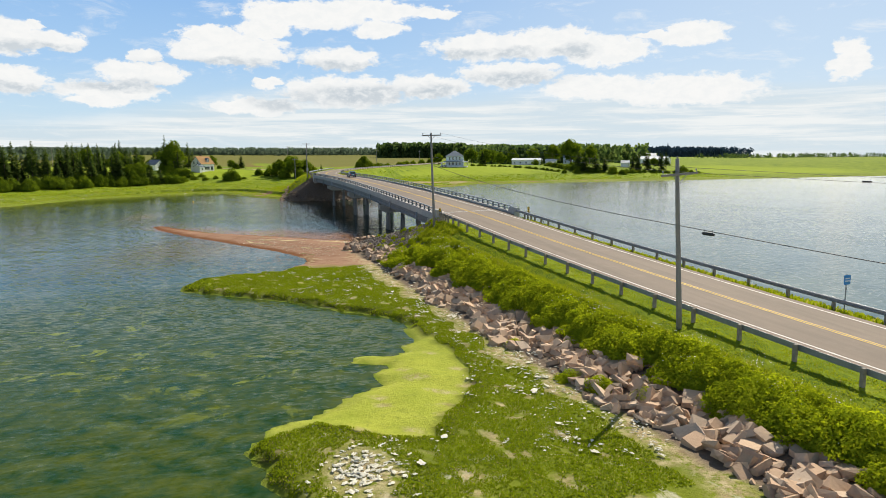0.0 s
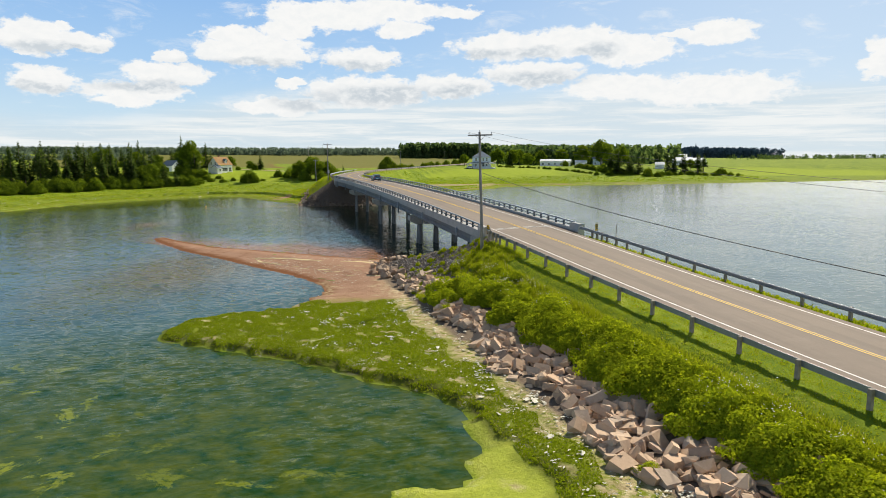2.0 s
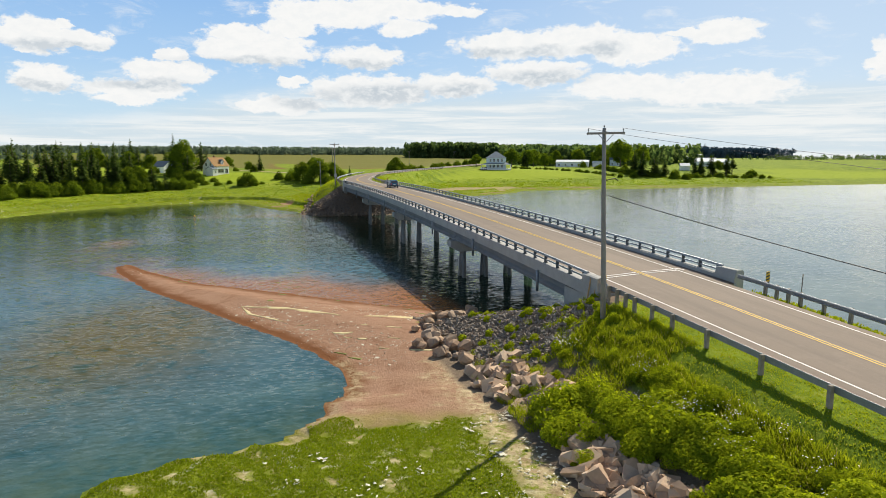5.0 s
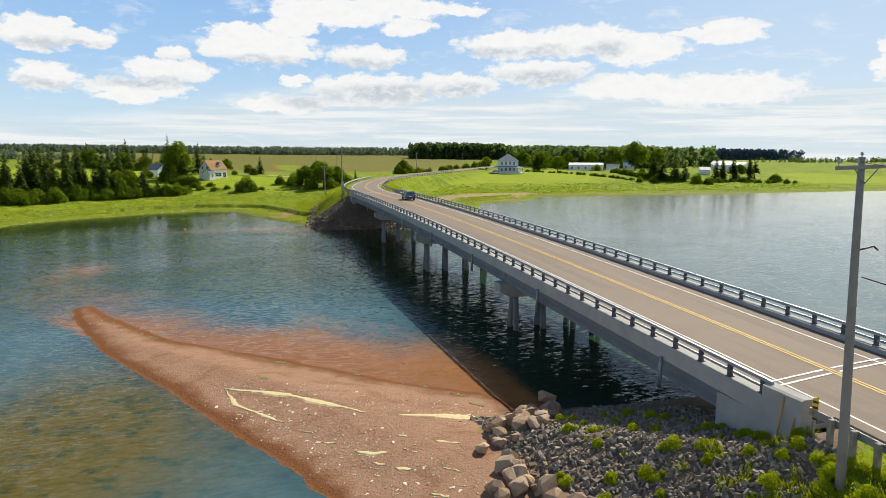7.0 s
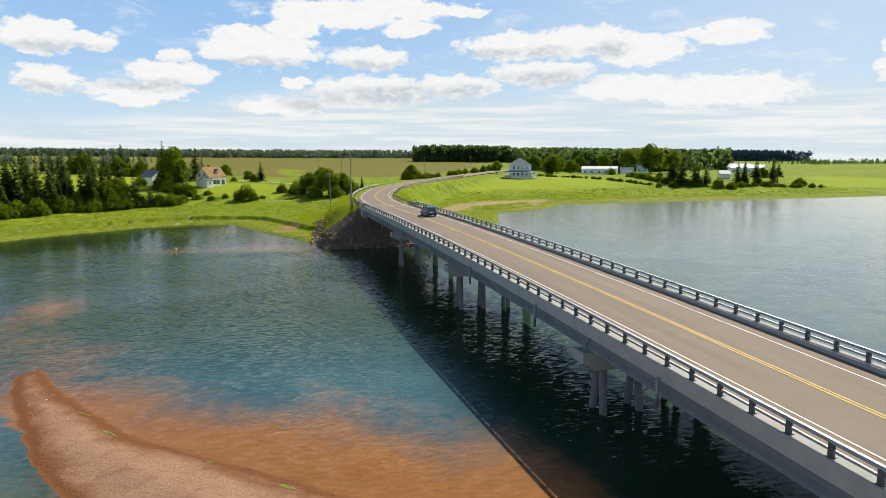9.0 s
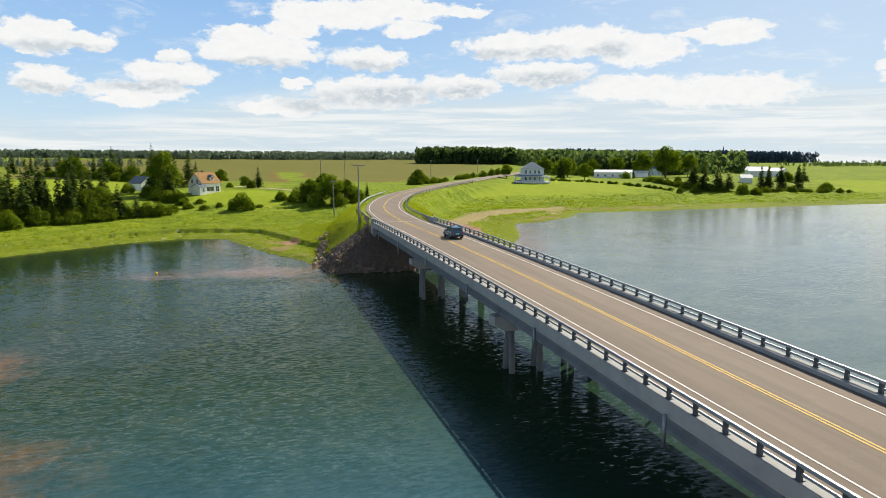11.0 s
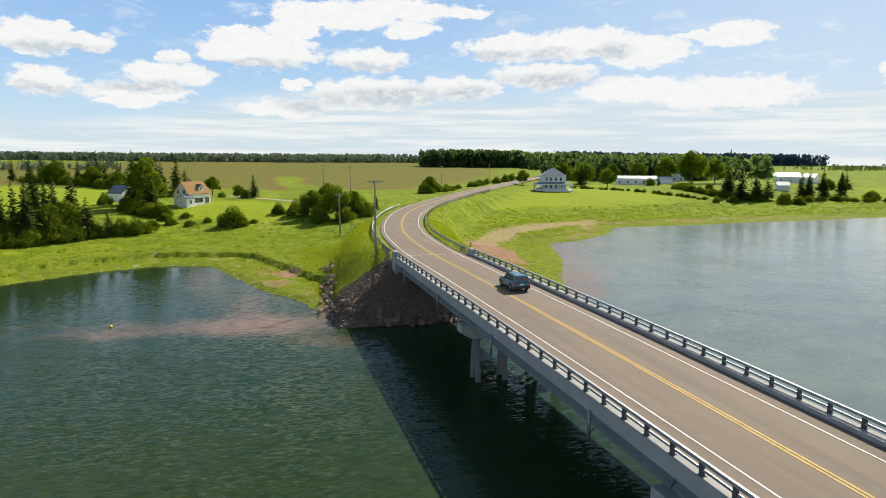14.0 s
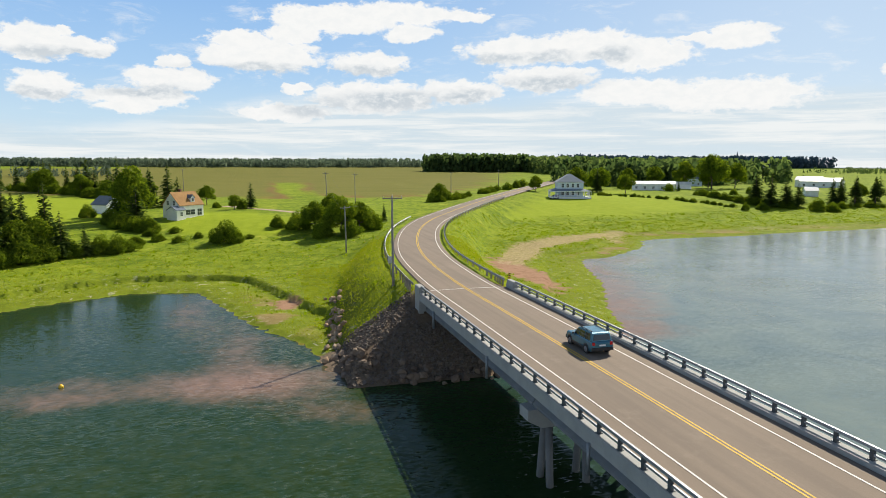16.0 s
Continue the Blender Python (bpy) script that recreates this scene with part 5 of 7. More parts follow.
def build_pole(u, v, h, lean=(0.0, 0.0), arms=1, turn=0.0, drop=0.0):
    z = ground_z(u, v)
    h = h - z
    pole = empty("utility_pole", plan_at(u, v, z, turn) @ pose(0, 0, 0, lean[0], lean[1]), "weathered grey wooden utility pole with a crossarm", "utility pole", "utility poles")
    bm = bmesh.new()
    pipe(bm, [(0.015 * math.sin(k * 1.3), 0, h * k / 5 - (0.8 if k == 0 else 0)) for k in range(6)], [0.175 - 0.013 * k for k in range(6)], 12)
    part("shaft", bm, M_POLE, pole, "grey weathered wooden shaft")
    bm = bmesh.new()
    box(bm, (-1.25, -0.26, h - drop - 0.38), (1.25, -0.16, h - drop - 0.25), bevel=0.012)
    part("crossarm", bm, M_POLE, pole, "wooden crossarm")
    for x in (-0.55, 0.55):
        bm = bmesh.new()
        tube(bm, (x, -0.21, h - drop - 0.32), (0, -0.17, h - drop - 0.85), 0.02, n=6)
        part("brace", bm, M_GALV, pole)
    for x in (-1.15, 1.15):
        bm = bmesh.new()
        tube(bm, (x, -0.21, h - drop - 0.26), (x, -0.21, h - drop - 0.12), 0.02, n=6)
        tube(bm, (x, -0.21, h - drop - 0.16), (x, -0.21, h - drop - 0.05), 0.055, 0.035, 8)
        part("insulator", bm, M_CERAMIC, pole)
    bm = bmesh.new()
    tube(bm, (0, 0, h), (0, 0, h + 0.08), 0.02, n=6)
    tube(bm, (0, 0, h + 0.06), (0, 0, h + 0.16), 0.055, 0.035, 8)
    part("insulator", bm, M_CERAMIC, pole)
    if arms > 1:
        bm = bmesh.new()
        tube(bm, (0.1, 0, h - 3.1), (0.75, 0, h - 3.0), 0.03, n=6)
        tube(bm, (0.75, 0, h - 3.0), (0.95, 0, h - 3.15), 0.03, n=6)
        part("service_arm", bm, M_CABLE, pole, "curved dark service arm")
    return pole


# plan place, and the height of the top over the water
POLES = [(-118, -3.2, 12.0), (-48.2, -5.4, 12.6), (-2.8, -7.1, 15.8), (141.8, -6.6, 18.0), (204, -4.6, 13.0), (276, -1.5, 19.5), (286, 9, 19), (352, 62, 18.5), (425, 112, 19), (355, -128, 20), (430, -60, 20)]
LEANS = [(0, 0), (0, -3.6), (0, -1.6), (0, 0), (0, -1.0), (0, -0.8), (0, 0), (0, 0), (0, 0), (0, 0), (0, 0)]
for i, ((u, v, h), lean) in enumerate(zip(POLES, LEANS)):
    build_pole(u, v, h, lean, 2 if i in (2, 4) else 1, 0.0 if i < 4 else 0.5, 0.6 if i == 1 else 0.0)


def wire(name, a, b, sag, r, label):
    bm = bmesh.new()
    n = 18
    pts = [a.lerp(b, k / n) - Vector((0, 0, sag * 4 * (k / n) * (1 - k / n))) for k in range(n + 1)]
    pipe(bm, pts, [r] * len(pts), 5)
    c = pts[0]
    bmesh.ops.translate(bm, verts=bm.verts[:], vec=-c)
    return thing(name, bm, M_CABLE, Matrix.Translation(c), label, "cable", "overhead cables")


def pole_top(i, x, dz):
    u, v, h = POLES[i]
    return plan_at(u, v, ground_z(u, v)) @ pose(0, 0, 0, 0, LEANS[i][1]) @ Vector((x, -0.12, h - ground_z(u, v) + dz))


for a, b in ((0, 1), (1, 2), (3, 4), (4, 5)):
    for x in (-1.15, 1.15):
        wire("power_line", pole_top(a, x, -0.62 if a == 1 else -0.02), pole_top(b, x, -0.62 if b == 1 else -0.02), 0.5 if b != 3 else 1.6, 0.009, "thin dark overhead power line")
for a, b in ((0, 1), (1, 2)):
    wire("telephone_cable", pole_top(a, 0.2, -4.0), pole_top(b, 0.2, -4.0), 0.5, 0.022, "sagging black telephone cable between poles")


def build_splice():
    a, b = pole_top(1, 0.2, -4.0), pole_top(0, 0.2, -4.0)
    d = (b - a).normalized()
    c = a + d * 2.2 - Vector((0, 0, 0.22))
    box_ob = empty("cable_splice_case", Matrix.Translation(c), "black splice case hanging on the telephone cable", "splice case")
    bm = bmesh.new()
    tube(bm, -d * 0.36, d * 0.36, 0.1, n=12)
    tube(bm, -d * 0.5, -d * 0.36, 0.04, 0.1, 12)
    tube(bm, d * 0.36, d * 0.5, 0.1, 0.04, 12)
    part("case", bm, M_CABLE, box_ob)
    for s in (-0.3, 0.3):
        bm = bmesh.new()
        tube(bm, d * s, d * s + Vector((0, 0, 0.26)), 0.012, n=6)
        part("hanger", bm, M_CABLE, box_ob)


build_splice()

# ---------------- road signs and markers ----------------
M_BLUE = worn("blue_sign_paint", (0.02, 0.2, 0.55), (0.03, 0.26, 0.62), 3, 0.4)
M_YELLOW = worn("yellow_sign_paint", (0.7, 0.42, 0.02), (0.75, 0.48, 0.03), 3, 0.4)
M_BLACK = worn("black_paint", (0.02, 0.02, 0.02), (0.035, 0.035, 0.035), 3, 0.5)
M_WHITE = worn("white_paint", (0.74, 0.75, 0.74), (0.82, 0.82, 0.8), 1.5, 0.6)
M_ALU = worn("bare_sign_back", (0.36, 0.38, 0.39), (0.46, 0.47, 0.48), 3, 0.5, 0.4)


def sign_post(name, m, h, label):
    ob = empty(name, m, label, "road sign", "road signs")
    bm = bmesh.new()
    box(bm, (-0.03, -0.03, -0.6), (0.03, 0.03, h), bevel=0.005)
    part("post", bm, M_GALV, ob, "galvanised sign post")
    return ob


def hazard_marker(m, slope):
    ob = sign_post("hazard_marker", m, 1.75, "narrow yellow and black striped hazard marker on a post")
    bm = bmesh.new()
    box(bm, (-0.15, -0.06, 0.8), (0.15, -0.035, 1.75), bevel=0.004)
    plate = part("plate", bm, M_YELLOW, ob, "yellow plate")
    for k in range(4):
        bm = bmesh.new()
        z = 0.86 + 0.23 * k
        prism(bm, [(-0.14, z), (-0.14, z + 0.1), (0.14, z + 0.1 + slope * 0.1), (0.14, z + slope * 0.1)], -0.066, -0.061)
        part("stripe", bm, M_BLACK, plate, "black slanting stripe")


hazard_marker(at(-1.2, 6.15, -0.6), 1)
hazard_marker(at(0.25, -5.75, -0.6), -1)
hazard_marker(at(135.6, 6.1, -0.5), 1)
s1 = sign_post("information_sign", at(-48.0, 6.4, -0.8), 2.9, "small blue square roadside sign with white lettering bars")
bm = bmesh.new()
box(bm, (-0.3, -0.06, 2.2), (0.3, -0.035, 2.85), bevel=0.01)
pl = part("plate", bm, M_BLUE, s1, "blue plate")
for z, w in ((2.62, 0.2), (2.45, 0.22)):
    bm = bmesh.new()
    box(bm, (-w, -0.066, z - 0.035), (w, -0.061, z + 0.035))
    part("lettering_bar", bm, M_WHITE, pl)
s2 = sign_post("road_sign", at(146.5, -6.8, -0.7), 2.9, "grey back of a road sign on a post beside the bend")
bm = bmesh.new()
box(bm, (-0.32, -0.06, 2.0), (0.32, -0.035, 2.9), bevel=0.01)
part("plate", bm, M_ALU, s2, "bare metal plate")
bm = bmesh.new()
tube(bm, (0, 0, -0.8), (0.12, 0, 2.6), 0.035, n=8)
thing("marker_stake", bm, M_WOODPOST, at(-2.7, 7.6, -1.4), "thin leaning grey stake beyond the guard rail", "stake")
for u, lean in ((-3.4, 9), (-4.0, 15)):
    bm = bmesh.new()
    box(bm, (-0.05, -0.02, -0.2), (0.05, 0.02, 1.9))
    thing("leaning_board", bm, worn("raw_pine", (0.45, 0.28, 0.13), (0.55, 0.36, 0.18), 3, 0.8), at(u + 4.9, -6.32, -1.2) @ pose(0, 0, 0, 0, lean), "raw pine board leaning against the parapet end", "board", "leaning boards")

# ---------------- float ----------------
bm = bmesh.new()
bmesh.ops.create_icosphere(bm, subdivisions=3, radius=0.24)
ob = thing("mooring_float", bm, M_YELLOW, Matrix.Translation(W(132.5, -41.9, 0.08)), "small round yellow mooring float on the water", "float", smooth=True)

# ---------------- car ----------------
M_CARBLUE = worn("teal_blue_car_paint", (0.05, 0.17, 0.24), (0.06, 0.19, 0.27), 2, 0.25, 0.35, 0.02, 60, 0.6)
M_TRIM = worn("black_plastic_trim", (0.02, 0.02, 0.022), (0.035, 0.035, 0.037), 5, 0.6)
M_TYRE = worn("tyre_rubber", (0.015, 0.015, 0.015), (0.03, 0.03, 0.03), 8, 0.85)
M_RIM = worn("alloy_rim", (0.25, 0.26, 0.28), (0.4, 0.41, 0.43), 8, 0.35, 0.8)
M_CARGLASS = worn("dark_car_glass", (0.012, 0.016, 0.02), (0.016, 0.02, 0.025), 1, 0.06, 0.0, 0.0, 10, 0.7)
M_RED = worn("red_tail_lamp", (0.45, 0.01, 0.01), (0.5, 0.02, 0.02), 5, 0.25)
M_WHITECAR = worn("white_car_paint", (0.7, 0.71, 0.72), (0.74, 0.75, 0.76), 2, 0.25)


def loft(bm, rings):
    vs = [[bm.verts.new(p) for p in r] for r in rings]
    n = len(vs[0])
    for a, b in zip(vs, vs[1:]):
        for i in range(n):
            bm.faces.new((a[i], a[(i + 1) % n], b[(i + 1) % n], b[i]))
    bm.faces.new(vs[0][::-1])
    bm.faces.new(vs[-1])
    bmesh.ops.recalc_face_normals(bm, faces=bm.faces[:])


def build_car(m, paint, name, label):
    """A boxy compact SUV; its own y axis points ahead."""
    car = empty(name, m, label, "car", "cars")
    hw = 0.92

    def ring(y, z0, z1, w, top):
        return [(-w, y, z0), (w, y, z0), (w * 1.02, y, z0 + 0.35 * (z1 - z0)), (w, y, z1 - 0.06), (w * top, y, z1), (-w * top, y, z1), (-w, y, z1 - 0.06), (-w * 1.02, y, z0 + 0.35 * (z1 - z0))]
    bm = bmesh.new()
    loft(bm, [ring(-2.18, 0.42, 0.95, hw * 0.93, 0.94), ring(-2.1, 0.34, 1.06, hw, 0.95), ring(-1.0, 0.3, 1.08, hw, 0.95), ring(0.85, 0.3, 1.06, hw, 0.95), ring(1.1, 0.3, 1.05, hw, 0.93), ring(1.95, 0.33, 1.0, hw * 0.97, 0.9), ring(2.18, 0.42, 0.88, hw * 0.88, 0.9)])
    part("body", bm, paint, car, "painted body")

    def cab(y, z, w):
        return [(-w, y, z), (w, y, z)]
    bm = bmesh.new()
    prof = [(-2.06, 1.05, 0.86), (-1.93, 1.62, 0.76), (-1.75, 1.7, 0.73), (0.05, 1.72, 0.73), (0.32, 1.68, 0.73), (0.95, 1.04, 0.84)]
    top = [(bm.verts.new((-w, y, z)), bm.verts.new((w, y, z))) for y, z, w in prof]
    for (a, b), (c, d) in zip(top, top[1:]):
        bm.faces.new((a, b, d, c))
    bm.faces.new([p[0] for p in top])
    bm.faces.new([p[1] for p in top][::-1])
    bm.faces.new((top[0][0], top[-1][0], top[-1][1], top[0][1]))
    bmesh.ops.recalc_face_normals(bm, faces=bm.faces[:])
    bmesh.ops.bevel(bm, geom=[e for e in bm.edges if e.calc_face_angle(0) > 0.5], offset=0.05, segments=2, affect="EDGES")
    part("cabin", bm, paint, car, "painted roof and pillars")
    # glazing set a little proud of the cabin
    bm = bmesh.new()
    vs = [bm.verts.new(p) for p in ((-0.72, -2.075, 1.14), (0.72, -2.075, 1.14), (0.64, -1.975, 1.55), (-0.64, -1.975, 1.55))]
    bm.faces.new(vs)
    part("rear_window", bm, M_CARGLASS, car, "dark rear window")
    bm = bmesh.new()
    vs = [bm.verts.new(p) for p in ((0.74, 0.87, 1.14), (-0.74, 0.87, 1.14), (-0.66, 0.4, 1.62), (0.66, 0.4, 1.62))]
    bm.faces.new(vs)
    part("windscreen", bm, M_CARGLASS, car, "dark windscreen")
    for s in (-1, 1):
        for y0, y1, t0, t1 in ((-1.82, -0.98, -1.72, -0.98), (-0.9, -0.12, -0.9, -0.12), (-0.04, 0.74, -0.04, 0.3)):
            bm = bmesh.new()
            vs = [bm.verts.new(p) for p in ((s * 0.865, y0, 1.12), (s * 0.865, y1, 1.12), (s * 0.775, t1, 1.6), (s * 0.775, t0, 1.6))]
            bm.faces.new(vs if s > 0 else vs[::-1])
            part("side_window", bm, M_CARGLASS, car, "dark side window")
        bm = bmesh.new()
        box(bm, (s * 0.62 - 0.025, -1.7, 1.74), (s * 0.62 + 0.025, 0.1, 1.78), bevel=0.008)
        for y in (-1.6, -0.8, 0.0):
            box(bm, (s * 0.62 - 0.02, y - 0.04, 1.69), (s * 0.62 + 0.02, y + 0.04, 1.745))
        part("roof_rail", bm, M_TRIM, car, "black roof rail")
        bm = bmesh.new()
        box(bm, (s * 0.73 - 0.12, -2.2, 0.78), (s * 0.73 + 0.12, -2.1, 1.02), bevel=0.02)
        part("tail_lamp", bm, M_RED, car, "red tail lamp")
        bm = bmesh.new()
        box(bm, (s * 1.0 - 0.09, 0.62, 1.05), (s * 1.0 + 0.09, 0.74, 1.2), bevel=0.03)
        part("door_mirror", bm, M_TRIM, car, "black door mirror")
        bm = bmesh.new()
        box(bm, (s * 0.93 - 0.02, -1.0, 0.3), (s * 0.93 + 0.03, 0.95, 0.5), bevel=0.015)
        part("sill_trim", bm, M_TRIM, car, "black plastic sill")
        for y in (-1.33, 1.34):
            bm = bmesh.new()
            n = 12
            outer, inner = 0.45, 0.385
            vo = [(outer * math.cos(math.pi * k / n), 0.36 + outer * math.sin(math.pi * k / n)) for k in range(n + 1)]
            vi = [(inner * math.cos(math.pi * k / n), 0.36 + inner * math.sin(math.pi * k / n)) for k in range(n + 1)]
            for x0, x1 in ((s * 0.9, s * 0.955),):
                a = [bm.verts.new((x1, y + p, z)) for p, z in vo]
                b = [bm.verts.new((x1, y + p, z)) for p, z in vi]
                c = [bm.verts.new((x0, y + p, z)) for p, z in vo]
                for k in range(n):
                    bm.faces.new((a[k], a[k + 1], b[k + 1], b[k]))
                    bm.faces.new((a[k], c[k], c[k + 1], a[k + 1]))
            part("wheel_arch", bm, M_TRIM, car, "black wheel arch")
            wheel = part("wheel", bmesh.new(), M_TYRE, car)
            bm = bmesh.new()
            tube(bm, (s * 0.72, y, 0.36), (s * 0.95, y, 0.36), 0.36, n=24)
            part("tyre", bm, M_TYRE, wheel, "black tyre")
            bm = bmesh.new()
            tube(bm, (s * 0.94, y, 0.36), (s * 0.965, y, 0.36), 0.23, 0.2, n=18)
            for k in range(5):
                a = 2 * math.pi * k / 5
                tube(bm, (s * 0.97, y, 0.36), (s * 0.97, y + 0.2 * math.cos(a), 0.36 + 0.2 * math.sin(a)), 0.035, n=6)
            part("rim", bm, M_RIM, wheel, "grey alloy rim")
    bm = bmesh.new()
    box(bm, (-0.9, -2.26, 0.36), (0.9, -2.08, 0.62), bevel=0.04)
    part("rear_bumper", bm, M_TRIM, car, "black rear bumper")
    bm = bmesh.new()
    box(bm, (-0.88, 2.08, 0.36), (0.88, 2.25, 0.66), bevel=0.04)
    part("front_bumper", bm, M_TRIM, car, "black front bumper")
    bm = bmesh.new()
    box(bm, (-0.26, -2.215, 0.72), (0.26, -2.19, 0.84))
    part("number_plate", bm, M_WHITE, car, "white number plate, blank")
    return car


build_car(at(107.0, 1.75, 0.02), M_CARBLUE, "suv_car", "teal blue compact off-road car driving on the bridge")

# ---------------- stones ----------------
def stone_material(name, per_island, tint=(1.0, 1.0, 1.0)):
    n = Nodes(name)
    r = n.island() if per_island else n.random()
    p = n.world()
    c = n.ramp(r, [(0.0, (0.2 * tint[0], 0.16 * tint[1], 0.13 * tint[2])), (0.35, (0.37 * tint[0], 0.265 * tint[1], 0.185 * tint[2])), (0.7, (0.52 * tint[0], 0.41 * tint[1], 0.3 * tint[2])), (1.0, (0.3 * tint[0], 0.275 * tint[1], 0.25 * tint[2]))])
    fine = n.noise(p, 6, 6, 0.65)
    c = n.mix(0.35, c, n.mix(fine, tuple(a * b for a, b in zip((0.16, 0.12, 0.09), tint)), tuple(a * b for a, b in zip((0.56, 0.46, 0.36), tint))))
    n.bump(fine, 0.5, 0.05)
    return n.done(c, 0.85, 0.0, 0.3)


M_STONE = stone_material("red_grey_sandstone", False, (1.26, 1.14, 1.0))
M_STONE_MANY = stone_material("red_grey_sandstone_rubble", True, (1.26, 1.14, 1.0))
M_RUBBLE = stone_material("dark_grey_rubble", True, (0.68, 0.71, 0.72))


def stone_bm(rng, flat):
    bm = bmesh.new()
    for sx in (-1, 1):
        for sy in (-1, 1):
            cx, cy = sx * rng.uniform(0.62, 1.0), sy * rng.uniform(0.62, 1.0)
            for sz in (-1, 1):
                k = rng.uniform(0.8, 1.05)
                bm.verts.new((cx * k * 0.5, cy * k * 0.38, sz * flat * rng.uniform(0.78, 1.0)))
            if rng.random() < 0.5:
                bm.verts.new((cx * 0.56, cy * 0.1, flat * rng.uniform(-0.6, 0.6)))
    hull = bmesh.ops.convex_hull(bm, input=bm.verts[:])
    loose = [v for v in bm.verts if not v.link_faces]
    bmesh.ops.delete(bm, geom=loose, context="VERTS")
    bmesh.ops.dissolve_limit(bm, angle_limit=0.16, verts=bm.verts[:], edges=bm.edges[:])
    bmesh.ops.triangulate(bm, faces=bm.faces[:])
    return bm


_rng = random.Random(7)
def boulder_bm(rng, flat):
    bm = bmesh.new()
    for _ in range(18):
        v = Vector((rng.gauss(0, 1), rng.gauss(0, 1), rng.gauss(0, 1))).normalized() * rng.uniform(0.88, 1.0)
        bm.verts.new((v.x * 0.5, v.y * 0.42, v.z * flat))
    bmesh.ops.convex_hull(bm, input=bm.verts[:])
    bmesh.ops.delete(bm, geom=[v for v in bm.verts if not v.link_faces], context="VERTS")
    bmesh.ops.triangulate(bm, faces=bm.faces[:])
    return bm


STONES = [finish("stone", stone_bm(_rng, _rng.uniform(0.08, 0.2)), M_STONE) for _ in range(16)]
M_BOULDER = stone_material("brown_boulder", False, (0.95, 0.84, 0.72))
# darker tint for the boulders of the far bridge bank
M_BOULDER_DARK = stone_material("dark_boulder", False, (0.45, 0.42, 0.4))
BOULDERS = [finish("boulder", boulder_bm(_rng, _rng.uniform(0.3, 0.42)), M_BOULDER) for _ in range(10)]
DARK_BOULDERS = [finish("boulder", boulder_bm(_rng, _rng.uniform(0.3, 0.42)), M_BOULDER_DARK) for _ in range(10)]


def stone_poses(rng, n, place, lo, hi, lift, tilt=0.5):
    out = []
    for _ in range(n):
        u, v = place(rng)
        s = lo + (hi - lo) * rng.random() ** 1.6
        m = Matrix.Translation(W(u, v, ground_z(u, v) + lift * s)) @ Euler((rng.gauss(0, tilt), rng.gauss(0, tilt), rng.uniform(0, 6.28))).to_matrix().to_4x4() @ Matrix.Diagonal((s, s * rng.uniform(0.8, 1.25), s * rng.uniform(0.8, 1.3), 1))
        out.append((u, v, s, m))
    return out


def joined(name, meshes, poses, material, parent, rng, label):
    vs, fs, k = [], [], 0
    for _, _, _, m in poses:
        me = meshes[rng.randrange(len(meshes))]
        for v in me.vertices:
            vs.append(tuple(m @ v.co))
        for p in me.polygons:
            fs.append([k + i for i in p.vertices])
        k += len(me.vertices)
    me = bpy.data.meshes.new(name)
    me.from_pydata(vs, [], fs)
    me.materials.append(material)
    ob = new(name, me)
    if parent:
        ob.parent = parent
        ob.matrix_parent_inverse = parent.matrix_world.inverted()
        ob["label"] = label
        ob["kind"] = "stuff"
    else:
        tagged(ob, label, "rubble", kind="stuff")
    return ob


def build_revetment():
    rng = random.Random(21)
    ob = empty("rock_revetment", Matrix.Translation(W(-40, -12, 0.5)), "sloping revetment of broken reddish sandstone slabs", "rock revetment", kind="structure")

    def place(r):
        u = r.uniform(-78, 0)
        lo, hi = (-15.9, -10.8) if u < -22 else (-15.0, -12.0)
        return u, float(vc(u)) + r.uniform(lo, hi) + 0.6 * math.sin(u * 0.5)
    poses = stone_poses(rng, 2300, place, 0.35, 1.4, 0.1, 0.45)
    near = [p for p in poses if -58 < p[0] < -26][:300]
    chosen = set(id(p) for p in near)
    inv = ob.matrix_world.inverted()
    for p in near:
        o = new("stone", STONES[rng.randrange(len(STONES))])
        o.parent = ob
        o.matrix_basis = inv @ p[3]
    joined("rubble", STONES, [p for p in poses if id(p) not in chosen], M_STONE_MANY, ob, rng, "more broken sandstone slabs")


def build_toe(name, label, path, count, width, lo, hi, seed, kinds=None):
    rng = random.Random(seed)
    ob = empty(name, Matrix.Translation(W(*path[0], 0.3)), label, "boulders", kind="structure")
    inv = ob.matrix_world.inverted()
    for i in range(count):
        f = rng.random() * (len(path) - 1)
        k = min(int(f), len(path) - 2)
        t = f - k
        u = path[k][0] + (path[k + 1][0] - path[k][0]) * t + rng.gauss(0, width)
        v = path[k][1] + (path[k + 1][1] - path[k][1]) * t + rng.gauss(0, width)
        s = rng.uniform(lo, hi)
        o = new("boulder", (kinds or BOULDERS)[rng.randrange(10)])
        o.parent = ob
        o.matrix_basis = inv @ (Matrix.Translation(W(u, v, max(-0.4, ground_z(u, v)) + 0.2 * s)) @ Euler((rng.gauss(0, 0.4), rng.gauss(0, 0.4), rng.uniform(0, 6.28))).to_matrix().to_4x4() @ Matrix.Diagonal((s, s * 1.1, s, 1)))


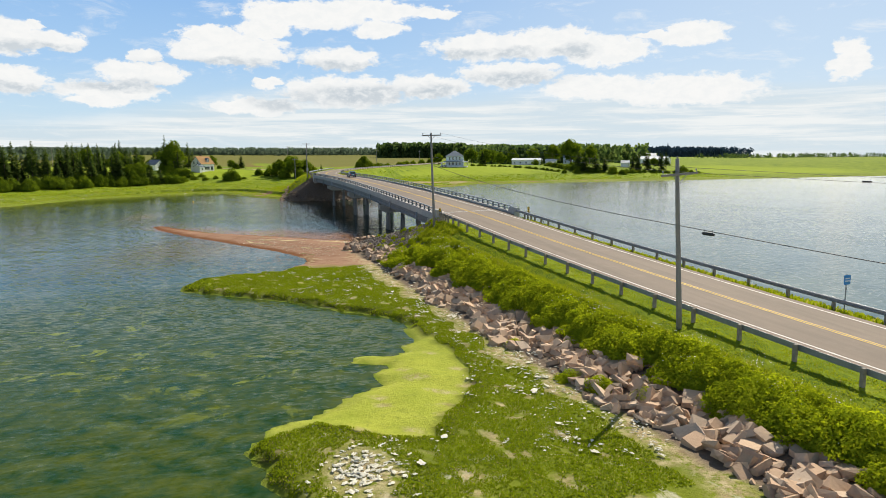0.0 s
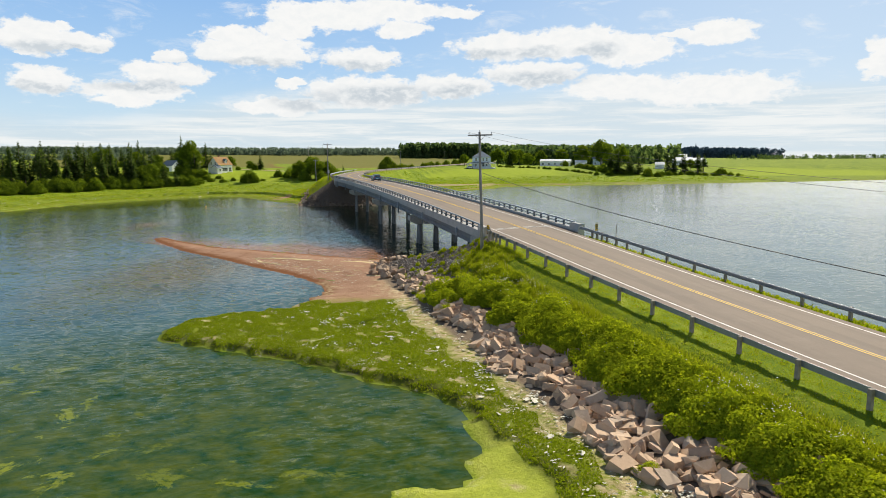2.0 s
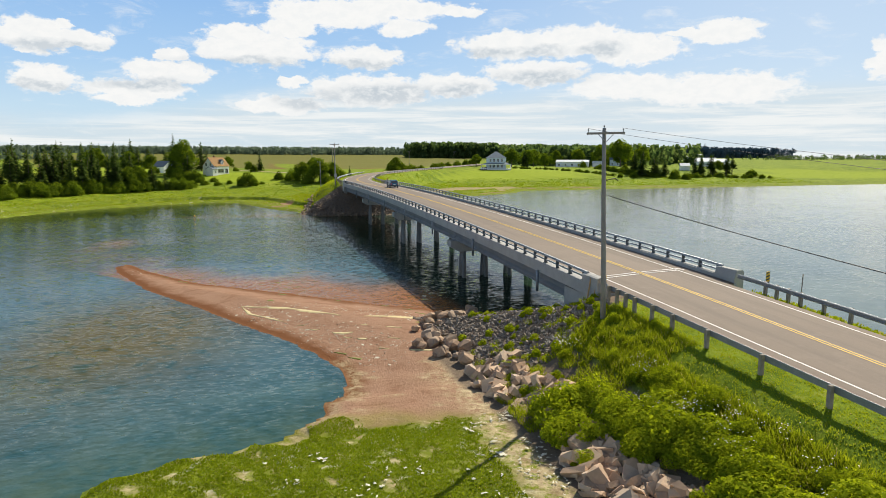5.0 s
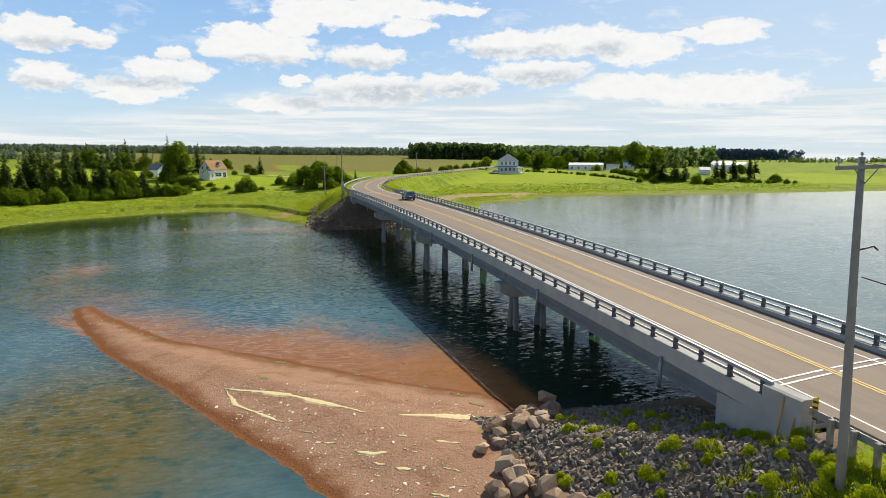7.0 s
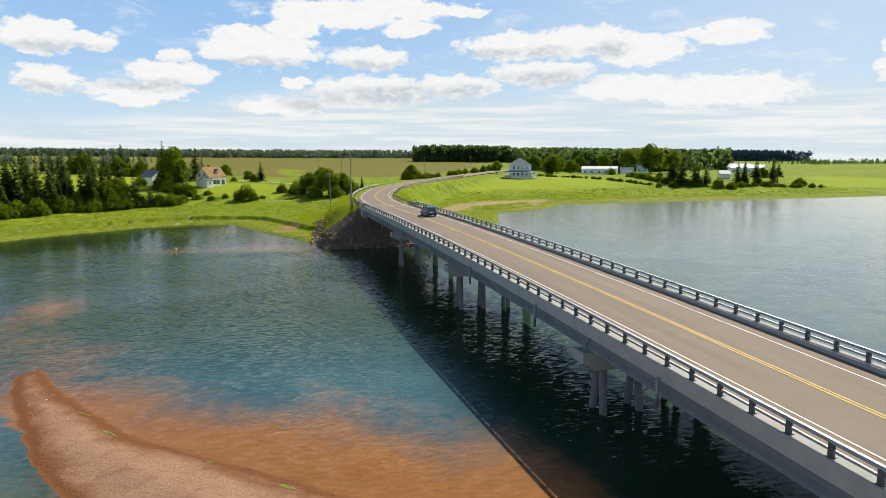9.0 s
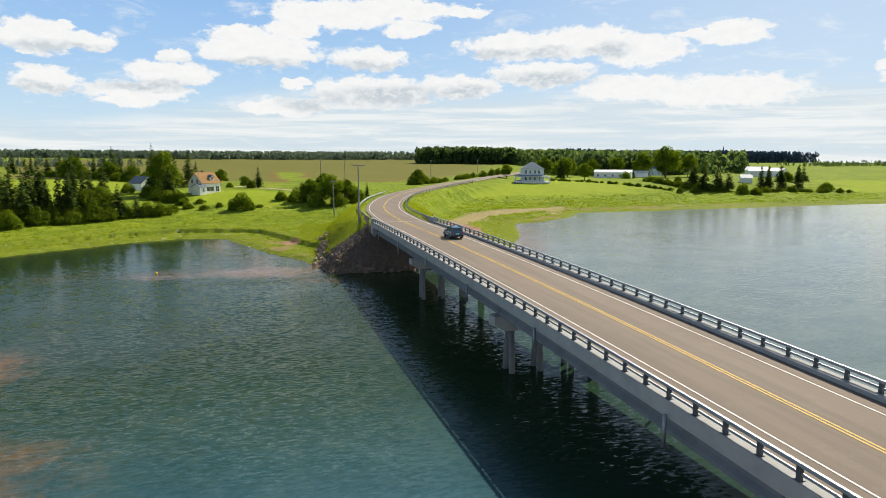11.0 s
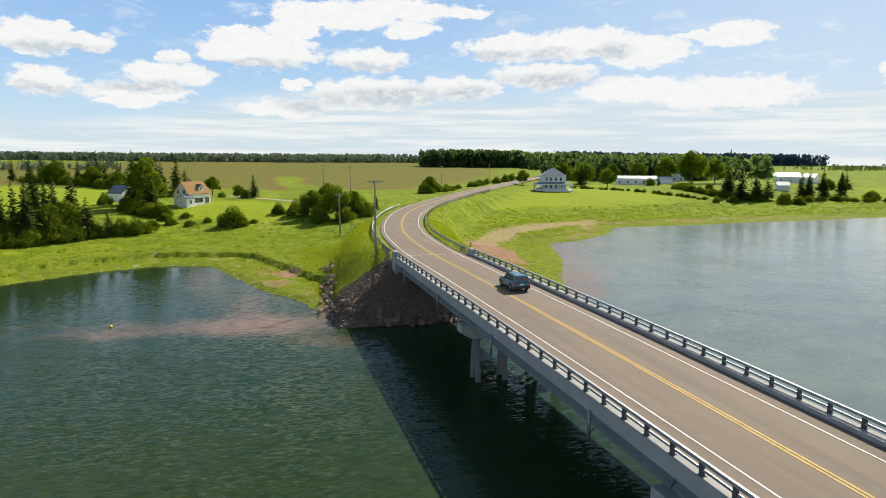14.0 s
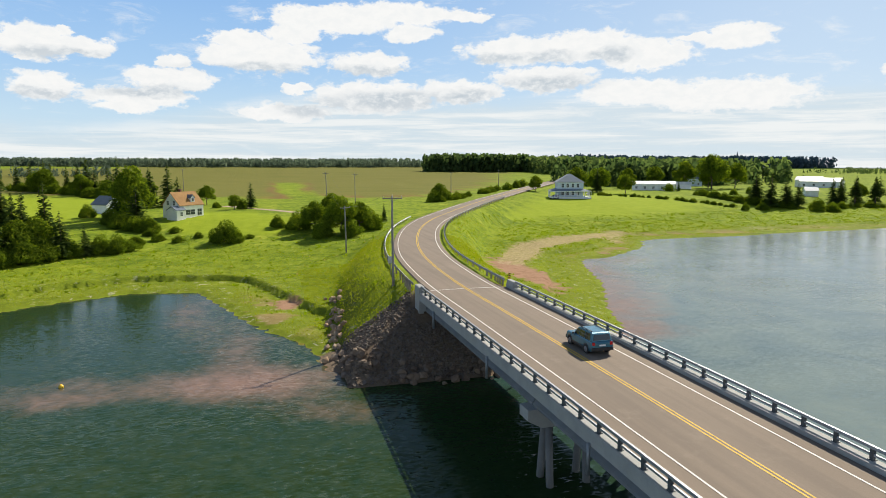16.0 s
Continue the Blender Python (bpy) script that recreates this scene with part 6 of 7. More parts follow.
build_revetment()
build_toe("boulder_toe", "large reddish boulders at the foot of the near bridge bank", [(16, -9.5), (13.5, -12.8), (9, -14.6), (4, -15.2), (0, -14.8)], 75, 0.75, 0.5, 1.5, 3)
build_toe("boulder_toe", "dark boulders at the foot of the far bridge bank", [(131.5, -14.2), (127.5, -13.2), (125.2, -9), (124.6, -3), (124.6, 4)], 95, 0.7, 0.5, 1.3, 4, DARK_BOULDERS)
build_toe("boulder_toe", "row of grey boulders along the far embankment", [(133, -14.6), (141, -14.0), (150, -13.0), (160, -12.2)], 60, 0.5, 0.5, 1.2, 5)
_r = random.Random(31)


def clear_of_road(r, a, b, c, d):
    while True:
        u, v = r.uniform(a, b), r.uniform(c, d)
        w = v - float(vc(u))
        if (abs(w) > 6.1 or 1.6 < u < 131.5) and (u > 60 or u > -1.5 + 0.3 * (w + 6)):
            return u, v


joined("gravel_bank", STONES, stone_poses(_r, 7500, lambda r: clear_of_road(r, -6.5, 15.5, -14.8, -2.0), 0.12, 0.42, 0.1, 0.7), M_RUBBLE, None, _r, "bank of small dark grey broken rock under the bridge end")
# darker tint for the rubble of the far bridge bank
M_RUBBLE_DARK = stone_material("dark_bank_rubble", True, (0.4, 0.4, 0.41))
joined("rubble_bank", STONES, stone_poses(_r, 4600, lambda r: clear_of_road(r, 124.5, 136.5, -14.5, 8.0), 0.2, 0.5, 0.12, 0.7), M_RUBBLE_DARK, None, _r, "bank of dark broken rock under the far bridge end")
joined("beach_stones", STONES, stone_poses(_r, 150, lambda r: (r.uniform(-3, 30), r.uniform(-30, -15)), 0.05, 0.16, 0.1, 0.3), M_STONE_MANY, None, _r, "small scattered stones on the red sand")


# ---------------- grass, flowers and washed-up weed ----------------
def tufts(name, label, n, sampler, h, w, material, seed, category="grass"):
    rng = np.random.RandomState(seed)
    u, v = sampler(rng, n)
    z = land(u, v)[0]
    keep = z > 0.02
    u, v, z = u[keep], v[keep], z[keep]
    k = len(u)
    x, y = C0X + UX * u + UY * v, C0Y + UY * u - UX * v
    hh = rng.uniform(h * 0.5, h * 1.3, k)
    a = rng.uniform(0, 6.28, k)
    side = np.stack([np.cos(a), np.sin(a), 0 * a], -1) * (w * rng.uniform(0.5, 1.4, k))[:, None]
    lean = np.stack([rng.normal(0, 0.35, k), rng.normal(0, 0.35, k), np.ones(k)], -1) * (hh / 2)[:, None]
    c = np.stack([x, y, z - 0.03], -1) + lean
    return tagged(new(name, quad_mesh(name, c, side, lean, material)), label, category, kind="stuff")


def by_zone(lo, hi, test):
    def f(rng, n):
        us, vs, got = [], [], 0
        while got < n:
            u, v = rng.uniform(lo[0], hi[0], 20000), rng.uniform(lo[1], hi[1], 20000)
            ok = test(u, v, land(u, v))
            us.append(u[ok])
            vs.append(v[ok])
            got += int(ok.sum())
        return np.concatenate(us)[:n], np.concatenate(vs)[:n]
    return f


tufts("marsh_grass", "dense dark green salt marsh grass", 150000, by_zone((-62, -37), (6, -15), lambda u, v, l: (l[2] > 0.5) & (l[6] < 0.35) & (l[4] < 0.5) & (l[5] > 0.08) & (l[0] > 0.04)), 0.085, 0.03, M_MARSH, 1)
tufts("verge_grass", "rough green grass on the road verge", 60000, by_zone((-78, -10), (0, 0), lambda u, v, l: (v - vc(u) < -4.6) & (v - vc(u) > -9.4) & (l[3] < 0.5)), 0.075, 0.022, M_BLADE, 2)
tufts("bank_grass", "tall rough grass between the shrubs", 60000, by_zone((-78, -14), (0, -4), lambda u, v, l: (v - vc(u) < -8.0) & (v - vc(u) > -12.2) & (l[3] < 0.5)), 0.36, 0.013, M_BLADE, 3)
tufts("verge_grass", "strip of grass between guard rail and water", 9000, by_zone((-78, 4), (-1, 9), lambda u, v, l: (v - vc(u) > 4.7) & (v - vc(u) < 7.0)), 0.35, 0.06, M_BLADE, 4)
tufts("bank_grass", "long grass on the far embankment's slope", 30000, by_zone((134.5, -16), (190, 20), lambda u, v, l: (np.abs(v - vc(u)) > 5.2) & (l[0] > 0.5) & (l[1] < 0.5)), 0.18, 0.035, M_BLADE, 5)
tufts("shore_grass", "uneven reedy grass along the far shore", 45000, by_zone((130, -110), (265, 130), lambda u, v, l: (l[5] > 0.8) & (l[5] < 38) & (l[1] < 0.4) & (np.abs(v - vc(u)) > 5.5) & (u > 136)), 0.16, 0.06, M_BLADE, 6)

tufts("bank_grass", "long grass and weeds round the near bridge end", 24000, by_zone((-10, -15), (3, -5), lambda u, v, l: (v - vc(u) < -5.9) & (fuzz(u, v, 2.2, 68) + 0.12 * (-u - 2) > 0.15)), 0.26, 0.012, M_BLADE, 11)
tufts("meadow_clumps", "dark tussocks and rushes in the rough meadow", 9000, by_zone((140, -110), (300, 262), lambda u, v, l: (l[5] > 4) & (l[5] < 60) & (l[1] < 0.4) & (np.abs(v - vc(u)) > 7) & (fuzz(u, v, 7, 66) + 0.7 * fuzz(u, v, 2.3, 67) > 0.75) & (np.max([inland(q, u, v) for q in LAWNS], axis=0) < -1)), 0.26, 0.16, M_MARSH_PALE, 8)
tufts("shore_herbs", "darker clumps of herbs along the far shore", 16000, by_zone((175, 40), (285, 270), lambda u, v, l: (l[5] > 7) & (l[5] < 45) & (l[1] < 0.4) & (fuzz(u, v, 5, 61) * fuzz(u + 31, v, 13, 65) + 0.5 * fuzz(u, v, 1.9, 62) > 0.4)), 0.3, 0.1, M_MARSH_PALE, 7, "herbs")


def blossoms():
    rng = np.random.RandomState(9)
    cs = []
    for _ in range(60):
        u = rng.uniform(-68, -3)
        w = -rng.uniform(8.6, 10.8)
        v = float(vc(u)) + w
        z = ground_z(u, v)
        k = rng.randint(20, 60)
        p = rng.normal(size=(k, 3)) * np.array([0.5, 0.5, 0.14]) + np.array([*wxy(u, v), z + rng.uniform(0.6, 1.0)])
        cs.append(p)
    c = np.concatenate(cs)
    nrm = spread(rng, len(c)) * 0.5 + np.array([0, 0, 1.0])
    nrm /= np.linalg.norm(nrm, axis=1, keepdims=True)
    ax, ay = leaf_axes(rng, nrm, 0.026)
    tagged(new("blossoms", quad_mesh("blossoms", c, ax, ay, M_PETAL)), "small white flower heads among the shrubs", "flowers", kind="stuff")


blossoms()
M_WRACK = worn("dry_pale_seaweed", (0.5, 0.4, 0.18), (0.68, 0.58, 0.32), 6, 0.9, 0, 0.6, 30)
M_WEED = worn("green_seaweed", (0.1, 0.13, 0.015), (0.2, 0.22, 0.03), 6, 0.8, 0, 0.6, 30)


def wrack(path, width, seed, material=None, label="low line of pale dried seaweed on the sand"):
    """A low ragged ridge of washed-up weed."""
    rng = np.random.RandomState(seed)
    bm = bmesh.new()
    pts = np.array(path, float)
    seg = np.r_[0, np.cumsum(np.hypot(*np.diff(pts, axis=0).T))]
    rings = []
    for s in np.arange(0, seg[-1], 0.22):
        u, v = np.interp(s, seg, pts[:, 0]) + rng.normal() * 0.025, np.interp(s, seg, pts[:, 1]) + rng.normal() * 0.025
        e = min(1.0, 4 * min(s, seg[-1] - s) / seg[-1] + 0.15)
        wv = width * e * (0.8 + 0.3 * math.sin(s * 1.7 + seed) + rng.uniform(-0.18, 0.18))
        z = ground_z(u, v)
        d = pts[min(np.searchsorted(seg, s + 0.01), len(pts) - 1)] - pts[max(np.searchsorted(seg, s + 0.01) - 1, 0)]
        n = np.array([-d[1], d[0]]) / (np.linalg.norm(d) + 1e-6)
        rings.append([bm.verts.new(W(u + n[0] * wv * k, v + n[1] * wv * k, z + h + rng.uniform(0, 0.012))) for k, h in ((-1, -0.04), (-0.6, 0.018), (0, 0.03), (0.6, 0.018), (1, -0.04))])
    for a, b in zip(rings, rings[1:]):
        for i in range(4):
            bm.faces.new((a[i], a[i + 1], b[i + 1], b[i]))
    bmesh.ops.recalc_face_normals(bm, faces=bm.faces[:])
    return thing("seaweed_wrack", bm, material or M_WRACK, Matrix(), label, "seaweed", "seaweed lines")


wrack([(25, -29.1), (22.3, -25.4), (17.4, -20.7)], 0.4, 1)
wrack([(16.5, -18.9), (15.7, -15.9), (15.0, -12.3)], 0.5, 2)
wrack([(25.0, -29.1), (21.9, -28.3), (18.0, -25.5)], 0.22, 3)
for i, (u, v, a) in enumerate(((16.5, -24.6, 0.6), (14.8, -23.6, 0.5), (13, -22, 0.9), (11.5, -21.4, 0.6), (10.4, -20.4, 0.5), (12.5, -17.8, 0.7), (9.5, -18.2, 0.8), (7.5, -19.3, 0.6), (6, -17.4, 0.9), (13.8, -19.6, 0.5))):
    wrack([(u, v), (u - a * (0.4 + 0.13 * (i % 4)), v + a * 0.8), (u - a, v + a * (1.1 + 0.35 * (i % 3)))], 0.14 + 0.05 * (i % 3), 10 + i)
for i, (u, v, a, w) in enumerate(((25.9, -26.7, 0.5, 0.35), (18.3, -14.0, 0.9, 0.25), (20.5, -14.6, 0.8, 0.2), (22.7, -16.3, 0.7, 0.2), (26.5, -20.3, 0.6, 0.2), (30.8, -25.6, 0.8, 0.2), (41, -36.3, 1.4, 0.2), (45, -38.6, 1.2, 0.2), (34.8, -29.6, 0.6, 0.2), (8.2, -22.4, 0.9, 0.18), (6.6, -21.6, 0.9, 0.2))):
    wrack([(u, v), (u - a * 0.5, v + a * 0.6), (u - a, v + a)], w, 40 + i, M_WEED, "small clump of bright green seaweed on the wet sand")


def straw_mats():
    """Flat torn mats of bleached straw, left by the tide on the marsh."""
    rng = np.random.RandomState(77)
    vs, fs = [], []

    def mat(u, v, size, lift=0.085):
        z = max(ground_z(u, v), 0.05) + lift
        k, turn, slim = 15, rng.uniform(0, 3.14), rng.uniform(0.3, 0.7)
        base = len(vs)
        vs.append(tuple(W(u, v, z + 0.012)))
        for i in range(k):
            a = 2 * math.pi * i / k
            r = size * rng.uniform(0.6, 1.2)
            x, y = r * math.cos(a), r * slim * math.sin(a)
            vs.append(tuple(W(u + x * math.cos(turn) - y * math.sin(turn), v + x * math.sin(turn) + y * math.cos(turn), z + rng.uniform(-0.02, 0.012))))
        for i in range(k):
            fs.append((base, base + 1 + i, base + 1 + (i + 1) % k))

    got = 0
    while got < 1500:
        u = rng.uniform(-60, 2)
        w = -rng.choice([rng.normal(16.4, 0.9), rng.normal(18.5, 2.2), rng.uniform(15.5, 28)])
        v = float(vc(u)) + w
        l = land(np.array([u]), np.array([v]))
        if l[5][0] < 0.7 or l[4][0] > 0.4 or l[1][0] > 0.5 or w > -15.3:
            continue
        for _ in range(rng.randint(2, 12)):
            mat(u + rng.normal() * 0.4, v + rng.normal() * 0.25, rng.uniform(0.03, 0.13) * (2.4 if rng.uniform() < 0.06 else 1))
            got += 1
    for _ in range(230):
        mat(-57 + rng.normal() * 0.9, -26.7 + rng.normal() * 0.7, rng.uniform(0.04, 0.2), rng.uniform(0.02, 0.07))
    # flakes of dry weed strewn along the old tide lines of the sand
    for (ua, va), (ub, vb), wide, k in (((25, -29), (15, -13), 1.3, 260), ((22, -28.5), (7, -17), 1.2, 330), ((19, -27), (4, -19), 0.9, 200), ((50, -43), (21, -12.5), 0.8, 170)):
        for _ in range(k):
            f = rng.uniform()
            u, v = ua + (ub - ua) * f + rng.normal() * wide, va + (vb - va) * f + rng.normal() * wide
            if ground_z(u, v) > 0.08 and ground_z(u, v) < 0.9:
                mat(u, v, rng.uniform(0.02, 0.1) * (2 if rng.uniform() < 0.1 else 1), rng.uniform(0.015, 0.03))
    me = bpy.data.meshes.new("straw_mats")
    me.from_pydata(vs, [], fs)
    me.materials.append(worn("bleached_straw", (0.55, 0.52, 0.4), (0.74, 0.7, 0.56), 9, 0.9, 0, 0.8, 40))
    tagged(new("straw_mats", me), "torn mats of bleached straw lying on the marsh", "straw", kind="stuff")


straw_mats()


def driveway():
    pts = [(297, -34), (285, -25), (278, -18.5), (268, -11.6), (258, -4), (250, 5), (243, 14)]
    p = np.array(pts, float)
    seg = np.r_[0, np.cumsum(np.hypot(*np.diff(p, axis=0).T))]
    bm = bmesh.new()
    rows = []
    for s in np.arange(0, seg[-1] - 6, 1.5):
        a = np.array([np.interp(s, seg, p[:, 0]), np.interp(s, seg, p[:, 1])])
        b = np.array([np.interp(s + 1, seg, p[:, 0]), np.interp(s + 1, seg, p[:, 1])])
        d = (b - a) / np.linalg.norm(b - a)
        n = np.array([-d[1], d[0]])
        rows.append([bm.verts.new(W(*(a + n * k), ground_z(*(a + n * k)) + h)) for k, h in ((-1.6, -0.1), (-1.2, 0.1), (0, 0.14), (1.2, 0.1), (1.6, -0.1))])
    for a, b in zip(rows, rows[1:]):
        for i in range(4):
            bm.faces.new((a[i], a[i + 1], b[i + 1], b[i]))
    bmesh.ops.recalc_face_normals(bm, faces=bm.faces[:])
    ob = new("driveway", finish("driveway", bm, worn("pale_dirt", (0.34, 0.25, 0.16), (0.46, 0.36, 0.25), 0.7, 0.95)))
    tagged(ob, "pale dirt driveway leading to the farmhouse", "driveway", kind="structure")


driveway()

# ---------------- buildings ----------------
def siding(name, a, pitch=0.16):
    n = Nodes(name)
    p = n.coords()
    sep = n.node("ShaderNodeSeparateXYZ")
    n.link(p, sep.inputs[0])
    saw = n.math("FRACT", n.math("DIVIDE", sep.outputs["Z"], pitch))
    c = n.mix(n.ramp(n.noise(p, 0.8, 5, 0.6), [(0.3, 0.0), (0.7, 1.0)]), a, tuple(v * 0.86 for v in a))
    n.bump(saw, 0.4, 0.02)
    return n.done(c, 0.65, 0.0, 0.3)


M_WHITE_SIDING = siding("white_clapboard", (0.9, 0.9, 0.89))
M_BLUE_SIDING = siding("pale_blue_clapboard", (0.62, 0.71, 0.78))
M_ROOF_RUST = worn("rust_orange_shingles", (0.23, 0.125, 0.04), (0.36, 0.2, 0.07), 0.8, 0.9, 0, 0.5, 12)
M_ROOF_SLATE = worn("blue_grey_shingles", (0.1, 0.13, 0.17), (0.16, 0.19, 0.23), 0.8, 0.9, 0, 0.5, 12)
M_ROOF_PALE = worn("pale_blue_grey_shingles", (0.16, 0.2, 0.235), (0.23, 0.27, 0.3), 0.8, 0.9, 0, 0.5, 12)
M_ROOF_WHITE = worn("white_sheet_roof", (0.7, 0.72, 0.72), (0.8, 0.81, 0.8), 0.5, 0.5)
M_BRICK = worn("dark_brick", (0.16, 0.07, 0.05), (0.24, 0.11, 0.08), 6, 0.9)
M_GLASS_DARK = worn("window_glass", (0.03, 0.04, 0.05), (0.05, 0.065, 0.075), 0.7, 0.05, 0, 0, 10, 0.8)


def window(parent, x, y, z, w, h, face="front"):
    """A framed window set into a wall: face front (-y), left (-x) or right (+x)."""
    turn = {"front": 0, "left": -math.pi / 2, "right": math.pi / 2}[face]
    m = Matrix.Translation((x, y, z)) @ Matrix.Rotation(turn, 4, "Z")
    t = 0.09
    bm = bmesh.new()
    box(bm, (-w / 2, -0.03, 0), (w / 2, -0.015, h), m)
    win = part("window", bm, M_GLASS_DARK, parent, "dark glass window in a white frame")
    for a, b in (((-w / 2 - t, -0.05, -t), (w / 2 + t, 0.02, 0)), ((-w / 2 - t, -0.05, h), (w / 2 + t, 0.02, h + t)), ((-w / 2 - t, -0.05, 0), (-w / 2, 0.02, h)), ((w / 2, -0.05, 0), (w / 2 + t, 0.02, h)), ((-0.025, -0.045, 0), (0.025, 0.0, h)), ((-w / 2, -0.042, h / 2 - 0.025), (w / 2, 0.0, h / 2 + 0.025))):
        bm = bmesh.new()
        box(bm, a, b, m)
        part("frame_bar", bm, M_WHITE, win, "white frame bar")


def gable(parent, lx, ly, eave, ridge, wall, roof, over=0.3, m=None, z0=-0.6, names=("wall", "roof")):
    """Walls and a pitched roof, ridge along x."""
    m = m or Matrix()
    bm = bmesh.new()
    a, b = lx / 2, ly / 2
    prism(bm, [(-b, z0), (-b, eave), (0, ridge - 0.06), (b, eave), (b, z0)], -a, a, m @ Matrix.Rotation(math.pi / 2, 4, "Z"))
    bmesh.ops.recalc_face_normals(bm, faces=bm.faces[:])
    part(names[0], bm, wall, parent)
    slope = (ridge - eave) / b
    for s in (-1, 1):
        bm = bmesh.new()
        e = eave - slope * over
        prism(bm, [(s * (b + over), e + 0.0), (0, ridge), (0, ridge + 0.16), (s * (b + over), e + 0.16)], -a - over, a + over, m @ Matrix.Rotation(math.pi / 2, 4, "Z"))
        bmesh.ops.recalc_face_normals(bm, faces=bm.faces[:])
        part(names[1], bm, roof, parent)


def build_white_house():
    h = empty("farmhouse", plan_at(263.3, -43.3, ground_z(262, -41), 0.85), "white clapboard farmhouse with a rust-orange roof", "house")
    h.scale = (0.92, 0.92, 0.92)
    gable(h, 9.4, 7.0, 4.0, 7.7, M_WHITE_SIDING, M_ROOF_RUST)
    gable(h, 3.4, 4.2, 2.5, 3.6, M_WHITE_SIDING, M_ROOF_SLATE, 0.2, Matrix.Translation((-5.2, -2.6, 0)), names=("porch_wall", "porch_roof"))
    bm = bmesh.new()
    box(bm, (-0.35, -0.35, 6.6), (0.35, 0.35, 8.6), Matrix.Translation((-0.6, 0.4, 0)), bevel=0.03)
    part("chimney", bm, M_BRICK, h, "dark brick chimney")
    d = Matrix.Translation((1.0, -1.9, 0)) @ Matrix.Rotation(math.pi / 2, 4, "Z")
    gable(h, 2.2, 1.5, 6.0, 6.8, M_WHITE_SIDING, M_ROOF_SLATE, 0.15, d, 4.6, ("dormer_wall", "dormer_roof"))
    window(h, 1.0, -3.0, 5.0, 0.8, 0.9)
    window(h, -0.6, -3.52, 0.9, 3.6, 1.5)
    window(h, 3.1, -3.52, 0.6, 1.7, 1.9)
    for y in (-1.3, 1.3):
        window(h, -4.72, y, 3.9, 0.8, 1.3, "left")
    window(h, -5.2, -4.72, 0.8, 0.8, 1.1)


def build_barn_shed():
    h = empty("garden_shed", plan_at(279, -66, ground_z(279, -66), 0.85), "small white shed with a dark blue-grey roof", "shed")
    gable(h, 6.4, 6.0, 2.7, 5.0, M_WHITE_SIDING, M_ROOF_SLATE, 0.3, Matrix.Rotation(math.pi / 2, 4, "Z"))
    window(h, 0, -3.22, 2.9, 0.7, 0.9)


def build_blue_house():
    z = ground_z(324, 107)
    h = empty("blue_house", plan_at(324, 107, z, -0.35), "pale blue two-storey house with a hipped grey roof and white veranda", "house")
    h.scale = (1.1, 1.1, 1.1)
    s, e, t = 5.0, 6.0, 9.2
    bm = bmesh.new()
    box(bm, (-s, -s, -0.8), (s, s, e))
    part("wall", bm, M_BLUE_SIDING, h)
    bm = bmesh.new()
    o = s + 0.5
    lo = [bm.verts.new(p) for p in ((-o, -o, e - 0.05), (o, -o, e - 0.05), (o, o, e - 0.05), (-o, o, e - 0.05))]
    hi = [bm.verts.new(p) for p in ((-0.5, -0.5, t), (0.5, -0.5, t), (0.5, 0.5, t), (-0.5, 0.5, t))]
    bm.faces.new(lo[::-1])
    bm.faces.new(hi)
    for i in range(4):
        bm.faces.new((lo[i], lo[(i + 1) % 4], hi[(i + 1) % 4], hi[i]))
    part("roof", bm, M_ROOF_PALE, h, "hipped blue-grey shingle roof")
    v = s + 2.7
    bm = bmesh.new()
    a = [bm.verts.new(p) for p in ((-v, -v, 2.7), (v, -v, 2.7), (v, s, 2.7), (-v, s, 2.7))]
    b = [bm.verts.new(p) for p in ((-s, -s, 3.5), (s, -s, 3.5), (s, s, 3.5), (-s, s, 3.5))]
    for i in range(4):
        bm.faces.new((a[i], a[(i + 1) % 4], b[(i + 1) % 4], b[i]))
    bm.faces.new(a[::-1])
    part("veranda_roof", bm, M_ROOF_PALE, h, "low veranda roof")
    bm = bmesh.new()
    box(bm, (-v, -v, 2.45), (v, -v + 0.15, 2.72))
    box(bm, (-v, -v, 2.45), (-v + 0.15, s, 2.72))
    box(bm, (v - 0.15, -v, 2.45), (v, s, 2.72))
    part("veranda_beam", bm, M_WHITE, h, "white veranda beam")
    bm = bmesh.new()
    box(bm, (-v, -v, -0.6), (v, s, 0.3))
    part("veranda_floor", bm, M_WHITE, h, "white veranda deck")
    cols = [(x, -v + 0.1) for x in np.linspace(-v + 0.1, v - 0.1, 7)] + [(sx * (v - 0.1), y) for sx in (-1, 1) for y in (-3.2, 0.2, 3.4)]
    for x, y in cols:
        bm = bmesh.new()
        tube(bm, (x, y, 0.3), (x, y, 2.46), 0.11, n=8)
        box(bm, (x - 0.17, y - 0.1, 2.25), (x + 0.17, y + 0.1, 2.45))
        part("column", bm, M_WHITE, h, "white veranda column")
    bm = bmesh.new()
    for z0 in (0.55, 1.1):
        box(bm, (-v, -v + 0.07, z0), (v, -v + 0.13, z0 + 0.07))
    part("railing", bm, M_WHITE, h, "white veranda railing")
    for x in (-2.9, -1.0, 1.0, 2.9):
        window(h, x, -s - 0.02, 4.0, 0.85, 1.4)
        window(h, x, -s - 0.02, 1.0, 0.85, 1.5)
    for y in (-2.2, 2.2):
        window(h, s + 0.02, y, 4.0, 0.85, 1.4, "right")
        window(h, -s - 0.02, y, 4.0, 0.85, 1.4, "left")


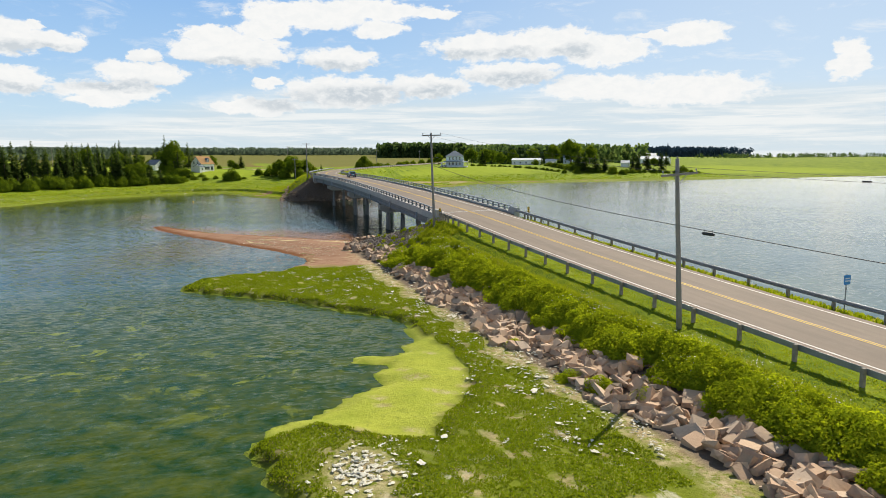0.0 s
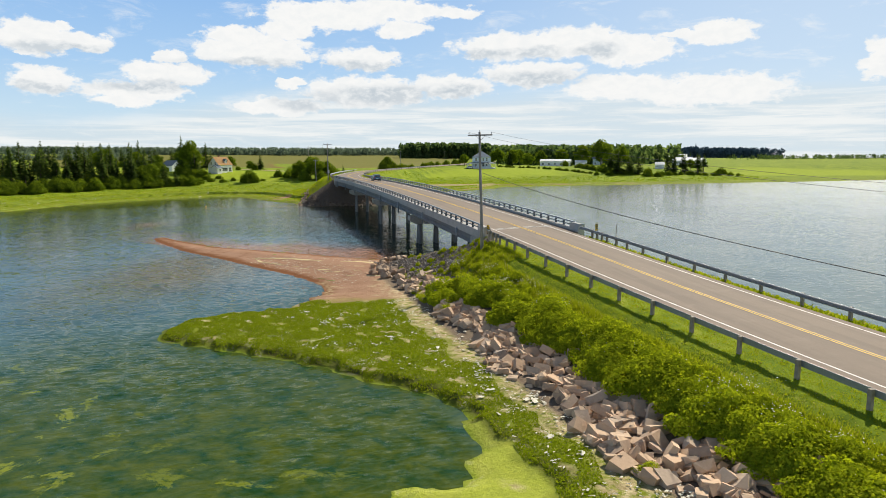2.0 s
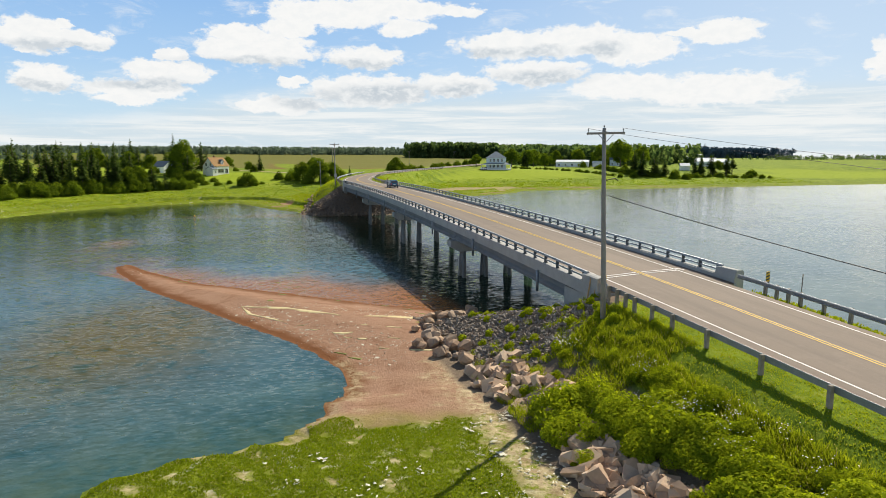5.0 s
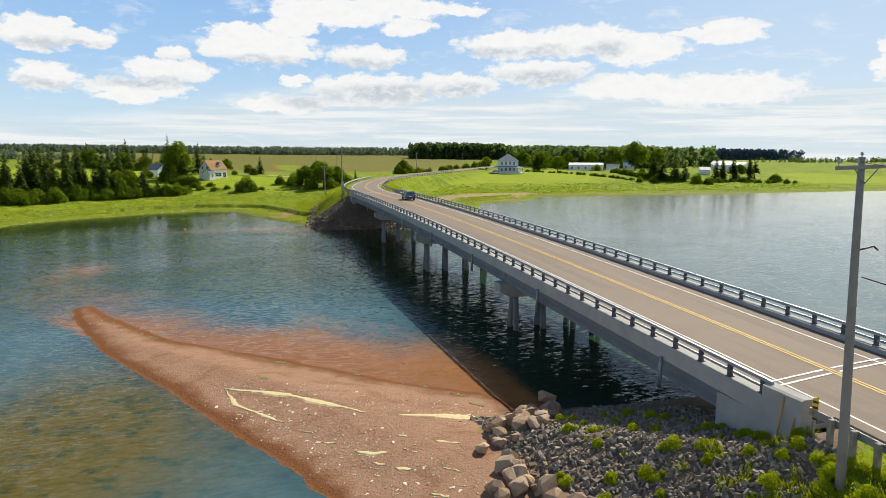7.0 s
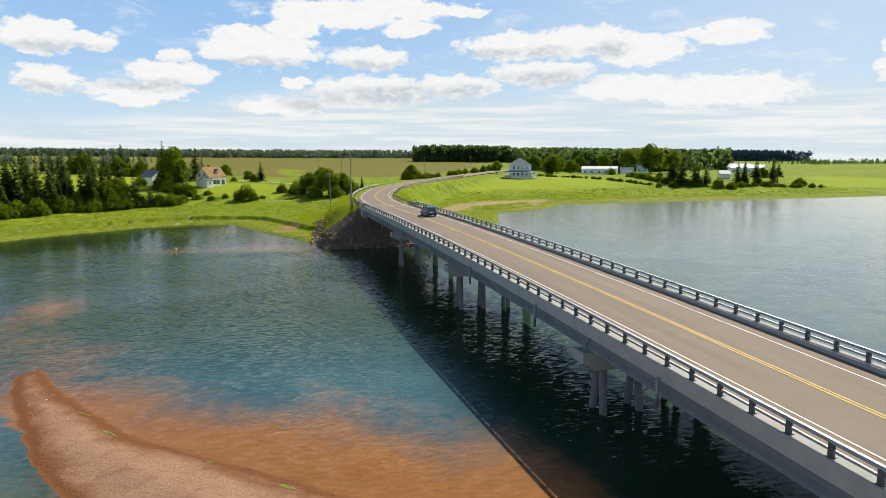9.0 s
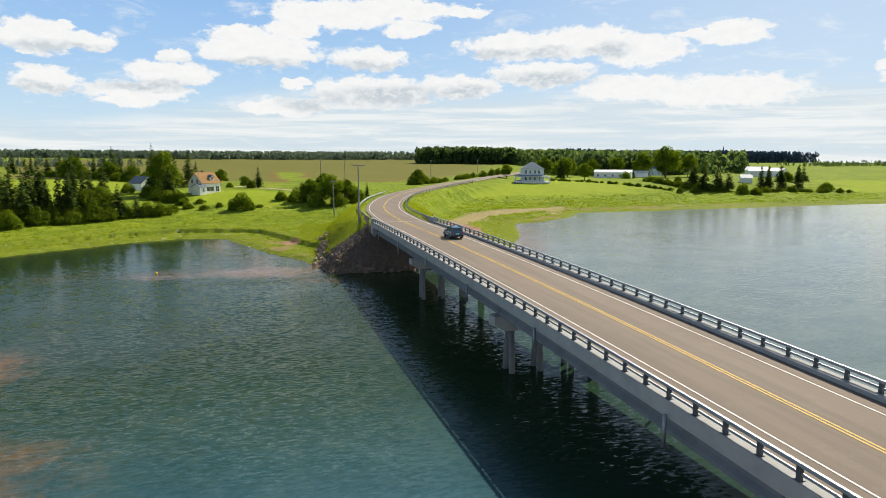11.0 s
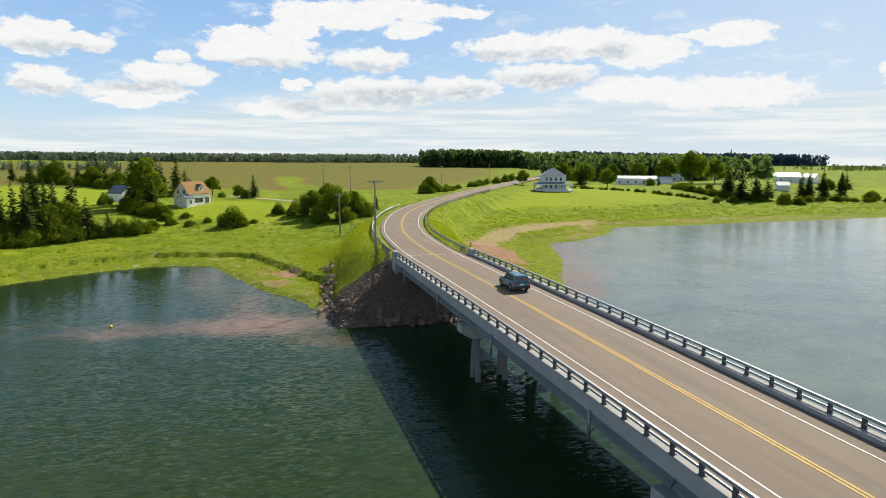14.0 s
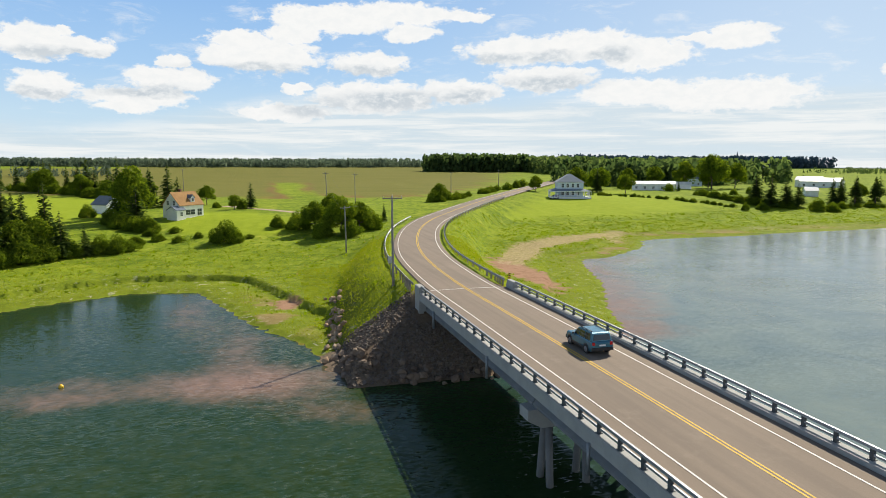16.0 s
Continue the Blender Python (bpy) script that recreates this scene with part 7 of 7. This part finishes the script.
def simple_building(name, label, u, v, turn, lx, ly, eave, ridge, wall, roof, wins=0):
    h = empty(name, plan_at(u, v, ground_z(u, v) - 0.1, turn), label, "building")
    gable(h, lx, ly, eave, ridge, wall, roof)
    for i in range(wins):
        window(h, -lx / 2 + lx * (i + 0.5) / wins, -ly / 2 - 0.02, 1.0, 1.0, 1.1)
    return h


build_white_house()
build_barn_shed()
build_blue_house()
simple_building("long_shed", "long low white shed with a shallow roof", 372, 180, -0.6, 21.5, 8, 3.4, 4.8, M_WHITE_SIDING, M_ROOF_WHITE, 5)
simple_building("garage", "small white garage behind the shed", 380, 204, -0.6, 8, 6, 2.6, 3.9, M_WHITE_SIDING, M_ROOF_WHITE)
simple_building("white_barn", "large white barn with a sheet metal roof", 378, 296, -1.05, 21, 11, 3.6, 5.6, M_WHITE_SIDING, M_ROOF_WHITE, 4)
simple_building("annex", "low annex behind the white barn", 389, 298, -1.05, 14, 8, 4.2, 6.2, M_WHITE_SIDING, M_ROOF_WHITE)
simple_building("distant_barn", "distant white barn among the fields", 640, 470, -0.7, 22, 12, 4, 7, M_WHITE_SIDING, M_ROOF_WHITE)
simple_building("distant_house", "distant white house with a pointed roof among trees", 420, 240, -0.5, 8, 8, 5, 9, M_BLUE_SIDING, M_ROOF_SLATE, 2)


simple_building("boat_shed", "small pale shed behind the spruces", 316, 227.5, -0.5, 5.5, 5, 2.6, 4.2, M_WHITE_SIDING, M_ROOF_WHITE)


def build_church():
    z = ground_z(1247, 947)
    h = empty("church", plan_at(1247, 947, z, -0.6), "far grey church with a tall pointed steeple", "church")
    gable(h, 34, 13, 7, 15, M_BLUE_SIDING, M_ROOF_SLATE, 0.5, Matrix.Translation((18, 0, 0)))
    bm = bmesh.new()
    box(bm, (-3, -3, -1), (3, 3, 18))
    part("tower", bm, M_BLUE_SIDING, h, "square tower")
    bm = bmesh.new()
    tube(bm, (0, 0, 18), (0, 0, 35), 3.0, 0.1, 8)
    part("spire", bm, M_ROOF_SLATE, h, "tall pointed spire")


build_church()
build_car(plan_at(317, 97, ground_z(317, 97), 1.9), M_WHITECAR, "parked_car", "white car parked in front of the blue house")


# ---------------- small boat ----------------
def build_boat():
    b = empty("rowing_boat", plan_at(176, 279, 0.0, 1.2), "small dark open boat moored near the shore", "boat")
    bm = bmesh.new()
    rings = []
    for y, w, z in ((-2.2, 0.65, 0.55), (-1.0, 0.85, 0.5), (0.4, 0.8, 0.52), (1.6, 0.45, 0.6), (2.3, 0.05, 0.72)):
        rings.append([(-w, y, z), (-w * 0.75, y, -0.1), (0, y, -0.22), (w * 0.75, y, -0.1), (w, y, z), (w * 0.9, y, z), (w * 0.65, y, 0.05), (-w * 0.65, y, 0.05), (-w * 0.9, y, z)])
    loft(bm, rings)
    part("hull", bm, M_TRIM, b)
    bm = bmesh.new()
    box(bm, (-0.7, -0.5, 0.3), (0.7, -0.2, 0.34))
    part("thwart", bm, M_WOODPOST, b)


build_boat()
